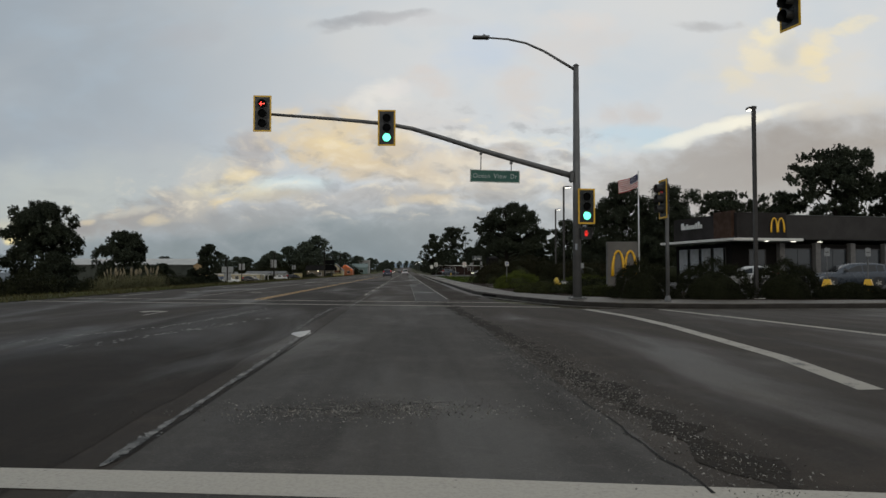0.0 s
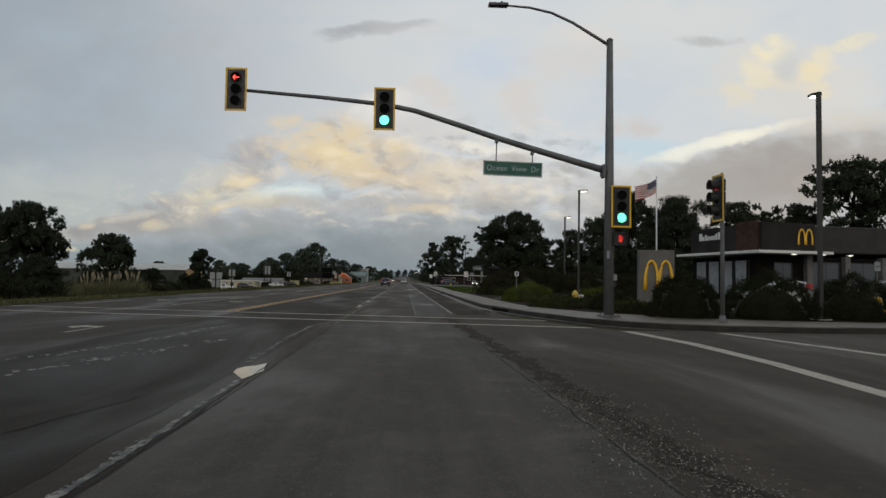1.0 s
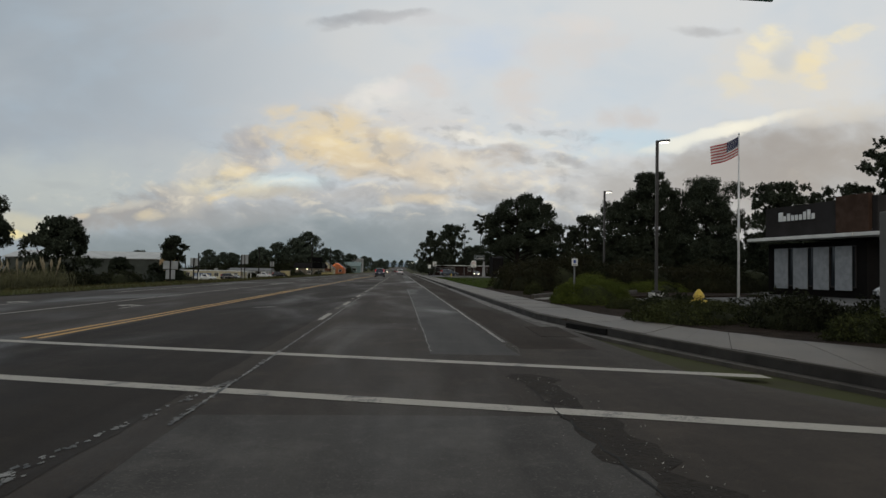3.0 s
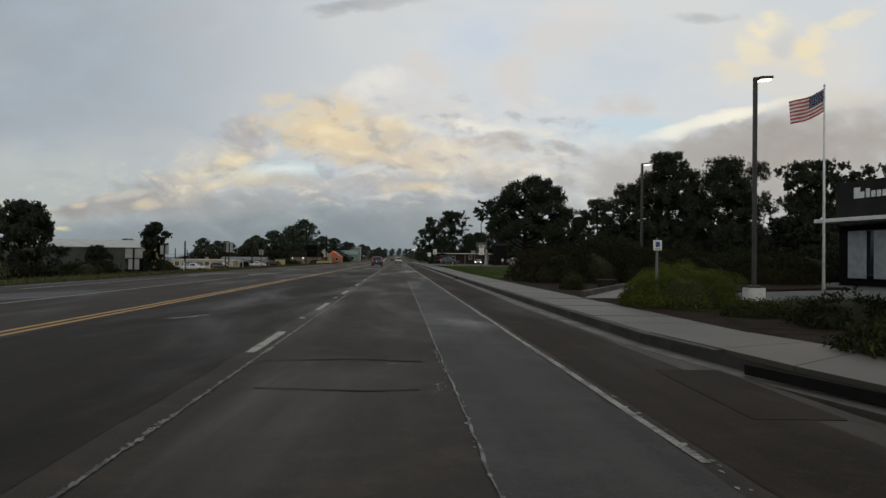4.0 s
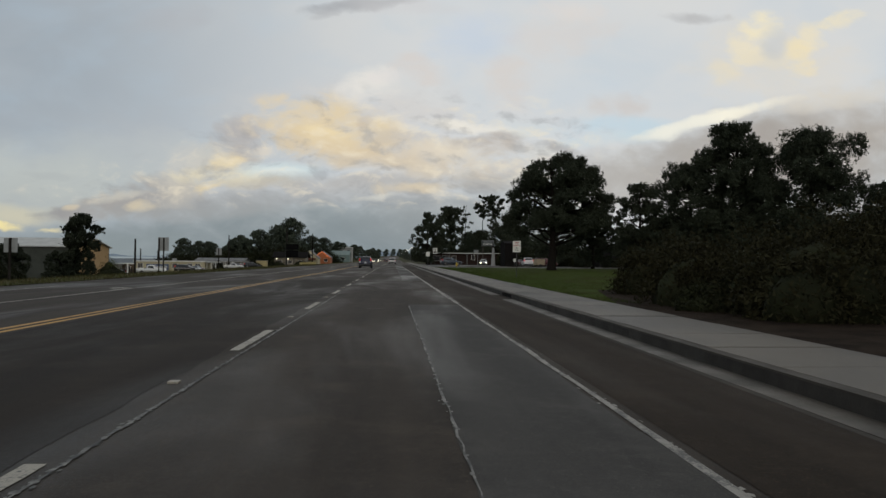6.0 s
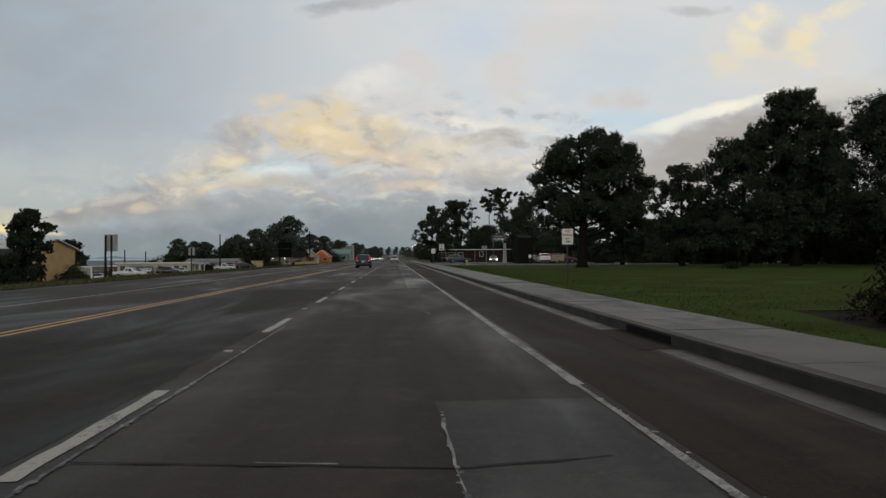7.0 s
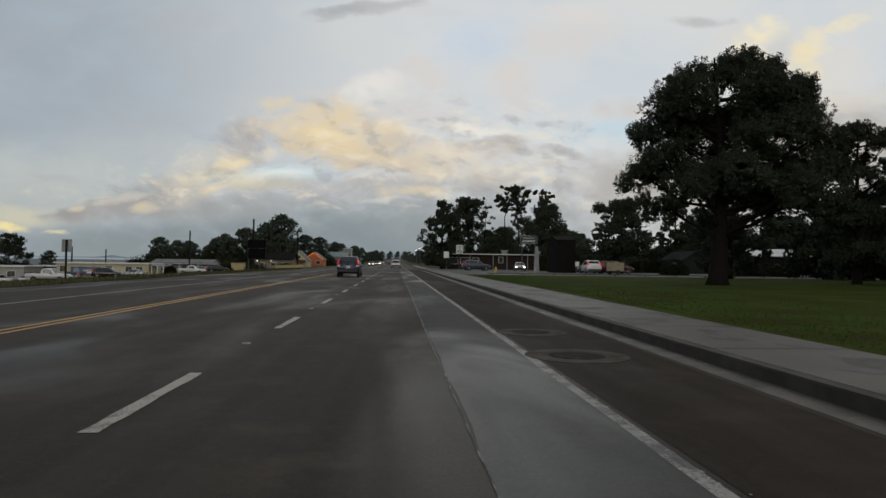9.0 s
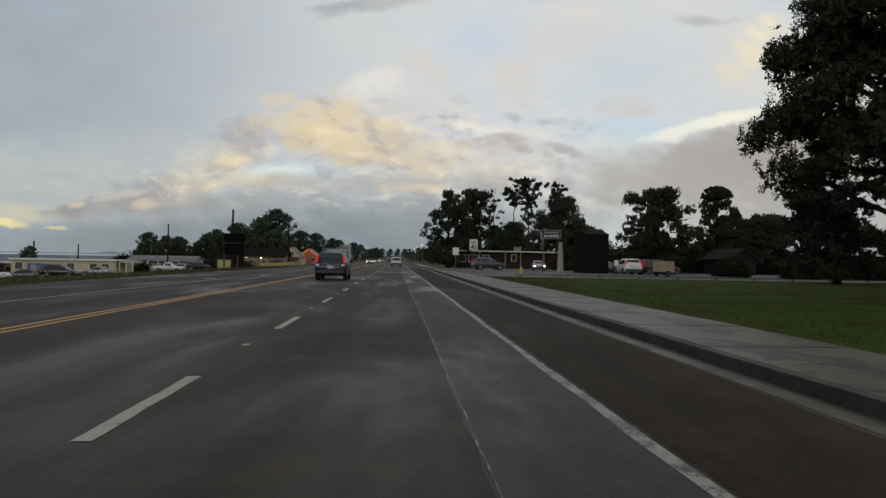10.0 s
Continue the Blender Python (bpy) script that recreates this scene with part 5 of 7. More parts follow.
for x, y, panels, h, posts in ((-19.9, 67.8, [(-0.34, 1.53, 0.64, 0.7), (0.34, 1.53, 0.64, 0.7), (-0.22, 0.72, 0.4, 0.8), (0.22, 0.72, 0.4, 0.8)], 1.92, (0.0,)), (-19.9, 74.5, [(-0.19, 1.9, 0.36, 0.76), (0.19, 1.9, 0.36, 0.76)], 2.28, (0.0,)),
                               (-21.7, 103.7, [(0, 2.75, 1.05, 1.3)], 3.35, (-0.4, 0.05)), (-21.8, 124.8, [(0, 2.3, 0.7, 0.85)], 2.7, (0.0,))):
    r, _ = post_sign("road_sign", "back of an aluminium road sign on dark timber posts", x, y, panels, h, land(x, y), (), SIGN_BACK, True, group="signs seen from behind", rz=-6)
    for px in posts:
        part("post", boxes(((px, -0.055, h / 2), (0.1, 0.09, h), 0, 0.006)), DARK_TIMBER, r)


def hydrant(x, y):
    r = thing("fire_hydrant", "squat yellow fire hydrant", "fire hydrant", pose(x, y, 0.15), "hydrants")
    ym = surface("hydrant_paint", (0.52, 0.36, 0.03), 0.5, 0, (0.3, 0.2, 0.03), 4, 40, 0.4)
    part("barrel", tubes(([(0, 0, 0), (0, 0, 0.06), (0, 0, 0.07), (0, 0, 0.5), (0, 0, 0.52), (0, 0, 0.58), (0, 0, 0.68), (0, 0, 0.74)], [0.17, 0.17, 0.11, 0.11, 0.15, 0.14, 0.08, 0.03], 14)), ym, r)
    for sx in (-0.15, 0.15):
        part("outlet", discs(((sx, 0, 0.4), 0.06, 0.12, "x", 10)), ym, r)
    part("pump_outlet", discs(((0, -0.15, 0.38), 0.08, 0.12, "y", 10)), ym, r)
    return r


hydrant(7.9, 24.9)
hydrant(11.0, 151.0)
for my, mw in ((86.8, 0.68), (89.8, 0.62)):
    r = thing("manhole", "round manhole cover in a pale concrete collar", "manhole", pose(2.55, my, 0), "manholes")
    part("collar", discs(((0, 0, 0.002), mw, 0.012, "z", 32)), surface("stained_collar", (0.048, 0.037, 0.027), 0.8, 0, (0.030, 0.023, 0.017), 3, 25, 0.5, spec=0.15), r)
    part("cover", discs(((0, 0, 0.006), mw * 0.52, 0.014, "z", 28)), surface("cast_iron", (0.019, 0.0145, 0.0115), 0.85, 0, (0.010, 0.008, 0.007), 6, 60, 0.5, 0.6, 45, spec=0.12), r)
    part("ring", discs(((0, 0, 0.004), mw * 0.55, 0.012, "z", 28)), CRACK, r)
for dx, dy in ((3.35, 21.8), (3.85, 59.4)):
    r = thing("storm_drain", "kerb storm drain with a dark opening and apron", "storm drain", pose(dx, dy, 0), "storm drains")
    part("apron", boxes(((-0.1, 0, 0.002), (0.75, 2.4, 0.01), -3)), SHOULDER, r)
    # solid near-black bar stands for the shade inside the drain mouth
    part("opening", boxes(((kerb_x(dy) - dx + 0.3 * (dy < 30), 0, 0.075), (0.04, 1.7, 0.11), 14 if dy < 30 else 0)), HOLLOW_DARK, r)

# ---- planting by the corner ----
LEAF_MID = surface("muted_shrub_leaves", (0.040, 0.045, 0.015), 0.85, 0, (0.022, 0.025, 0.011), 0.8, 5, 0.6, vary=0.4, island=True, spec=0.05)


def shrub(x, y, size, seed, leaves, leaf, mat=LEAF_SHRUB, label="low mounded green shrub in the mulch bed", group="bed shrubs", rz=0.0):
    return build_shrub("shrub", label, seed, size, leaves, leaf, mat, group=group, m=pose(x, y, 0.14, 0, 0, rz))


FEATHER = surface("feathery_leaves", (0.078, 0.094, 0.019), 0.9, 0, (0.042, 0.053, 0.012), 1.2, 7, 0.6, vary=0.35, island=True, spec=0.04)
build_shrub("shrub", "wide feathery yellow-green shrub beside the pavement", 21, (2.5, 2.2, 0.92), 80000, 0.022, FEATHER, group="bed shrubs", lumps=2, m=pose(7.15, 31.9, 0.14))
build_shrub("shrub", "feathery green shrub behind a wider one", 22, (1.6, 1.6, 0.92), 50000, 0.022, FEATHER, group="bed shrubs", lumps=2, m=pose(7.2, 33.4, 0.14))
build_shrub("hedge", "low clipped bright green hedge beyond the footpath", 29, (4.8, 1.5, 0.72), 30000, 0.045, FEATHER, "hedge", "bed shrubs", 8, pose(16.5, 50.2, 0.12, 0, 0, 20))
for i, (x, y, w) in enumerate(((8.6, 29.6, 1.8), (9.8, 28.6, 2.0), (8.3, 27.9, 1.5), (10.2, 31.0, 1.7), (9.2, 25.8, 1.6), (7.4, 28.9, 1.2))):
    shrub(x, y, (w, w * 0.8, 0.34), 340 + i, 6000, 0.035, LEAF_MID, label="low green ground cover in the mulch bed")
shrub(7.0, 23.2, (2.6, 2.4, 0.5), 23, 16000, 0.045, LEAF_MID, "low muted green shrub beside the pavement")
shrub(8.6, 21.6, (2.0, 1.8, 0.7), 24, 6000, 0.06, LEAF_DARK)
shrub(9.8, 20.0, (2.4, 1.8, 0.8), 25, 6000, 0.06, LEAF_DARK)
shrub(8.4, 19.0, (1.6, 1.2, 0.5), 26, 7000, 0.045, LEAF_MID)
shrub(7.9, 26.8, (1.6, 1.4, 0.6), 27, 4000, 0.06, LEAF_DARK)
shrub(9.3, 23.6, (2.6, 2.0, 0.7), 28, 6000, 0.06, LEAF_DARK)
for i, (x, y, w, h) in enumerate(((9.25, 16.1, 2.0, 1.28), (12.05, 16.0, 2.8, 1.3), (14.95, 16.1, 2.5, 1.28), (17.6, 16.1, 2.5, 0.5), (20.4, 16.2, 2.8, 0.42), (23.4, 16.4, 2.8, 0.4))):
    build_shrub("shrub", "dark clipped rounded shrub beside the pavement", 40 + i, (w, 2.2, h), 26000 if i < 4 else 9000, 0.035 if i < 4 else 0.05, LEAF_DARK, group="hedge shrubs", lumps=0, m=pose(x, y, 0.14))
LEAF_HEDGE = surface("brownish_hedge_leaves", (0.024, 0.0225, 0.0105), 0.85, 0, (0.015, 0.0145, 0.008), 0.6, 5, 0.6, vary=0.4, island=True, spec=0.05)
for i, (x, y, w, h, d) in enumerate(((7.6, 53.6, 2.6, 1.5, 2.6), (8.6, 50.2, 3.4, 1.9, 3.2), (10.2, 50.6, 3.6, 2.0, 3.0), (12.8, 52.6, 3.8, 2.0, 3.0), (16.6, 54.4, 4.2, 1.9, 3.0), (9.4, 54.6, 3.2, 1.8, 3.2), (9.1, 59.0, 3.2, 1.8, 3.4), (12.4, 52.5, 4.4, 2.0, 4.4), (16.6, 53.0, 5.0, 2.0, 5.0), (10.4, 61.0, 3.0, 1.3, 2.6), (14.5, 59.5, 5.0, 1.8, 4.0), (21.0, 52.5, 4.5, 1.9, 4), (19.5, 58.0, 5, 1.9, 4.0))):
    shrub(x, y, (w, d, h), 60 + i, 17000, 0.07, LEAF_HEDGE, "dense dark shrub of a tall informal hedge", "tall hedge")
rngs = random.Random(12)
for i in range(16):
    q = i / 15
    x, y = 7.6 + 9.4 * q + rngs.uniform(-0.5, 0.5), 51.6 - 1.6 * math.sin(q * 1.6) + rngs.uniform(-0.7, 0.6) + 1.8 * q
    w = rngs.uniform(1.3, 2.6)
    shrub(x, y, (w, w * rngs.uniform(0.8, 1.2), rngs.uniform(0.9, 2.45) * (0.75 + 0.4 * min(q * 3, 1) * 0.8)), 300 + i, 9000, 0.062, LEAF_HEDGE if i % 3 else LEAF_DARK, "dense dark shrub of a tall informal hedge", "tall hedge")
for i, (x, y, w, h, d) in enumerate(((24, 60.5, 5.2, 2.3, 3.6), (28.6, 61, 5.2, 2.1, 3.6), (33, 62, 5.2, 2.3, 3.6), (23.5, 55.5, 4.4, 1.8, 4.0), (38, 62.5, 5.4, 2.2, 3.6))):
    shrub(x, y, (w, d, h), 160 + i, 6000, 0.10, LEAF_DARK, "dense dark shrub of a tall informal hedge", "tall hedge")
screen = build_shrub("hedge", "long dark hedge closing off the lawn", 170, (13, 5, 4.2), 9000, 0.24, LEAF_DARK, "hedge", "far hedges", 9, pose(77, 150, 0.1))
for x, y, a, s in ((42, 158, 0, 0.5), (48, 160, 90, 0.5), (53, 157, 20, 0.5), (59, 158, 60, 0.5), (65, 155, 60, 0.5), (89, 146, 30, 1.0), (101, 140, 10, 1.1), (36, 163, 80, 0.5), (33, 188, 0, 0.95), (41, 190, 20, 0.85), (28.5, 184, 50, 0.6), (51.5, 190, 0, 0.8), (66, 182, 10, 0.55), (76, 184, 10, 0.55), (88, 182, 10, 0.6), (40, 197, 0, 1.2), (48, 199, 10, 1.35), (57, 202, 0, 1.3), (30.5, 200, 30, 1.0), (66, 212, 0, 1.4), (84, 214, 0, 1.5), (100, 165, 0, 1.3), (112, 118, 90, 1.2), (110, 130, 60, 1.2), (-36, 372, 0, 1.6), (-46, 366, 5, 2.0), (-58, 370, 0, 2.2), (-70, 368, 8, 2.2), (-82, 372, 0, 2.0), (-94, 378, 0, 1.8), (-106, 380, 0, 1.6)):
    copy_thing(screen, Matrix.LocRotScale((x, y, min(land(x, y), 0) + 0.1), Euler((0, 0, radians(a))), (s, s, s)))
shrub(6.86, 41.5, (0.9, 0.9, 0.62), 81, 9000, 0.03, LEAF_MID, "small pointed green shrub alone in the mulch")
r = thing("utility_box", "low dark green utility box in the mulch bed", "utility box", pose(8.9, 43.8, 0.15, 0, 0, 12))
part("body", boxes(((0, 0, 0.15), (0.66, 0.36, 0.30), 0, 0.02)), DARK_TIMBER, r)
part("lid", boxes(((0, 0, 0.325), (0.74, 0.44, 0.05), 0, 0.015)), KERB_FACE, r)


def plume_grass(x, y, n, h, seed, label="clump of pampas grass with pale plumes", z=None):
    rng = np.random.default_rng(seed)
    r = thing("pampas_grass", label, "ornamental grass", pose(x, y, land(x, y) if z is None else z), "pampas grass")
    c = rng.normal(size=(2500, 3)) * (0.6, 0.6, 0.3) + (0, 0, h * 0.3)
    v, f = leaf_soup(rng, c, 0.26, 3.0, 0.05)
    from_arrays("tuft", v.tolist(), f.tolist(), surface("dry_blades", (0.10, 0.095, 0.04), 0.9, 0, (0.06, 0.06, 0.03), 1, 8, 0.5, vary=0.3, island=True), r)
    for i in range(n):
        a, lean_ = rng.uniform(0, 6.28), rng.uniform(0.1, 0.35) * h
        top = (math.cos(a) * lean_ * 1.5, math.sin(a) * lean_ * 1.5, h * rng.uniform(0.8, 1.05))
        bm = tubes(([(0.1 * math.cos(a), 0.1 * math.sin(a), 0), (top[0] * 0.8, top[1] * 0.8, top[2] * 0.7), (top[0] * 0.9, top[1] * 0.9, top[2] * 0.84), top], [0.015, 0.012, 0.07, 0.01], 6))
        part("plume", bm, PAMPAS, r)
    return r


for i, (x, y) in enumerate(((-26.0, 52), (-24.6, 53), (-23.4, 54.5))):
    plume_grass(x, y, 12, 2.1, 90 + i)
for i, (x, y, w, h) in enumerate(((-32, 50, 6, 2.0), (-38, 48, 7, 2.4), (-29, 58, 5, 1.6), (-27, 66, 5, 1.2), (-35, 74, 6, 1.8), (-34, 92, 6, 1.8), (-40, 108, 6, 2.0), (-46, 60, 7, 3.0))):
    build_shrub("shrub", "wild dark roadside scrub below a cypress", 120 + i, (w, w * 0.7, h), 5000, 0.16, LEAF_DARK, group="roadside scrub", m=pose(x, y, land(x, y)))

# ---- trees ----
PINE = "dark spreading pine with a tapered trunk on the lawn"


def plant(tree, x, y, z=None, rz=0.0, s=1.0):
    tree.matrix_world = Matrix.LocRotScale((x, y, (land(x, y) + 0.02) if z is None else z), Euler((0, 0, radians(rz))), (s, s, s))
    return tree


BROAD = [(-4.0, 0.5, 6.4, 1.5), (-3.8, -1.2, 7.6, 1.3), (-2.8, 1.0, 8.8, 1.5), (-2.0, -1.0, 10.6, 1.4), (-0.7, 0.6, 12.2, 1.3), (1.3, 0.2, 12.8, 1.3), (-2.6, -2.2, 5.6, 1.4),
         (1.0, -1.8, 11.2, 1.6), (3.2, 0.4, 12.2, 1.1), (4.5, -0.6, 11.6, 1.1), (5.2, 0.5, 10.4, 1.2), (5.5, -0.8, 8.8, 1.4), (6.2, 0.6, 7.8, 1.4), (-0.8, 2.0, 9.4, 1.9), (2.2, 2.2, 9.8, 1.9),
         (1.4, -2.4, 8.4, 1.8), (3.4, -1.8, 9.4, 1.5), (3.8, 1.6, 7.4, 2.0), (-0.2, -2.8, 6.4, 1.6), (2.2, 2.8, 6.6, 1.9), (5.0, -1.6, 6.2, 1.5), (3.0, -2.4, 5.4, 1.3), (-1.4, 2.6, 7.0, 1.6),
         (-3.3, -0.4, 10.4, 1.4), (-2.4, 0.8, 11.9, 1.2), (-4.0, 0.2, 9.3, 1.2), (-3.0, 1.6, 4.9, 1.2), (1.4, 0.6, 13.3, 0.8), (3.4, 0.4, 12.9, 0.7),
         (-1.6, -1.4, 5.9, 1.5), (2.6, 0.0, 5.6, 1.6), (4.9, 0.6, 5.2, 1.4), (1.0, 1.4, 7.2, 1.7), (3.4, -0.4, 10.6, 1.5), (1.2, -0.6, 10.2, 1.6)]
plant(build_tree("pine_tree", "broad dark pine standing alone on the lawn", 3, 14.1, 11.6, 3.9, 300, 310000, 0.068, trunk=0.036, lean=0.3, gaps=16, flat=0.72, lobes=BROAD, fill=0.0), 19.0, 116.5, 0.15)
plant(build_tree("pine_tree", PINE, 4, 18.2, 11.0, 3.0, 320, 150000, 0.092, shape="broad", flat=0.75, gaps=10), 41.4, 116.5, 0.15)
plant(build_tree("pine_tree", PINE, 5, 13.2, 12.0, 1.6, 300, 120000, 0.097, flat=0.75, gaps=10), 37.0, 118.5, 0.15)
plant(build_tree("pine_tree", PINE, 6, 17.0, 13.0, 2.0, 320, 140000, 0.096, shape="broad", flat=0.75, gaps=10), 49.0, 113.0, 0.15)
plant(build_tree("pine_tree", "slender dark pine beside a broad one on the lawn", 7, 11.4, 8.0, 1.5, 180, 90000, 0.085, fill=0.5), 32.2, 123.0, 0.12)
plant(build_tree("pine_tree", "dark pine behind the lawn", 8, 10.2, 8.2, 0.6, 130, 60000, 0.12, fill=0.5), 30.2, 137.0, 0.12)
wide = build_tree("cypress_tree", "dark umbrella-shaped cypress beyond the lawn", 9, 11.4, 12.0, 0.6, 150, 30000, 0.22, flat=0.5, fill=0.45)
plant(wide, 36.2, 184.0, 0.1, 0, 1.05)
for x, y, s, a in ((62, 214, 0.9, 200), (78, 208, 0.9, 20), (92, 204, 1.0, 90), (53.5, 187, 0.7, 130)):
    copy_thing(wide, Matrix.LocRotScale((x, y, 0.1), Euler((0, 0, radians(a))), (s, s, s)))
plant(build_tree("pine_tree", "dark upright pine beyond the lawn", 20, 13.0, 8.4, 0.6, 130, 45000, 0.18, fill=0.5), 47.6, 190.0, 0.1)
row = build_tree("pine_tree", "low dark pine of the belt closing the lawn", 19, 8.4, 11.0, 0.1, 150, 14000, 0.34, gaps=0, shape="broad", flat=0.9, fill=0.6, group="pine belt")
plant(row, 44.0, 141.0, 0.1)
for x, y, s, a in ((53, 138, 1.05, 60), (61, 134, 1.1, 130), (70, 131, 1.0, 200), (79, 127, 1.15, 20), (88, 122, 1.0, 280), (97, 118, 1.2, 100), (106, 110, 1.1, 10), (57, 128, 0.9, 320), (66, 122, 1.0, 45), (76, 117, 1.0, 160), (86, 111, 1.1, 240), (60, 112, 1.0, 70), (70, 216, 1.3, 20), (82, 214, 1.4, 100), (95, 212, 1.3, 200)):
    copy_thing(row, Matrix.LocRotScale((x, y, 0.1), Euler((0, 0, radians(a))), (s, s, s)))
# tall trees behind the restaurant
back = build_tree("pine_tree", "tall dark pine behind the restaurant", 10, 19.0, 14.0, 4.0, 150, 26000, 0.29, flat=0.7, shape="umbrella", fill=0.4)
plant(back, 62.0, 84.0, 0.05)
for x, y, s, a in ((74.0, 88.0, 0.86, 70), (50, 93.0, 0.72, 150), (57.5, 91.0, 0.70, 250), (84, 96, 1.0, 20), (72, 128, 0.7, 100), (52, 130.0, 0.72, 30), (95, 110, 0.9, 300)):
    copy_thing(back, Matrix.LocRotScale((x, y, 0.05), Euler((0, 0, radians(a))), (s, s, s)))
# clump beyond the coffee house
plant(build_tree("far_pine", "dense dark roadside pine beyond the coffee house", 12, 13.2, 9.6, 0.8, 150, 40000, 0.17, shape="broad", flat=0.8, fill=0.5, gaps=6), 8.9, 208.0, 0.1)
plant(build_tree("far_pine", "dense dark roadside pine beyond the coffee house", 13, 18.6, 12.5, 2.0, 150, 40000, 0.22, shape="broad", flat=0.7, fill=0.5, gaps=8), 18.9, 252.8, 0.1)
tall = build_tree("tall_pine", "tall thin wind-shaped pine with an open crown", 14, 25.0, 9.5, 15.5, 60, 16000, 0.24, flat=0.45, shape="umbrella", trunk=0.011, lean=2.4, gaps=2)
plant(tall, 31.5, 276.0, 0.1)
for x, y, s, a in ((36.5, 279.7, 1.03, 40), (43.5, 273.6, 0.95, 75), (35.5, 272, 0.68, 250)):
    copy_thing(tall, Matrix.LocRotScale((x, y, 0.1), Euler((0, 0, radians(a))), (s * 0.85, s * 0.85, s)))
plant(build_tree("thin_tree", "thin half-bare tree among dense pines", 18, 20.6, 6.0, 6.5, 50, 5200, 0.20, flat=0.5, trunk=0.010, gaps=4), 24.0, 260.0, 0.1)
cone = build_tree("conifer", "dark broad cone-shaped conifer beside the coffee house", 15, 15.4, 20.0, 0.3, 210, 48000, 0.22, shape="cone", gaps=0, fill=0.6)
plant(cone, 34.8, 235.0, 0.1)
for x, y, s, a in ((29.0, 260, 0.74, 40), (23.5, 240, 0.5, 80), (46, 247, 0.6, 10)):
    copy_thing(cone, Matrix.LocRotScale((x, y, 0.1), Euler((0, 0, radians(a))), (s, s, s)))
# seaward side
plant(build_tree("pine_tree", "tall dark pine on the seaward side of the road", 16, 14.2, 13.0, 1.0, 230, 120000, 0.13, flat=0.7, gaps=8, fill=0.5), -54.0, 94.0)
plant(build_tree("pine_tree", "tall dark pine on the seaward side of the road", 26, 15.0, 13.0, 1.0, 200, 80000, 0.15, flat=0.7, gaps=8, fill=0.5), -68.0, 97.0)
seaward = build_tree("cypress_tree", "dark rounded cypress above a clump of pampas grass", 27, 8.8, 9.2, 0.2, 150, 36000, 0.16, gaps=1, flat=0.8, fill=0.55)
plant(seaward, -41.2, 92.0)
for x, y, s, a in ((-49.0, 88, 0.7, 90), (-62, 84, 0.9, 250), (-78, 92, 1.1, 60), (-90, 110, 1.1, 10), (-47.2, 125.0, 0.56, 170), (-100, 140, 1.0, 40)):
    copy_thing(seaward, Matrix.LocRotScale((x, y, land(x, y)), Euler((0, 0, radians(a))), (s, s, s)))
plant(build_tree("cypress_tree", "dark wind-bent cypress leaning before an ochre gable", 28, 7.9, 6.4, 0.0, 130, 60000, 0.11, lean=1.2, gaps=0, fill=0.6, flat=0.9, trunk=0.02), -38.6, 122.4)
plant(build_tree("fir_tree", "feathery dark fir behind low cream buildings", 29, 10.4, 11.5, 0.4, 120, 14000, 0.22, shape="cone", flat=0.4, gaps=2, trunk=0.014, fill=0.6), -83.6, 230.3)
euc = build_tree("far_tree", "tall dark windswept tree in the distance", 17, 24.0, 22.0, 1.0, 170, 6000, 0.68, LEAF_EUC, flat=0.7, lean=3.0, fill=0.5, gaps=6)
plant(euc, -53.0, 380.0)
for x, y, s, a in ((-60, 388, 0.90, 60), (-66, 384, 0.80, 140), (-76, 392, 0.70, 210), (-85, 396, 0.58, 20), (-42, 392, 0.62, 300), (-95, 392, 0.56, 90), (-104, 388, 0.62, 170), (-112, 396, 0.42, 40), (-31, 450, 0.5, 70), (-27, 520, 0.5, 100), (-25, 600, 0.5, 200), (-140, 360, 0.35, 0), (-70, 372, 0.62, 250), (-90, 380, 0.52, 330), (-48, 372, 0.62, 190), (-36, 400, 0.58, 120), (-80, 378, 0.6, 20), (-98, 384, 0.56, 50), (-32, 420, 0.5, 10),
                   (16, 300, 0.36, 10), (22, 330, 0.45, 80), (18, 380, 0.4, 150), (30, 290, 0.5, 220), (20, 450, 0.4, 30), (22, 540, 0.4, 100), (20, 660, 0.4, 60), (-24, 720, 0.42, 140), (26, 800, 0.5, 0), (-28, 860, 0.5, 33),
                   (70, 235, 0.42, 20), (86, 240, 0.5, 80), (102, 230, 0.45, 140), (120, 215, 0.5, 10), (135, 190, 0.5, 70), (150, 160, 0.5, 200), (160, 130, 0.5, 20), (140, 110, 0.45, 120), (125, 150, 0.42, 60), (118, 180, 0.4, 250), (150, 85, 0.5, 0), (58, 245, 0.42, 60), (44, 240, 0.4, 150), (-17, 560, 0.34, 15), (-16, 640, 0.36, 80), (14, 480, 0.3, 140), (13, 600, 0.34, 200), (13, 720, 0.36, 260), (-17, 780, 0.4, 300), (-19, 920, 0.5, 30), (16, 920, 0.5, 90), (-12, 1250, 0.6, 10), (14, 1200, 0.6, 120), (2, 1500, 0.7, 60), (-40, 1400, 0.8, 70), (45, 1400, 0.8, 190), (-70, 1300, 0.7, 20)):
    copy_thing(euc, Matrix.LocRotScale((x, y, land(x, y)), Euler((0, 0, radians(a))), (s, s, s)))
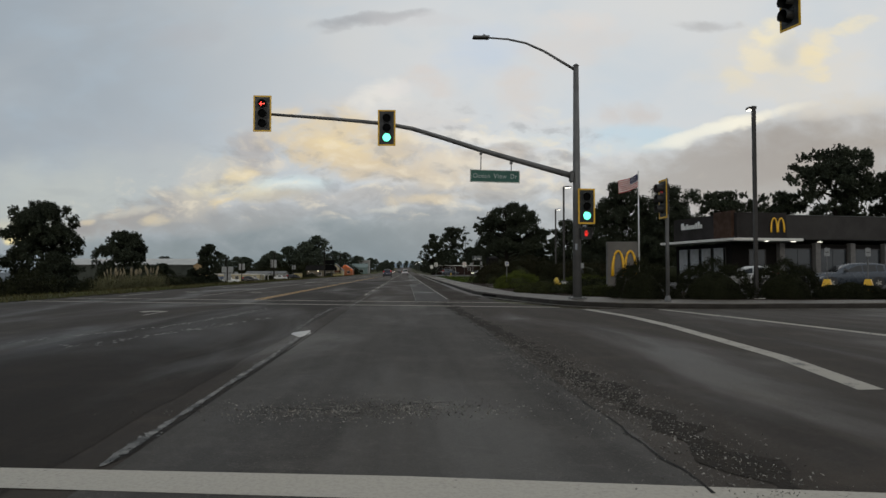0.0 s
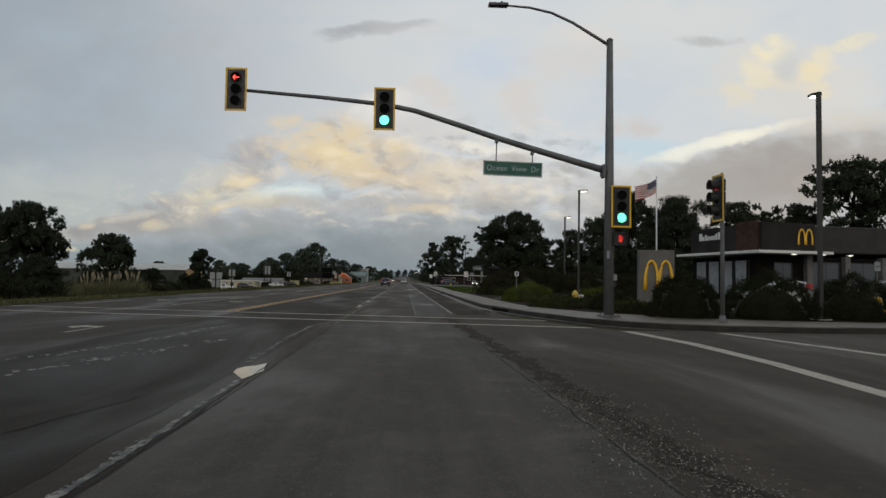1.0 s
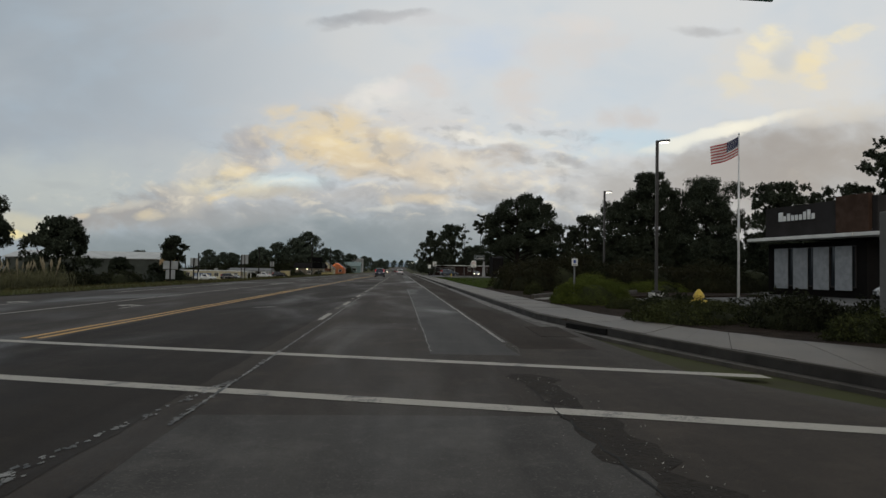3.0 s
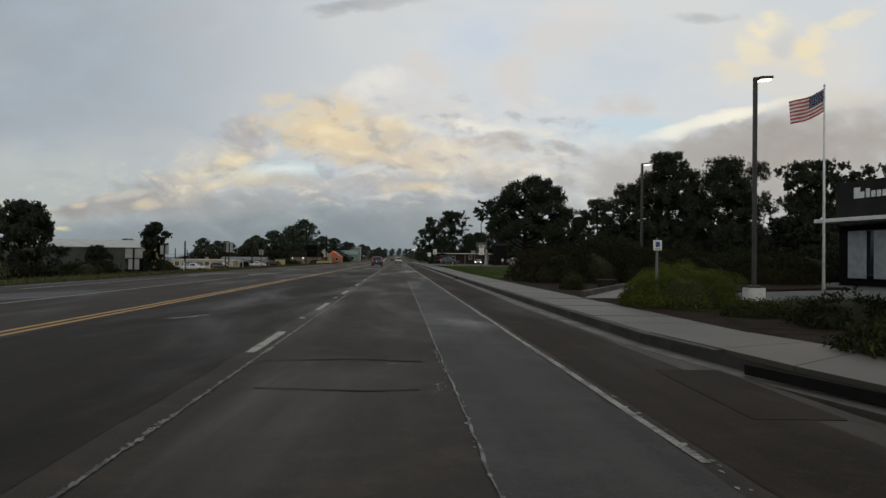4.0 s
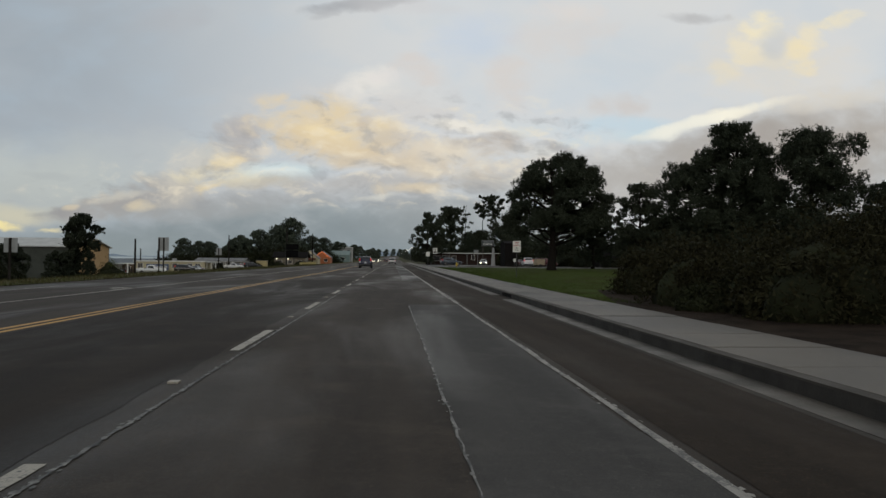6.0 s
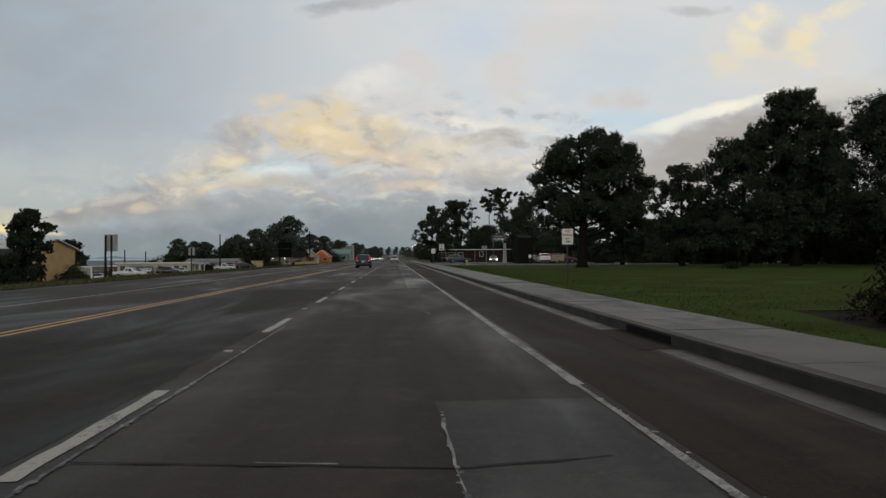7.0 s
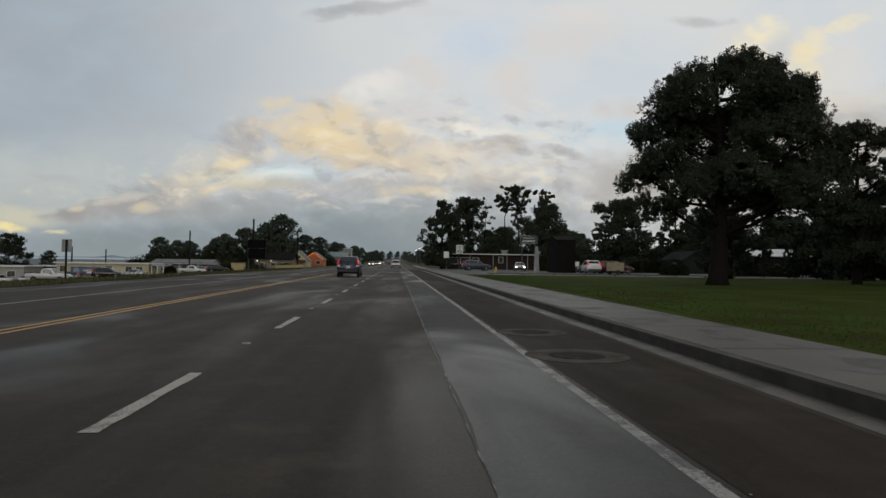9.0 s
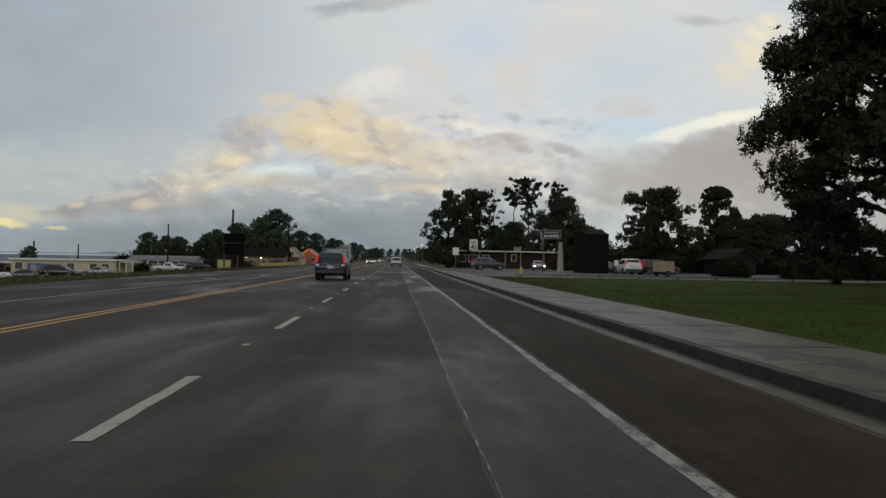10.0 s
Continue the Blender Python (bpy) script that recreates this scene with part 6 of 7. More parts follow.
# distant wooded hills, the haze put into their pale blue colour
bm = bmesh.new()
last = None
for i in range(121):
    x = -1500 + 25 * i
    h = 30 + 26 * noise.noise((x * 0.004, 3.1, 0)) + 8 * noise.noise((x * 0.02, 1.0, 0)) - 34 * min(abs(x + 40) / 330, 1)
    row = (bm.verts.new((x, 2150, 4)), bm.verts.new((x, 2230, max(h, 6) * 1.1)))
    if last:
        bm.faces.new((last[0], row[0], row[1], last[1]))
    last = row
tagged(mesh_object("backdrop", bm, surface("haze_tinted_hills", (0.20, 0.25, 0.30), 1.0, 0, (0.15, 0.2, 0.25), 0.01, 0.05, 0.5)), "distant hazy wooded hills", "hills", kind="structure")


# ---- buildings ----
def sash(parent, x, y, z, w, h, rz=0.0, frame_mat=None, depth=0.08, bars=1, pane=None):
    """A window as a frame with panes, facing -y before rz."""
    frame_mat = frame_mat or SIGN_WHITE
    wn = new("window")
    wn.parent = parent
    wn.matrix_local = pose(x, y, z, 0, 0, rz)
    t = 0.07
    part("window_frame", boxes(((-w / 2, 0, 0), (t, depth, h + t)), ((w / 2, 0, 0), (t, depth, h + t)), ((0, 0, h / 2), (w - t, depth, t)), ((0, 0, -h / 2), (w - t, depth, t))), frame_mat, wn)
    for i in range(bars + 1):
        pw = (w - t) / (bars + 1)
        part("pane", boxes(((-w / 2 + t / 2 + pw * (i + 0.5), 0.01, 0), (pw - 0.04, 0.02, h - t))), pane or WINDOW, wn)
    return wn


def house(name, label, x, y, w, d, h, roof_h, wall_mat, roof_mat, rz=0.0, gable="y", windows=(), z=None, over=0.35, group="", pane=None):
    """A small building; windows on the wall that faces -y: (x, z, w, h)."""
    r = thing(name, label, "building", pose(x, y, land(x, y) if z is None else z, 0, 0, rz), group)
    t = 0.2
    for nm, c, s in (("wall", (0, -d / 2 + t / 2, h / 2), (w, t, h)), ("wall", (0, d / 2 - t / 2, h / 2), (w, t, h)), ("wall", (-w / 2 + t / 2, 0, h / 2), (t, d - 2 * t, h)), ("wall", (w / 2 - t / 2, 0, h / 2), (t, d - 2 * t, h))):
        part(nm, boxes((c, s)), wall_mat, r)
    if roof_h <= 0.35:
        part("roof", boxes(((0, 0, h + roof_h / 2), (w + 2 * over, d + 2 * over, roof_h), 0, 0.02)), roof_mat, r)
        part("fascia", boxes(((0, -d / 2 - over - 0.02, h + roof_h / 2), (w + 2 * over, 0.04, roof_h + 0.04))), CANOPY, r)
    elif gable == "y":
        part("gable", prism([(-w / 2, h), (w / 2, h), (0, h + roof_h)], -d / 2, -d / 2 + t, "y"), wall_mat, r)
        part("gable", prism([(-w / 2, h), (w / 2, h), (0, h + roof_h)], d / 2 - t, d / 2, "y"), wall_mat, r)
        k = roof_h / (w / 2)
        for s in (-1, 1):
            part("roof", prism([(0, h + roof_h + 0.01), (s * (w / 2 + over), h - over * k + 0.01), (s * (w / 2 + over), h - over * k + 0.17), (0, h + roof_h + 0.17)], -d / 2 - over, d / 2 + over, "y"), roof_mat, r)
    else:
        k = roof_h / (d / 2)
        for s in (-1, 1):
            part("gable", prism([(-d / 2, h), (d / 2, h), (0, h + roof_h)], s * w / 2 - (t if s > 0 else 0), s * w / 2 + (t if s < 0 else 0), "x"), wall_mat, r)
            part("roof", prism([(0, h + roof_h + 0.01), (s * (d / 2 + over), h - over * k + 0.01), (s * (d / 2 + over), h - over * k + 0.17), (0, h + roof_h + 0.17)], -w / 2 - over, w / 2 + over, "x"), roof_mat, r)
    for wx, wz, ww, wh in windows:
        sash(r, wx, -d / 2 - 0.02, wz, ww, wh, pane=pane)
    return r


CREAM = surface("cream_wall_paint", (0.46, 0.41, 0.27), 0.85, 0, (0.34, 0.30, 0.2), 0.8, 12, 0.3)
OCHRE = surface("ochre_wall", (0.40, 0.26, 0.12), 0.85, 0, (0.3, 0.19, 0.09), 0.8, 12, 0.3)
GREYWALL = surface("grey_metal_siding", (0.075, 0.077, 0.075), 0.8, 0, (0.05, 0.052, 0.052), 0.6, 10, 0.3)
DARKWALL = surface("dark_board_siding", (0.0095, 0.0085, 0.008), 0.95, 0, (0.007, 0.0065, 0.006), 0.8, 12, 0.4, spec=0.05)
ROOFING = surface("grey_roofing", (0.13, 0.13, 0.128), 0.85, 0, (0.08, 0.08, 0.08), 0.8, 14, 0.4)
PALEROOF = surface("pale_roofing", (0.44, 0.44, 0.42), 0.8, 0, (0.3, 0.3, 0.29), 0.8, 14, 0.3)
PARAPET = surface("dark_brown_panel", (0.020, 0.017, 0.016), 0.8, 0, (0.014, 0.012, 0.011), 0.8, 14, 0.4, spec=0.2)
BROWN = surface("wood_grain_panel", (0.05, 0.027, 0.017), 0.8, 0, (0.03, 0.016, 0.01), 2, 18, 0.5, spec=0.2)
CANOPY = surface("white_canopy_metal", (0.60, 0.59, 0.55), 0.4, 0, (0.42, 0.41, 0.38), 1, 14, 0.3)
GOLD = surface("yellow_emblem", (0.72, 0.40, 0.015), 0.4, 0, (0.6, 0.32, 0.015), 3, 20, 0.2)


def double_arch(name, parent, m, w, h, thick, mat, label):
    """Two plain tall arches side by side, drawn as bent bars."""
    bm = bmesh.new()
    for s in (-1, 1):
        pts = []
        for k in range(17):
            a = math.pi * k / 16
            pts.append((s * w * 0.25 + math.cos(a) * w * 0.225, 0.0, h * math.sin(a) ** 0.72))
        tube(bm, pts, [thick * (1.25 - 0.45 * math.sin(math.pi * k / 16)) for k in range(17)], 8)
    for vert in bm.verts:
        vert.co.y *= 0.6
    ob = part(name, bm, mat, parent, label, True)
    ob.matrix_local = m
    return ob


rest = thing("restaurant", "low dark restaurant with brown parapets, white canopy and yellow arches", "restaurant", pose(27.6, 45.2, 0.06, 0, 0, 10))
part("wall", boxes(((12.0, 0.6, 1.75), (24.0, 0.25, 3.5))), DARKWALL, rest)
part("wall", boxes(((0.12, 4.6, 1.75), (0.25, 7.8, 3.5))), DARKWALL, rest)
part("wall", boxes(((12.0, 8.6, 1.75), (24.0, 0.25, 3.5))), DARKWALL, rest)
part("wall", boxes(((23.9, 4.6, 1.75), (0.25, 7.7, 3.5))), DARKWALL, rest)
part("roof", boxes(((12, 4.4, 4.0), (24.2, 8.8, 0.3))), ROOFING, rest)
part("parapet", boxes(((14.4, -0.1, 4.9), (19.4, 0.35, 2.0), 0, 0.02)), surface("taupe_panel", (0.040, 0.037, 0.035), 0.8, 0, (0.03, 0.028, 0.027), 0.8, 14, 0.4, spec=0.2), rest)
part("parapet", boxes(((2.3, -0.16, 4.98), (4.8, 0.4, 2.2), 0, 0.02)), PARAPET, rest)
part("parapet", boxes(((-0.14, 1.25, 5.05), (0.4, 2.4, 2.35), 0, 0.02)), BROWN, rest, "warm brown wood-grain panel")
part("parapet", boxes(((-0.1, 5.6, 4.95), (0.35, 6.2, 2.1), 0, 0.02)), PARAPET, rest)
part("coping", boxes(((14.5, -0.1, 5.93), (19.3, 0.45, 0.06))), GREYWALL, rest)
part("canopy", boxes(((1.8, -0.9, 3.75), (6.6, 1.8, 0.22), 0, 0.03), ((-0.75, 4.5, 3.75), (1.6, 9.0, 0.22), 0, 0.03)), CANOPY, rest, "thin white metal canopy")
for i in range(6):
    part("pillar", boxes(((4.6 + 3.6 * i, 0.3, 1.8), (0.5, 0.5, 3.6), 0, 0.02)), surface("grey_pillar", (0.12, 0.115, 0.11), 0.8), rest)
for i in range(5):
    sash(rest, 6.4 + 3.6 * i, 0.42, 1.9, 2.9, 2.4, 0, BRONZE, bars=1)
for i in range(3):
    sash(rest, -0.04, 2.2 + 2.4 * i, 1.9, 1.9, 2.5, 90, BRONZE, bars=1)
for i in range(4):
    part("window_screen", boxes(((-0.2, 2.0 + 1.75 * i, 1.8), (0.04, 1.25, 2.7))), surface("grey_blind", (0.26, 0.27, 0.28), 0.7), rest)
sash(rest, 2.4, 0.42, 1.7, 1.6, 2.6, 0, BRONZE)
double_arch("emblem", rest, pose(3.75, -0.45, 4.42), 1.35, 1.2, 0.075, GOLD, "yellow double-arch emblem")
WHITE_BAR = surface("white_sign_bar", (0.66, 0.66, 0.64), 0.5)
for i, tall in enumerate((0.62, 0.36, 0.5, 0.36, 0.36, 0.36, 0.52, 0.62, 0.36)):
    part("name_bar", boxes(((-0.32, 7.15 - 0.36 * i, 5.0 + tall / 2), (0.06, 0.24 if i else 0.4, tall), 0, 0.02)), WHITE_BAR, rest, "plain white bar of the name board")
for i in range(3):
    part("downlight", boxes(((2.2 + 2.6 * i, -1.0, 3.63), (0.3, 0.3, 0.02))), LAMP_LIT, rest)
mono = thing("monument_sign", "grey monument sign with yellow double arches", "sign", pose(9.52, 19.2, 0.15, 0, 0, -4))
part("slab", boxes(((0, 0.14, 1.34), (1.32, 0.28, 1.98), 0, 0.02)), surface("taupe_sign_panel", (0.125, 0.115, 0.105), 0.7, 0, (0.085, 0.08, 0.07), 1, 14, 0.4), mono)
part("plinth", boxes(((0, 0.14, 0.18), (1.6, 0.5, 0.36), 0, 0.02)), KERB, mono)
double_arch("emblem", mono, pose(0.05, -0.05, 0.84), 1.06, 1.08, 0.058, GOLD, "yellow double-arch emblem")
for x, y in ((23.4, 26.5), (25.9, 26.7)):
    r, _ = post_sign("lot_sign", "small grey car park sign on a post with yellow base", x, y, [(0, 2.2, 0.3, 0.45)], 2.5, 0.06, face=SIGN_BACK, group="car park signs")
    part("bars", boxes(((0, -0.01, 2.2), (0.2, 0.006, 0.05))), BLACK_INK, r)
    part("yellow_base", discs(((0, 0.04, 0.35), 0.42, 0.7, "z", 4, 0.2)), SIGNAL_YELLOW, r, "yellow painted concrete base")

DARKPANE = glass("dim_window", (0.008, 0.008, 0.009), 0.35)
r = house("motel", "long low cream motel with a pale flat roof", -54.2, 211, 16.6, 7, 2.85, 0.25, CREAM, PALEROOF, 0, windows=[(-7.1, 1.85, 1.25, 1.15), (1.1, 1.85, 1.25, 1.15), (4.7, 1.85, 1.25, 1.15), (6.6, 1.85, 1.25, 1.15)], pane=DARKPANE)
part("porch_roof", boxes(((9.7, -1.0, 2.72), (2.6, 4.4, 0.16), 0, 0.02)), PALEROOF, r)
for i in range(3):
    part("porch_post", boxes(((8.7 + 1.05 * i, -3.0, 1.32), (0.12, 0.12, 2.64))), SIGN_WHITE, r)
part("chimney", boxes(((0.4, -1.5, 3.3), (0.9, 0.7, 0.8), 0, 0.02)), SIGN_BACK, r)
part("vent_pipe", tubes(([(-3, 0, 3.0), (-3, 0, 3.7)], 0.06, 8)), SIGN_BACK, r)
r = house("motel_office", "cream single-storey building with a pale flat roof", -74.5, 211, 12.4, 7, 3.2, 0.25, surface("greyed_cream_wall", (0.30, 0.29, 0.25), 0.85, 0, (0.22, 0.21, 0.18), 1, 14, 0.3), PALEROOF, 0, windows=[(-3.5, 1.9, 1.5, 1.1), (0.5, 1.9, 1.5, 1.1), (4, 1.9, 1.5, 1.1)], pane=DARKPANE)
house("motel_wing", "brown low wing set back behind a fence", -65.0, 218, 8, 6, 2.9, 0.25, surface("brown_siding", (0.12, 0.085, 0.055), 0.85), PALEROOF, 0, windows=[(-2, 1.9, 1.2, 1.0), (1.5, 1.9, 1.2, 1.0)], pane=DARKPANE)
r = thing("board_fence", "dark brown board fence beside the motel", "fence", pose(-65.2, 206.5, land(-65.2, 206.5)))
for i in range(9):
    part("board", boxes(((-2.2 + 0.55 * i, 0, 0.95), (0.5, 0.05, 1.9))), surface("dark_fence_board", (0.035, 0.026, 0.02), 0.9, vary=0.2), r)
part("rail", boxes(((0, 0.06, 1.5), (5.0, 0.06, 0.1))), WOOD_POST, r)
r = thing("mural_board", "blue painted board standing before the motel", "sign board", pose(-57.0, 206.9, land(-57, 206.9)))
part("board", boxes(((0, 0, 1.72), (5.3, 0.1, 1.5))), surface("blue_mural", (0.02, 0.035, 0.085), 0.6, 0, (0.10, 0.13, 0.19), 1.1, 6, 0.6), r)
part("emblem", discs(((-1.6, -0.06, 1.75), 0.55, 0.03, "y", 20)), surface("mural_wave", (0.12, 0.17, 0.24), 0.6, 0, (0.3, 0.34, 0.38), 2, 9, 0.6), r)
lettering("word", "HARBOR", 0.62, (1.0, -0.06, 1.75), SIGN_WHITE, r, width=2.7)
part("lettering_bar", boxes(((1.2, -0.07, 1.42), (1.9, 0.02, 0.26))), SIGN_WHITE, r)
for dx in (-2.4, 2.4):
    part("post", boxes(((dx, 0.1, 1.1), (0.12, 0.1, 2.2))), WOOD_POST, r)
r = house("long_building", "long building with dark green side and ochre gable", -59.3, 143.8, 28, 11.7, 5.0, 1.25, surface("dark_green_siding", (0.05, 0.055, 0.045), 0.9, 0, (0.035, 0.04, 0.033), 0.6, 10, 0.4), PALEROOF, 0, "x", z=-2.35)
# the end wall towards the road gets ochre in place of dark green
for ob in r.children:
    if "roof" not in ob.name and min(vert.co.x for vert in ob.data.vertices) > 13.5:
        ob.data.materials[0] = OCHRE
build_shrub("shrub", "bare-twigged shrub before an ochre gable", 230, (2.6, 2.6, 3.0), 2200, 0.09, LEAF_SHRUB, group="garden shrubs", m=pose(-43.2, 144.5, land(-43.2, 144.5)))
build_shrub("shrub", "low dark shrub beside an ochre gable", 231, (5.5, 2.6, 1.4), 2500, 0.12, LEAF_DARK, group="garden shrubs", m=pose(-41.2, 141.0, land(-41.2, 141.0)))
r = thing("fence_post", "short white post on the verge", "post", pose(-37.6, 137, land(-37.6, 137)))
part("shaft", boxes(((0, 0, 0.85), (0.16, 0.16, 1.7), 0, 0.01)), SIGN_WHITE, r)
r = house("white_house", "white single-storey house with a long grey roof and porch", -53.0, 254, 14.5, 8, 2.9, 0.8, surface("white_siding", (0.30, 0.30, 0.285), 0.8, 0, (0.2, 0.2, 0.19), 1, 14, 0.3), ROOFING, 0, "x", [(-5.5, 1.9, 1.2, 1.1), (-2.6, 1.9, 1.2, 1.1), (0.6, 1.9, 1.2, 1.1), (3.0, 1.9, 1.2, 1.1), (5.6, 1.9, 1.2, 1.1)], pane=DARKPANE)
part("porch_roof", boxes(((0, -5.0, 2.75), (14.5, 2.2, 0.12), 0, 0.02)), PALEROOF, r)
for i in range(7):
    part("porch_post", boxes(((-6.9 + 2.3 * i, -6.0, 1.35), (0.13, 0.13, 2.7))), SIGN_WHITE, r)
for i, (x, y, w, h) in enumerate(((-41.5, 243, 5, 1.9), (-46, 240, 4, 1.4), (-44.6, 215, 3, 1.9), (-60.5, 236, 4, 2.0), (-37, 262, 6, 1.8), (-30.5, 268, 4, 1.5))):
    build_shrub("shrub", "dark garden shrub beside a low building", 220 + i, (w, w * 0.7, h), 2500, 0.2, LEAF_DARK, group="garden shrubs", m=pose(x, y, land(x, y)))
r = house("low_shop", "low tan roadside shop with a broad dark roof and lit lamps", -36.5, 287, 11.0, 8, 3.3, 1.7, surface("tan_shop_siding", (0.17, 0.145, 0.11), 0.85, 0, (0.1, 0.085, 0.065), 1, 12, 0.4), DARKWALL, 0, "x", [(-3.5, 1.5, 1.5, 1.1), (0, 1.5, 1.5, 1.1), (3.5, 1.5, 1.5, 1.1)], pane=DARKPANE, over=0.8)
for dx in (-4.6, -0.6):
    part("porch_lamp", boxes(((dx, -4.9, 2.6), (0.22, 0.16, 0.22))), HEAD_LIT, r, "lit porch lamp")
r = thing("kiosk", "small pale yellow kiosk beside the road", "kiosk", pose(-44.0, 271, land(-44, 271)))
part("walls", boxes(((0, 0, 1.2), (3.4, 2.4, 2.4), 0, 0.03)), surface("pale_yellow_paint", (0.40, 0.33, 0.16), 0.8, 0, (0.28, 0.23, 0.12), 1, 12, 0.3), r)
part("roof", boxes(((0, 0, 2.46), (3.8, 2.8, 0.12))), ROOFING, r)
r = house("gabled_shop", "cream gabled shop with a dark attic window and awning", -31.2, 301, 6.2, 8, 2.6, 2.9, CREAM, ROOFING, 0, windows=[(0, 3.6, 1.6, 1.0)], pane=DARKPANE)
part("awning", boxes(((0, -4.6, 2.2), (4.6, 1.2, 0.9), 0, 0.03)), surface("rust_awning", (0.14, 0.05, 0.025), 0.85), r)
# orange of the siding holds the neon glow falling on it
r = house("gabled_shop", "orange-brown gabled shop lit by red lamps", -28.3, 319, 6.4, 10, 2.8, 2.3, surface("neon_tinted_siding", (0.40, 0.13, 0.05), 0.85), ROOFING, 0, windows=[(-1.5, 1.6, 1.4, 1.2), (1.5, 1.6, 1.4, 1.2)], pane=DARKPANE)
for s in (-1, 1):
    part("eave_lamp", prism([(s * 0.1, 5.0), (s * 3.3, 2.65), (s * 3.3, 2.45), (s * 0.1, 4.8)], -5.45, -5.40, "y"), glow("lit_orange_strip", (1.0, 0.22, 0.06), 0.9), r, "lit orange strip along the gable")
house("teal_shop", "pale teal shop with a sloping roof", -29.0, 404, 12.4, 10, 4.2, 2.2, surface("teal_siding", (0.16, 0.22, 0.21), 0.85), surface("teal_roof", (0.16, 0.21, 0.20), 0.8), 0, "x", [(-3, 2.2, 2, 1.4), (3, 2.2, 2, 1.4)])
house("white_block", "white two-storey block in the distance", -27, 436, 7.4, 12, 8.4, 0.3, surface("white_siding", (0.3, 0.3, 0.28)), PALEROOF, 0, windows=[(-2, 6.4, 1.6, 1.2), (2, 6.4, 1.6, 1.2), (-2, 3.4, 1.6, 1.2), (2, 3.4, 1.6, 1.2)])
r = house("coffee_house", "low dark coffee house with a white-edged flat roof", 19.2, 217.5, 19.4, 8, 2.98, 0.14, surface("red_brown_siding", (0.03, 0.018, 0.015), 0.9, spec=0.2), ROOFING, 0, windows=[(-7.5, 1.7, 1.8, 1.3), (-5.2, 1.7, 1.8, 1.3), (-3.0, 1.7, 1.2, 1.3), (2.1, 1.95, 0.9, 1.2)], z=0.1, over=1.1, pane=DARKPANE)
for dx in (-9.0, -4.2, 0.4, 3.2, 7.4):
    part("porch_post", boxes(((dx, -4.95, 1.45), (0.12, 0.12, 2.9))), SIGN_BACK, r)
r = thing("roof_vent", "pale metal vent on the coffee house roof", "roof vent", pose(22.4, 216, 3.29))
part("stack", boxes(((0, 0, 0.35), (1.1, 1.0, 0.7), 0, 0.03)), SIGN_BACK, r)
part("hood", boxes(((0, 0, 0.75), (1.4, 1.3, 0.1), 0, 0.02)), SIGN_BACK, r)
house("dark_house", "tall dark shingled house beside the coffee house", 24.0, 174.5, 2.6, 6.0, 4.5, 0.6, DARKWALL, DARKWALL, 0, "x", z=0.1, over=0.06)
house("long_shed", "long low white-roofed shed beyond the trees", 76.5, 198, 28, 8, 3.2, 1.2, DARKWALL, surface("white_sheet_roof", (0.5, 0.5, 0.49), 0.6, 0, (0.36, 0.36, 0.35), 0.6, 8, 0.4), 0, "x", z=0.1)
house("grey_house", "grey house among trees beyond the lawn", 46.5, 184, 4.0, 6, 2.2, 1.2, surface("dim_grey_siding", (0.018, 0.0175, 0.017), 0.9, spec=0.1), surface("dim_roofing", (0.022, 0.023, 0.023), 0.9, spec=0.08), 8, "y", z=0.1)
r = thing("coffee_sign", "white-lettered dark coffee sign on a wooden stand", "sign", pose(20.4, 180.3, 0.1))
pn = part("panel", boxes(((0, 0, 4.9), (2.6, 0.2, 1.2), 0, 0.03)), surface("dark_sign_panel", (0.025, 0.032, 0.035), 0.6), r)
part("border", boxes(((0, -0.115, 5.47), (2.6, 0.03, 0.05)), ((0, -0.115, 4.33), (2.6, 0.03, 0.05)), ((-1.27, -0.115, 4.9), (0.05, 0.03, 1.1)), ((1.27, -0.115, 4.9), (0.05, 0.03, 1.1))), SIGN_BACK, pn)
lettering("word", "COFFEE", 0.42, (0, -0.11, 4.66), SIGN_WHITE, pn, width=2.0)
part("lettering_bar", boxes(((0, -0.11, 5.16), (1.9, 0.02, 0.16))), SIGN_BACK, pn)
for dx in (-1.0, 1.0):
    part("post", boxes(((dx, 0.12, 2.3), (0.14, 0.14, 4.6))), WOOD_POST, r)
r = thing("tower_ornament", "slim pale tapered windmill-like ornament", "ornament", pose(21.5, 179.6, 0.1))
part("tower", tubes(([(0, 0, 0), (0, 0, 2.6), (0, 0, 3.9)], [0.46, 0.30, 0.20], 8)), surface("pale_boards", (0.30, 0.30, 0.29), 0.8, 0, (0.18, 0.18, 0.18), 2, 14, 0.4), r)
part("cap", discs(((0, 0, 4.1), 0.28, 0.4, "z", 8, 0.05)), DARKWALL, r)
r = thing("pylon_sign", "tall black roadside pylon sign on two posts", "sign", pose(-21.3, 184, land(-21.3, 184)))
PYLON = surface("matt_black_panel", (0.004, 0.004, 0.004), 0.9, spec=0.08)
part("panel", boxes(((0, 0, 4.05), (2.7, 0.3, 1.2), 0, 0.03)), PYLON, r)
part("panel", boxes(((0, 0, 2.55), (2.6, 0.3, 1.5), 0, 0.03)), PYLON, r)
for dx in (-1.3, 0.4):
    part("post", boxes(((dx, 0.1, 2.2), (0.16, 0.16, 4.4))), SIGNAL_BLACK, r)
r = thing("low_fence", "low yellow painted roadside fence", "fence", pose(-24.3, 240, land(-24.3, 240), 0, 0, 92))
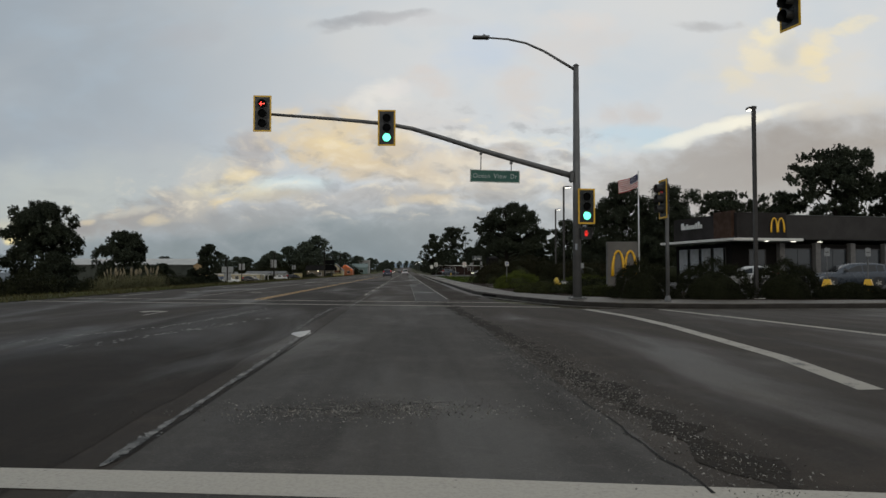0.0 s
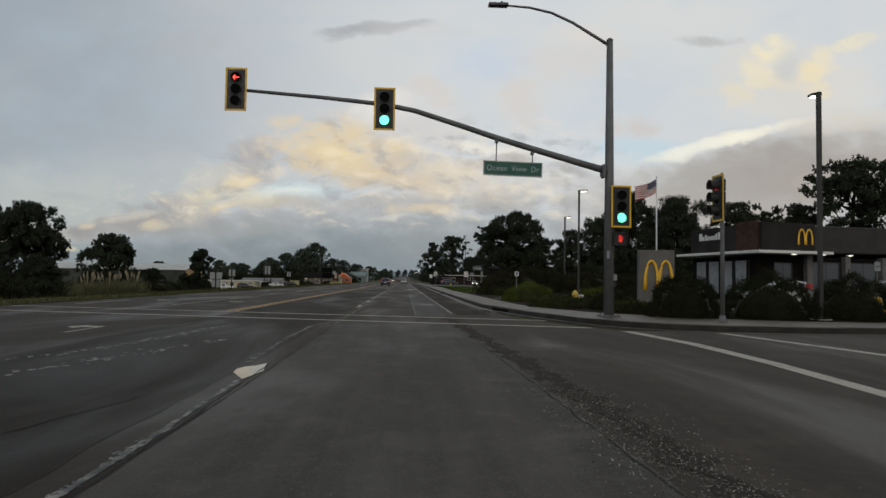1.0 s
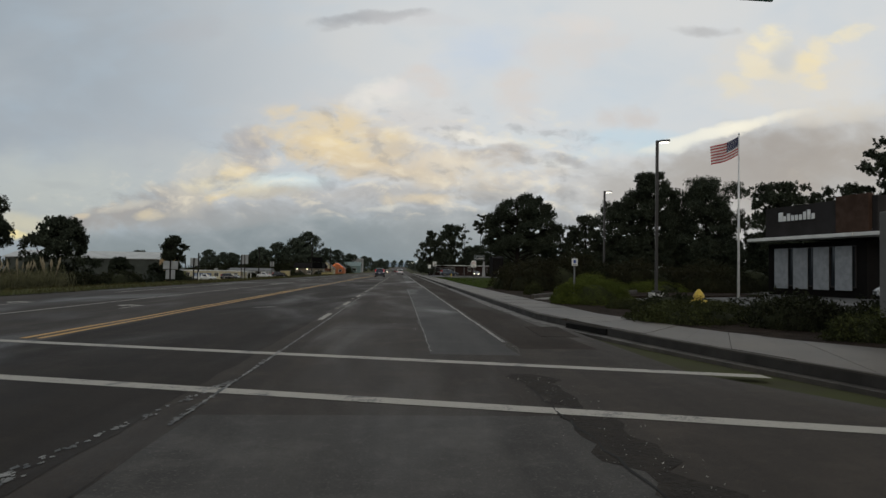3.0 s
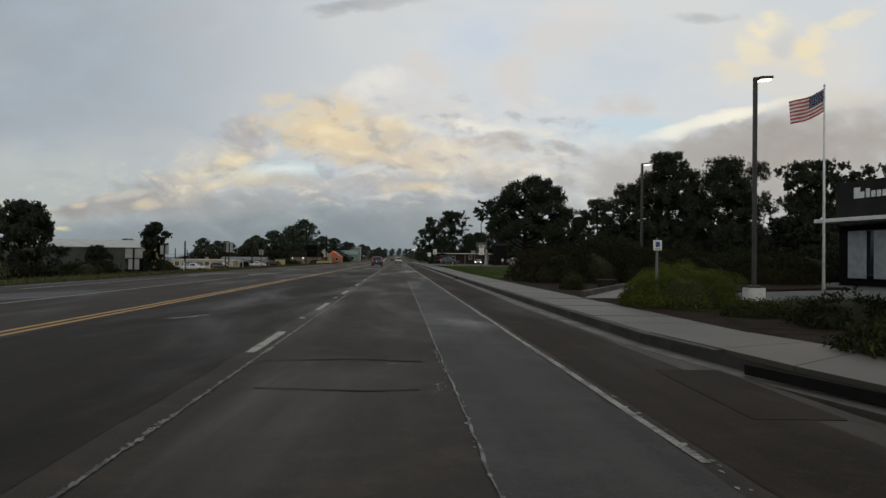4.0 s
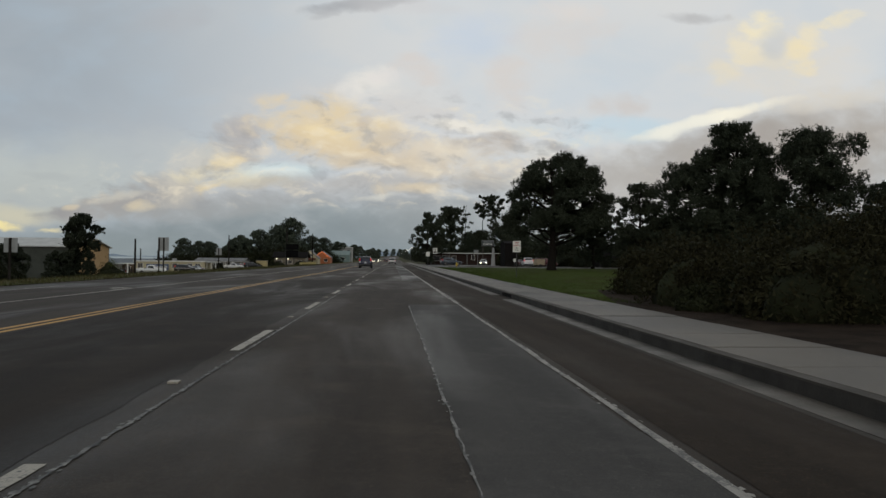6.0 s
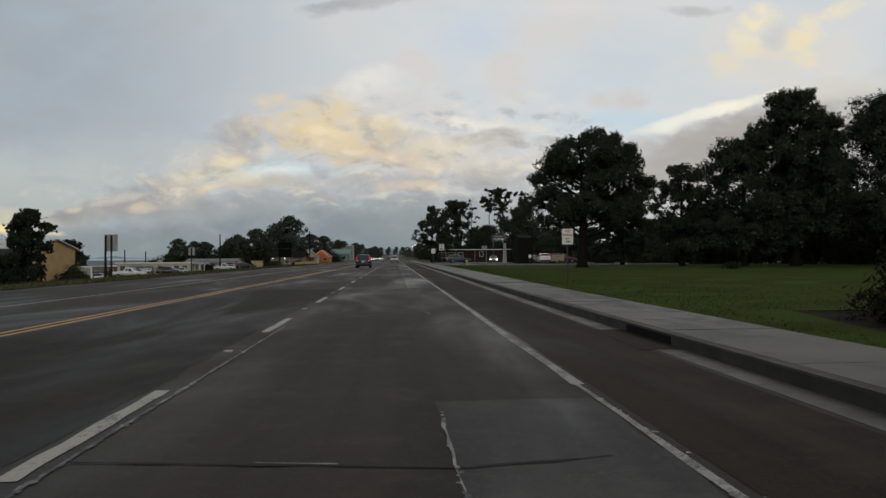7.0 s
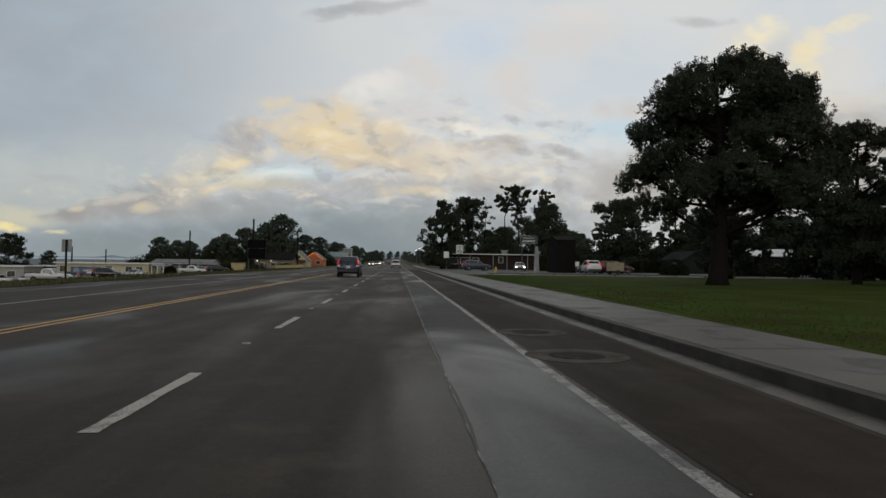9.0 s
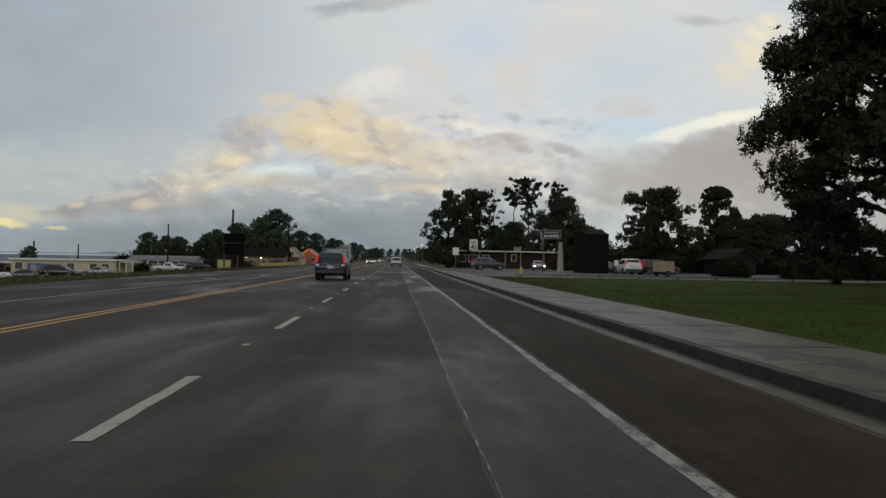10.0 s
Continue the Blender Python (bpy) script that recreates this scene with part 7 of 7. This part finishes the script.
for i in range(23):
    part("board", boxes(((-28 + 2.3 * i, 0, 0.45), (2.15, 0.06, 0.7))), surface("yellow_fence_paint", (0.42, 0.33, 0.10), 0.8), r)
    part("post", boxes(((-29.1 + 2.3 * i, 0.06, 0.45), (0.1, 0.1, 0.9))), WOOD_POST, r)
for x, y, h in ((-66.5, 222, 7.1), (-72.2, 252, 7.3), (-46.6, 234.7, 9.9), (-24.0, 194.2, 8.7), (-24.9, 251.8, 9.7), (-42.0, 151.7, 6.0)):
    r = thing("utility_pole", "dark wooden utility pole", "utility pole", pose(x, y, land(x, y)), "utility poles")
    part("shaft", tubes(([(0, 0, 0), (0, 0, h)], [0.19, 0.14], 8)), DARK_TIMBER, r)
for i, y in enumerate((300, 340, 385, 435, 500, 580)):
    r = thing("street_lamp", "slim steel street lamp, lit, along the road", "street lamp", pose(9.4, y, rise(y)), "street lamps")
    part("shaft", tubes(([(0, 0, 0), (0, 0, 5.6), (-0.6, 0, 6.0), (-1.4, 0, 6.1)], [0.1, 0.06, 0.05, 0.04], 8)), STEEL, r)
    part("lamp_head", boxes(((-1.6, 0, 6.1), (0.6, 0.25, 0.1))), STEEL, r)
    part("lamp_face", boxes(((-1.6, -0.02, 6.02), (0.5, 0.22, 0.08))), LAMP_LIT, r)
r = thing("guard_rail", "low dark rail edging the forecourt beyond the lawn", "rail", pose(0, 0, 0.15))
part("rail", boxes(((34, 143.2, 0.16), (50, 0.08, 0.08), 0)), WOOD_POST, r)
for i in range(17):
    part("post", boxes(((9.5 + 3.05 * i, 143.25, 0.06), (0.12, 0.12, 0.24))), WOOD_POST, r)
r = thing("weed_clump", "low dark clump of weeds on the lawn", "weeds", pose(28.2, 104.0, 0.15))
rngw = np.random.default_rng(31)
v, f = leaf_soup(rngw, rngw.normal(size=(700, 3)) * (0.35, 0.3, 0.16) + (0, 0, 0.25), 0.1, 1.0)
from_arrays("leaves", v.tolist(), f.tolist(), LEAF_DARK, r)

# ---- vehicles ----
def car_paint(name, colour, metal=0.3):
    m = surface(name, colour, 0.28, metal, tuple(c * 0.75 for c in colour), 1.5, 90, 0.25, rough_vary=0.08)
    return m


# stations along the car, rear to front: share of length, sill, belt, roof, half widths at belt and roof
SUV = [(0.0, 0.46, 0.84, 0.86, 0.90, 0.86), (0.02, 0.36, 0.98, 1.00, 0.97, 0.86), (0.045, 0.30, 1.03, 1.18, 0.99, 0.80), (0.10, 0.27, 1.05, 1.58, 1.0, 0.72), (0.20, 0.26, 1.05, 1.64, 1.0, 0.74),
       (0.40, 0.26, 1.03, 1.65, 1.0, 0.75), (0.54, 0.26, 1.01, 1.60, 1.0, 0.74), (0.62, 0.26, 1.0, 1.44, 1.0, 0.74), (0.74, 0.27, 1.0, 1.04, 1.0, 0.86), (0.90, 0.28, 0.92, 0.95, 0.97, 0.82), (0.97, 0.32, 0.78, 0.80, 0.90, 0.78), (1.0, 0.42, 0.62, 0.64, 0.82, 0.74)]
SEDAN = [(0.0, 0.42, 0.80, 0.82, 0.88, 0.82), (0.03, 0.30, 0.92, 0.94, 0.97, 0.84), (0.13, 0.24, 0.95, 0.99, 1.0, 0.78), (0.26, 0.22, 0.95, 1.36, 1.0, 0.68), (0.40, 0.22, 0.94, 1.44, 1.0, 0.70), (0.54, 0.22, 0.92, 1.38, 1.0, 0.70),
         (0.70, 0.22, 0.90, 0.96, 1.0, 0.84), (0.90, 0.24, 0.80, 0.83, 0.96, 0.82), (1.0, 0.38, 0.60, 0.62, 0.82, 0.74)]
PICKUP = [(0.0, 0.55, 1.02, 1.04, 0.97, 0.96), (0.02, 0.45, 1.08, 1.10, 1.0, 0.97), (0.36, 0.42, 1.08, 1.10, 1.0, 0.97), (0.38, 0.42, 1.10, 1.70, 1.0, 0.78), (0.46, 0.40, 1.10, 1.80, 1.0, 0.78), (0.60, 0.40, 1.08, 1.76, 1.0, 0.78), (0.70, 0.40, 1.06, 1.12, 1.0, 0.88), (0.95, 0.42, 1.02, 1.05, 0.97, 0.88), (1.0, 0.5, 0.80, 0.82, 0.9, 0.84)]


def car(name, label, m, table, length, width, paint, tail=None, head=None, height=1.0, rails=False, category="car", group="parked cars", plate=True):
    """A car built on cross-sections; it heads towards +y, its origin under its middle."""
    root = thing(name, label, category, m, group)
    hw = width / 2
    rows = [((fy - 0.5) * length, a * height, b * height, c * height, wb * hw, wr * hw) for fy, a, b, c, wb, wr in table]
    bm = bmesh.new()
    rings = []
    for y, zs, zb, zr, wb, wr in rows:
        mid = (zs + zb) / 2
        half = [(0.0, zs), (wb * 0.86, zs), (wb * 0.96, zs + 0.06), (wb, mid), (wb * 0.985, zb - 0.04), (wb * 0.955, zb), (wr + (wb * 0.94 - wr) * 0.10, zb + (zr - zb) * 0.88), (wr * 0.93, zr - 0.012), (wr * 0.6, zr + 0.012), (0.0, zr + 0.02)]
        ring = half + [(-x, z) for x, z in half[-2:0:-1]]
        rings.append([bm.verts.new((x, y, z)) for x, z in ring])
    k = len(rings[0])
    for a, b in zip(rings, rings[1:]):
        for i in range(k):
            bm.faces.new((a[i], a[(i + 1) % k], b[(i + 1) % k], b[i]))
    bm.faces.new(rings[0])
    bm.faces.new(rings[-1][::-1])
    bmesh.ops.recalc_face_normals(bm, faces=bm.faces)
    body = part("body", bm, paint, root, smooth=True)

    def at(y, h):
        """Half width of the cabin side at a share h between belt and roof."""
        for r0, r1 in zip(rows, rows[1:]):
            if r0[0] <= y <= r1[0]:
                f = (y - r0[0]) / (r1[0] - r0[0])
                q = [p0 + (p1 - p0) * f for p0, p1 in zip(r0, r1)]
                top = q[5] + (q[4] * 0.94 - q[5]) * 0.10
                w = q[4] * 0.955 + (top - q[4] * 0.955) * h / 0.88
                return w, q[2] + (q[3] - q[2]) * h
        return hw, 1.0

    cab = [r for r in rows if r[3] - r[2] > 0.3]
    y0, y1 = cab[0][0], cab[-1][0]
    cuts = [y0 + 0.10, y0 + (y1 - y0) * 0.22, y0 + (y1 - y0) * 0.58, y1 + 0.18 * (1 if len(table) > 9 else 0.6)]
    if table is PICKUP:
        cuts = [y0 + 0.15, y0 + (y1 - y0) * 0.5, y1 + 0.05]
    for s in (-1, 1):
        for a, b in zip(cuts, cuts[1:]):
            g = bmesh.new()
            lo_a, lo_b, hi_b, hi_a = (at(a + 0.03, 0.10), at(b - 0.03, 0.10), at(b - 0.03, 0.80), at(a + 0.03, 0.80))
            ys = (a + 0.03, b - 0.03, b - 0.03, a + 0.03)
            if hi_b[1] - lo_b[1] < 0.12:
                hi_b, lo_b = at(b - 0.2, 0.78), at(b - 0.02, 0.12)
                ys = (a + 0.03, b - 0.02, b - 0.2, a + 0.03)
            vs = [g.verts.new((s * (w + 0.008), yy, z)) for (w, z), yy in zip((lo_a, lo_b, hi_b, hi_a), ys)]
            g.faces.new(vs if s > 0 else vs[::-1])
            part("side_window", g, GLASS, body)
    # rear and front screens
    r0 = next(i for i, r in enumerate(rows) if r[3] - r[2] > 0.3)
    ra, rb = rows[r0 - 1], rows[r0]
    g = bmesh.new()
    lo = 0.18 if table is SUV else 0.12
    vs = [g.verts.new((x, ra[0] + (rb[0] - ra[0]) * f - 0.014, ra[3] + (rb[3] - ra[3]) * f + 0.012)) for x, f in ((-ra[5] * 0.92, lo), (ra[5] * 0.92, lo), (rb[5] * 0.86, 0.92), (-rb[5] * 0.86, 0.92))]
    g.faces.new(vs)
    part("rear_window", g, GLASS, body)
    r1 = max(i for i, r in enumerate(rows) if r[3] - r[2] > 0.3)
    fa, fb = rows[r1], rows[r1 + 1]
    g = bmesh.new()
    vs = [g.verts.new((x, fb[0] + (fa[0] - fb[0]) * f + 0.012, fb[3] + (fa[3] - fb[3]) * f + 0.014)) for x, f in ((fb[5] * 0.9, 0.08), (-fb[5] * 0.9, 0.08), (-fa[5] * 0.86, 0.94), (fa[5] * 0.86, 0.94))]
    g.faces.new(vs)
    part("windscreen", g, GLASS, body)
    yr, yf, wr = length * 0.205, length * 0.19, 0.335 * max(height, 0.95)
    for s in (-1, 1):
        for yy in (-length / 2 + yr, length / 2 - yf):
            wheel = new("wheel")
            wheel.parent = root
            wheel.matrix_local = pose(s * (hw - 0.115), yy, wr)
            t = bmesh.new()
            disc(t, (0, 0, 0), wr, 0.22, "x", 24)
            bmesh.ops.bevel(t, geom=[e for e in t.edges if abs(e.verts[0].co.x - e.verts[1].co.x) < 0.01], offset=0.03, segments=2, affect="EDGES")
            part("tyre", t, RUBBER, wheel, smooth=True)
            rim = bmesh.new()
            disc(rim, (s * 0.108, 0, 0), wr * 0.66, 0.02, "x", 20)
            for q in range(5):
                box(rim, (s * 0.122, math.cos(q * 1.2566) * wr * 0.32, math.sin(q * 1.2566) * wr * 0.32), (0.02, 0.07, wr * 0.6), 0, 0, -90 + math.degrees(q * 1.2566) + 180)
            part("rim", rim, ALLOY, wheel)
            arch = bmesh.new()
            disc(arch, (s * 0.10, 0, 0.02), wr + 0.055, 0.06, "x", 24)
            part("wheel_arch", arch, TRIM, root).matrix_local = pose(s * (hw - 0.125), yy, wr)
    back, front = -length / 2, length / 2
    part("rear_bumper", boxes(((0, back + 0.07, rows[1][1] + 0.13), (width * 0.90, 0.2, 0.22), 0, 0.05)), TRIM, root)
    part("front_bumper", boxes(((0, front - 0.10, rows[-1][1] + 0.02), (width * 0.82, 0.2, 0.2), 0, 0.05)), TRIM, root)
    part("grille", boxes(((0, front - 0.012, rows[-1][1] + 0.16), (width * 0.45, 0.05, 0.12), 0, 0.02)), SIGNAL_BLACK, root)
    zt = rows[1][2]
    for s in (-1, 1):
        if table is SUV:
            tl = part("tail_lamp", prism([(s * hw * 0.80, zt + 0.06), (s * hw * 0.95, zt + 0.04), (s * hw * 0.92, zt + 0.16), (s * hw * 0.82, zt + 0.46), (s * hw * 0.765, zt + 0.46), (s * hw * 0.80, zt + 0.18)], back + 0.02, back + 0.42, "y"), tail or RED_LENS, root)
            part("reverse_lamp", boxes(((s * hw * 0.80, back + 0.03, zt - 0.09), (0.20, 0.06, 0.12), 0, 0.01)), SIGN_WHITE, root)
        else:
            part("tail_lamp", boxes(((s * hw * 0.80, back + 0.05, zt - 0.10), (0.26, 0.10, 0.15), 0, 0.02)), tail or RED_LENS, root)
        part("headlamp", boxes(((s * hw * 0.70, front - 0.10, rows[-2][2] - 0.14), (0.32, 0.20, 0.14), 0, 0.03)), head or glass("clear_lens", (0.3, 0.3, 0.3), 0.1), root)
        ym = y0 + (y1 - y0) * 0.98
        part("mirror", boxes(((s * (hw + 0.09), ym + 0.1, rows[5][2] + 0.08), (0.22, 0.12, 0.16), 0, 0.03)), TRIM, root)
    part("trim_bar", boxes(((0, back + 0.0, zt - 0.04), (width * 0.5, 0.03, 0.025))), CHROME, root)
    if plate:
        pl = part("number_plate", boxes(((0, back + 0.005, zt - 0.19), (0.32, 0.03, 0.16), 0, 0.004)), PLATE, root)
        part("plate_bar", boxes(((0, back - 0.012, zt - 0.19), (0.22, 0.006, 0.06))), surface("plate_ink", (0.05, 0.07, 0.16), 0.6), pl)
    if rails:
        zr = max(r[3] for r in rows)
        for s in (-1, 1):
            part("roof_rail", tubes(([(s * hw * 0.66, back + 0.65, zr - 0.03), (s * hw * 0.66, back + 0.8, zr + 0.05), (s * hw * 0.66, back + 2.1, zr + 0.06), (s * hw * 0.66, back + 2.35, zr - 0.02)], 0.02, 8)), TRIM, root)
        part("aerial", tubes(([(0, back + 0.75, zr), (0, back + 0.62, zr + 0.17)], 0.006, 6)), TRIM, root)
    return root


NAVY, WHITEP, SILVER, BLACKP, MAROON, BLUEP = (car_paint("navy_car_paint", (0.013, 0.016, 0.036)), car_paint("white_car_paint", (0.55, 0.55, 0.54), 0.0), car_paint("silver_car_paint", (0.26, 0.27, 0.28), 0.5),
                                               car_paint("black_car_paint", (0.016, 0.016, 0.018)), car_paint("maroon_car_paint", (0.06, 0.012, 0.012)), car_paint("grey_blue_car_paint", (0.055, 0.065, 0.08)))
car("suv", "dark blue sport utility vehicle with lit brake lamps on the road", pose(-3.65, 134.5, 0.0), SUV, 4.53, 1.82, NAVY, RED_LIT, rails=True, group="cars on the road")
car("pickup_truck", "white pickup truck far ahead on the road", pose(0.1, 226, 0), PICKUP, 5.4, 1.95, WHITEP, RED_LIT, category="pickup truck", group="cars on the road")
for x, y, p in ((-7.9, 300, SILVER), (-7.9, 372, BLACKP), (-8.0, 408, WHITEP), (-8.0, 462, BLUEP)):
    car("oncoming_car", "distant oncoming car with headlamps lit", pose(x, y, rise(y), 0, 0, 180), SEDAN, 4.6, 1.8, p, None, HEAD_LIT, group="cars on the road")
for y in (420, 470):
    car("far_car", "distant car with lit tail lamps", pose(-3.6, y, rise(y)), SEDAN, 4.6, 1.8, BLACKP, RED_LIT, group="cars on the road")
car("hatchback", "white hatchback parked by the restaurant", pose(24.6, 37.6, 0.06, 0, 0, 62), SUV, 4.1, 1.75, WHITEP, height=0.92)
car("minivan", "dark grey minivan parked by the restaurant", pose(31.2, 36.2, 0.06, 0, 0, 82), SUV, 5.1, 1.95, BLUEP, height=1.04)
car("parked_suv", "dark silver sport utility vehicle facing the coffee house", pose(13.4, 189.5, 0.1, 0, 0, -82), SUV, 4.8, 1.9, BLUEP, None, glass("clear_lens", (0.3, 0.3, 0.3), 0.1), height=1.06)
car("facing_car", "silver car with headlamps lit on the forecourt", pose(20.9, 190.5, 0.1, 0, 0, 172), SEDAN, 4.6, 1.85, SILVER, None, HEAD_LIT)
car("white_van", "white people carrier with lit brake lamps on the forecourt", pose(26.6, 168.5, 0.1, 0, 0, -4), SUV, 5.0, 2.0, WHITEP, RED_LIT, height=1.08)
car("maroon_car", "dark maroon car parked on the forecourt", pose(26.2, 176, 0.1, 0, 0, 2), SEDAN, 4.7, 1.8, MAROON, RED_LIT)
car("dark_van", "dark van beside a trailer on the forecourt", pose(30.0, 168.5, 0.1, 0, 0, -80), SUV, 5.0, 2.0, MAROON, height=1.05)
r = thing("box_trailer", "small tan box trailer on the forecourt", "trailer", pose(26.8, 158.6, 0.1, 0, 0, -70))
part("box", boxes(((0, 0, 0.98), (1.2, 1.7, 1.05), 0, 0.02)), surface("tan_plywood", (0.30, 0.24, 0.16), 0.8, 0, (0.2, 0.16, 0.1), 2, 20, 0.4), r)
part("drawbar", tubes(([(0, 0.9, 0.45), (0, 2.0, 0.45)], 0.05, 8)), STEEL, r)
for s in (-1, 1):
    part("wheel", discs(((s * 0.8, -0.2, 0.3), 0.3, 0.18, "x", 18)), RUBBER, r)
for x, y, rz, p, tb, lab, L, hh in ((-42.7, 223.5, -84, WHITEP, PICKUP, "white pickup truck parked on the verge", 5.4, 1.0), (-46.7, 173, -86, WHITEP, PICKUP, "white pickup truck parked by the motel", 5.4, 1.0), (-58, 202.5, 90, BLUEP, SUV, "dark car parked by the motel", 4.6, 1.0),
                                    (-66, 204.5, 90, SILVER, SUV, "grey car parked by the motel", 4.6, 1.0), (-43.5, 184.3, -90, BLACKP, SUV, "black car parked by the motel", 4.5, 1.0), (-47.3, 204.0, 84, SILVER, SEDAN, "silver car parked by the motel", 4.5, 1.0),
                                    (-72, 206, 90, WHITEP, PICKUP, "white pickup truck parked by the motel", 5.4, 1.0), (-39, 230, -75, BLACKP, SUV, "dark car parked beside a white pickup", 4.7, 1.05), (-46, 240, 80, SILVER, SUV, "grey car parked by a white house", 4.7, 1.0)):
    car("parked_vehicle", lab, pose(x, y, land(x, y) + 0.03, 0, 0, rz), tb, L, 1.85, p, height=hh)
